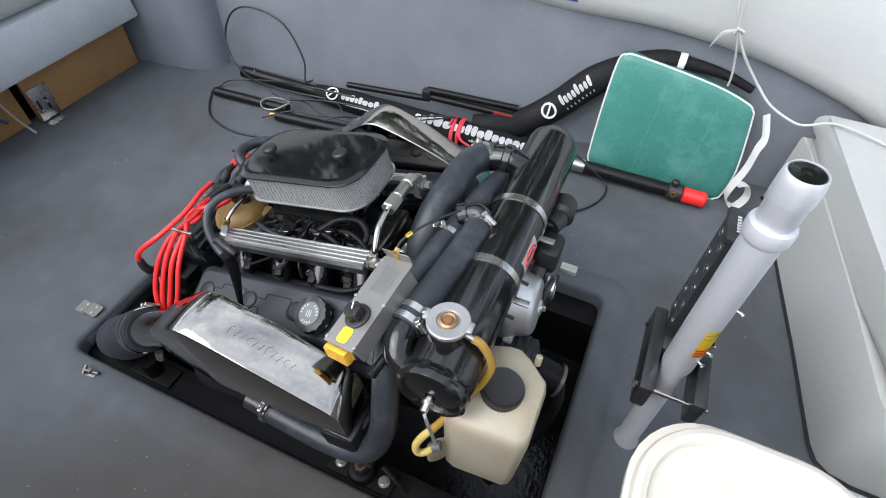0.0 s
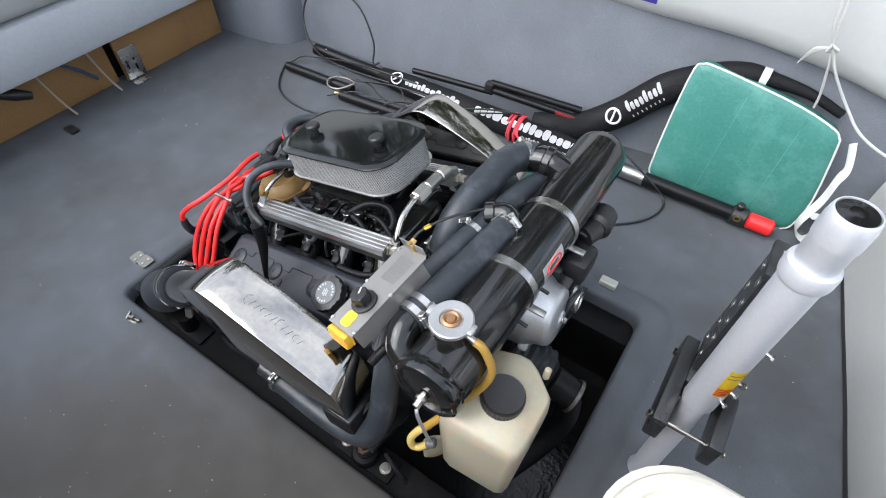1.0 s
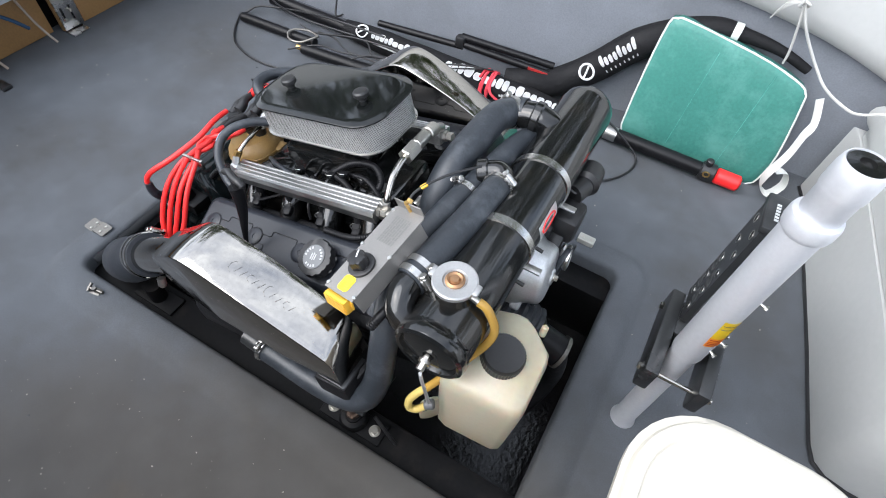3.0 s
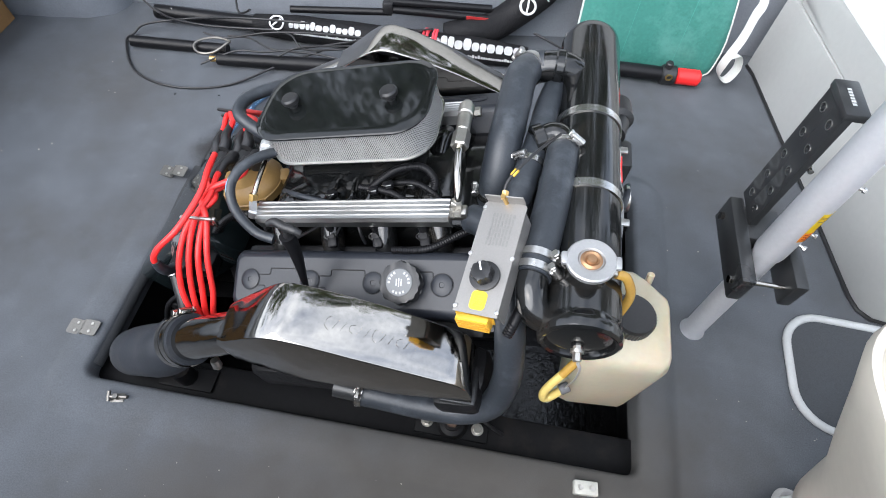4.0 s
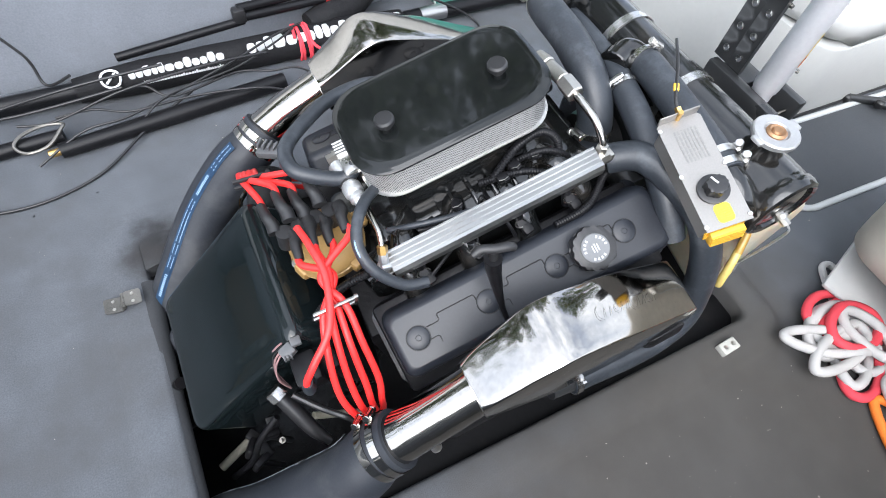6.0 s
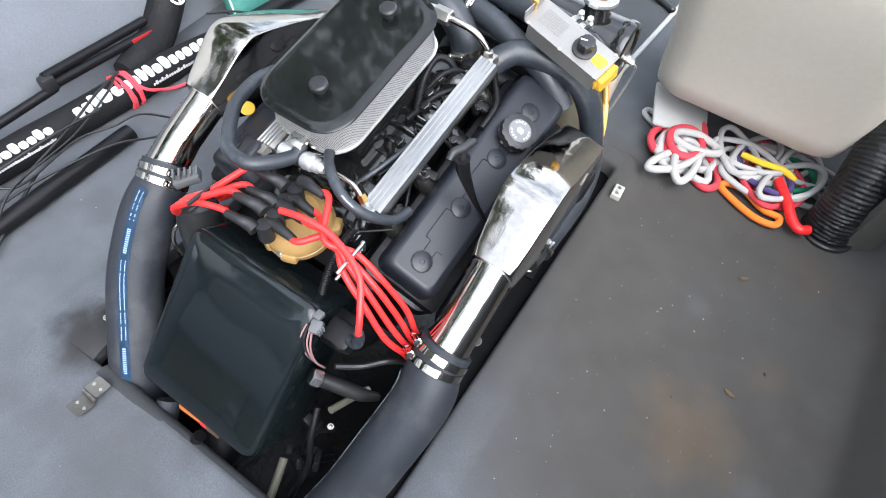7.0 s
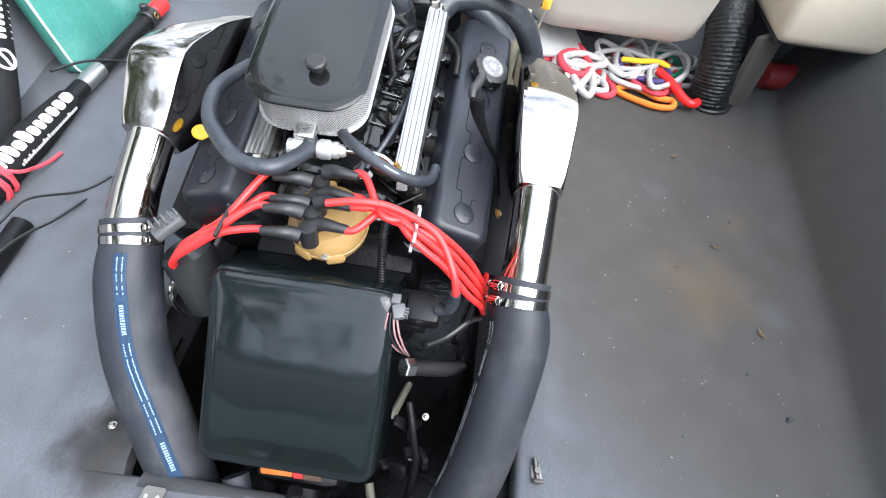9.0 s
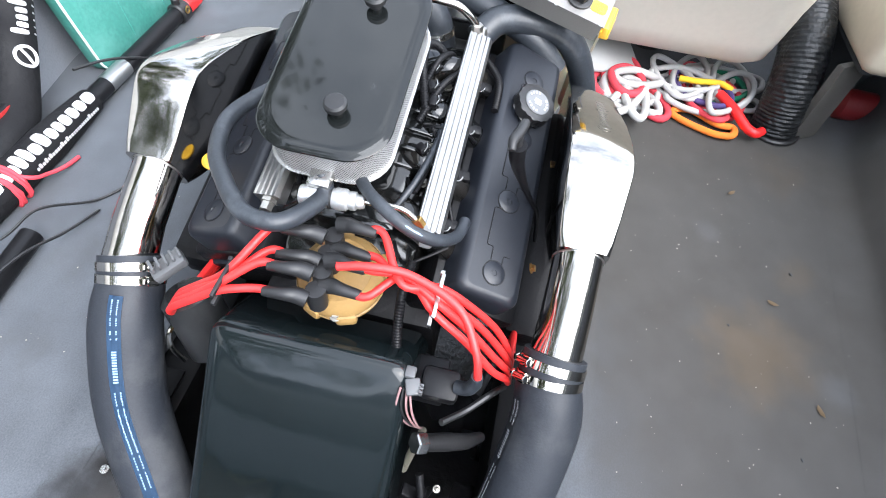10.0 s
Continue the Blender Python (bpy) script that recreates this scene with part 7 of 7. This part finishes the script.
single("yellow_cord", tube([(-1.404, 0.50, 0.192), (-1.402, 0.57, 0.168), (-1.402, 0.65, 0.192)], 0.005, 8, 6), ROPE_YELLOW, "yellow cord over the board", "cord")

# crumbs and leaves on the carpet
DIRT_PALE = material("pale_crumb", (0.30, 0.28, 0.24), 0.8, vary=0.4, scale=60)
rnd = random.Random(21)
bms = []
for k in range(330):
    if k < 170:
        x, y = rnd.uniform(-0.5, 0.75), rnd.uniform(-0.75, -0.22)
    else:
        x, y = rnd.choice(((rnd.uniform(-1.25, -0.66), rnd.uniform(-0.5, 0.85)), (rnd.uniform(0.62, 1.0), rnd.uniform(-0.1, 1.0)), (rnd.uniform(-0.4, 0.6), rnd.uniform(0.68, 0.84))))
    s = rnd.choice((0.0006, 0.0007, 0.0009, 0.0009, 0.0011, 0.0014, 0.002))
    bms.append(moved(rbox((0, 0, 0), (s * rnd.uniform(0.8, 2), s, s * 0.6)), pose(x, y, 0.0012, rnd.uniform(0, 40), 0, rnd.uniform(0, 180))))
tagged(part("crumbs", joined(*bms), DIRT_PALE, None, "pale crumbs scattered on the carpet"), "", "crumbs", "", "stuff")
for x, y, s in ((-0.284, -0.66, 0.007), (0.224, -0.655, 0.004), (0.05, -0.50, 0.003), (-0.20, -0.60, 0.003), (-0.35, -0.45, 0.0025), (-0.75, 0.70, 0.003), (-0.62, 0.72, 0.0025)):
    single("dark_crumb", moved(joined(rbox((0, 0, s * 0.4), (s * 1.4, s, s * 0.8), s * 0.2), rbox((s * 0.7, s * 0.3, s * 0.3), (s, s * 0.7, s * 0.6), s * 0.15, (0, 0, 30))), pose(x, y, 0.0, 0, 0, 900 * x)), RUBBER, "small dark crumb lying on the carpet", "crumb", group="dark crumbs")
for x, y, a in ((-0.099, -0.652, 20), (0.13, -0.6, 70), (0.45, -0.55, 130)):
    leaf = bmesh.new()
    vs = [leaf.verts.new((0.013 * u, 0.005 * v * (1 - u * u) ** 0.5 if abs(u) < 1 else 0, 0.003 + 0.003 * u * u)) for u, v in ((-1, 0), (-0.5, -1), (0.3, -1), (1, 0), (0.4, 1), (-0.4, 1))]
    leaf.faces.new(vs)
    bmesh.ops.solidify(leaf, geom=list(leaf.faces), thickness=0.0006)
    single("dry_leaf", moved(leaf, pose(x, y, 0, 0, 0, a)), DIRT, "small dry brown leaf on the carpet", "leaf", group="dry leaves")
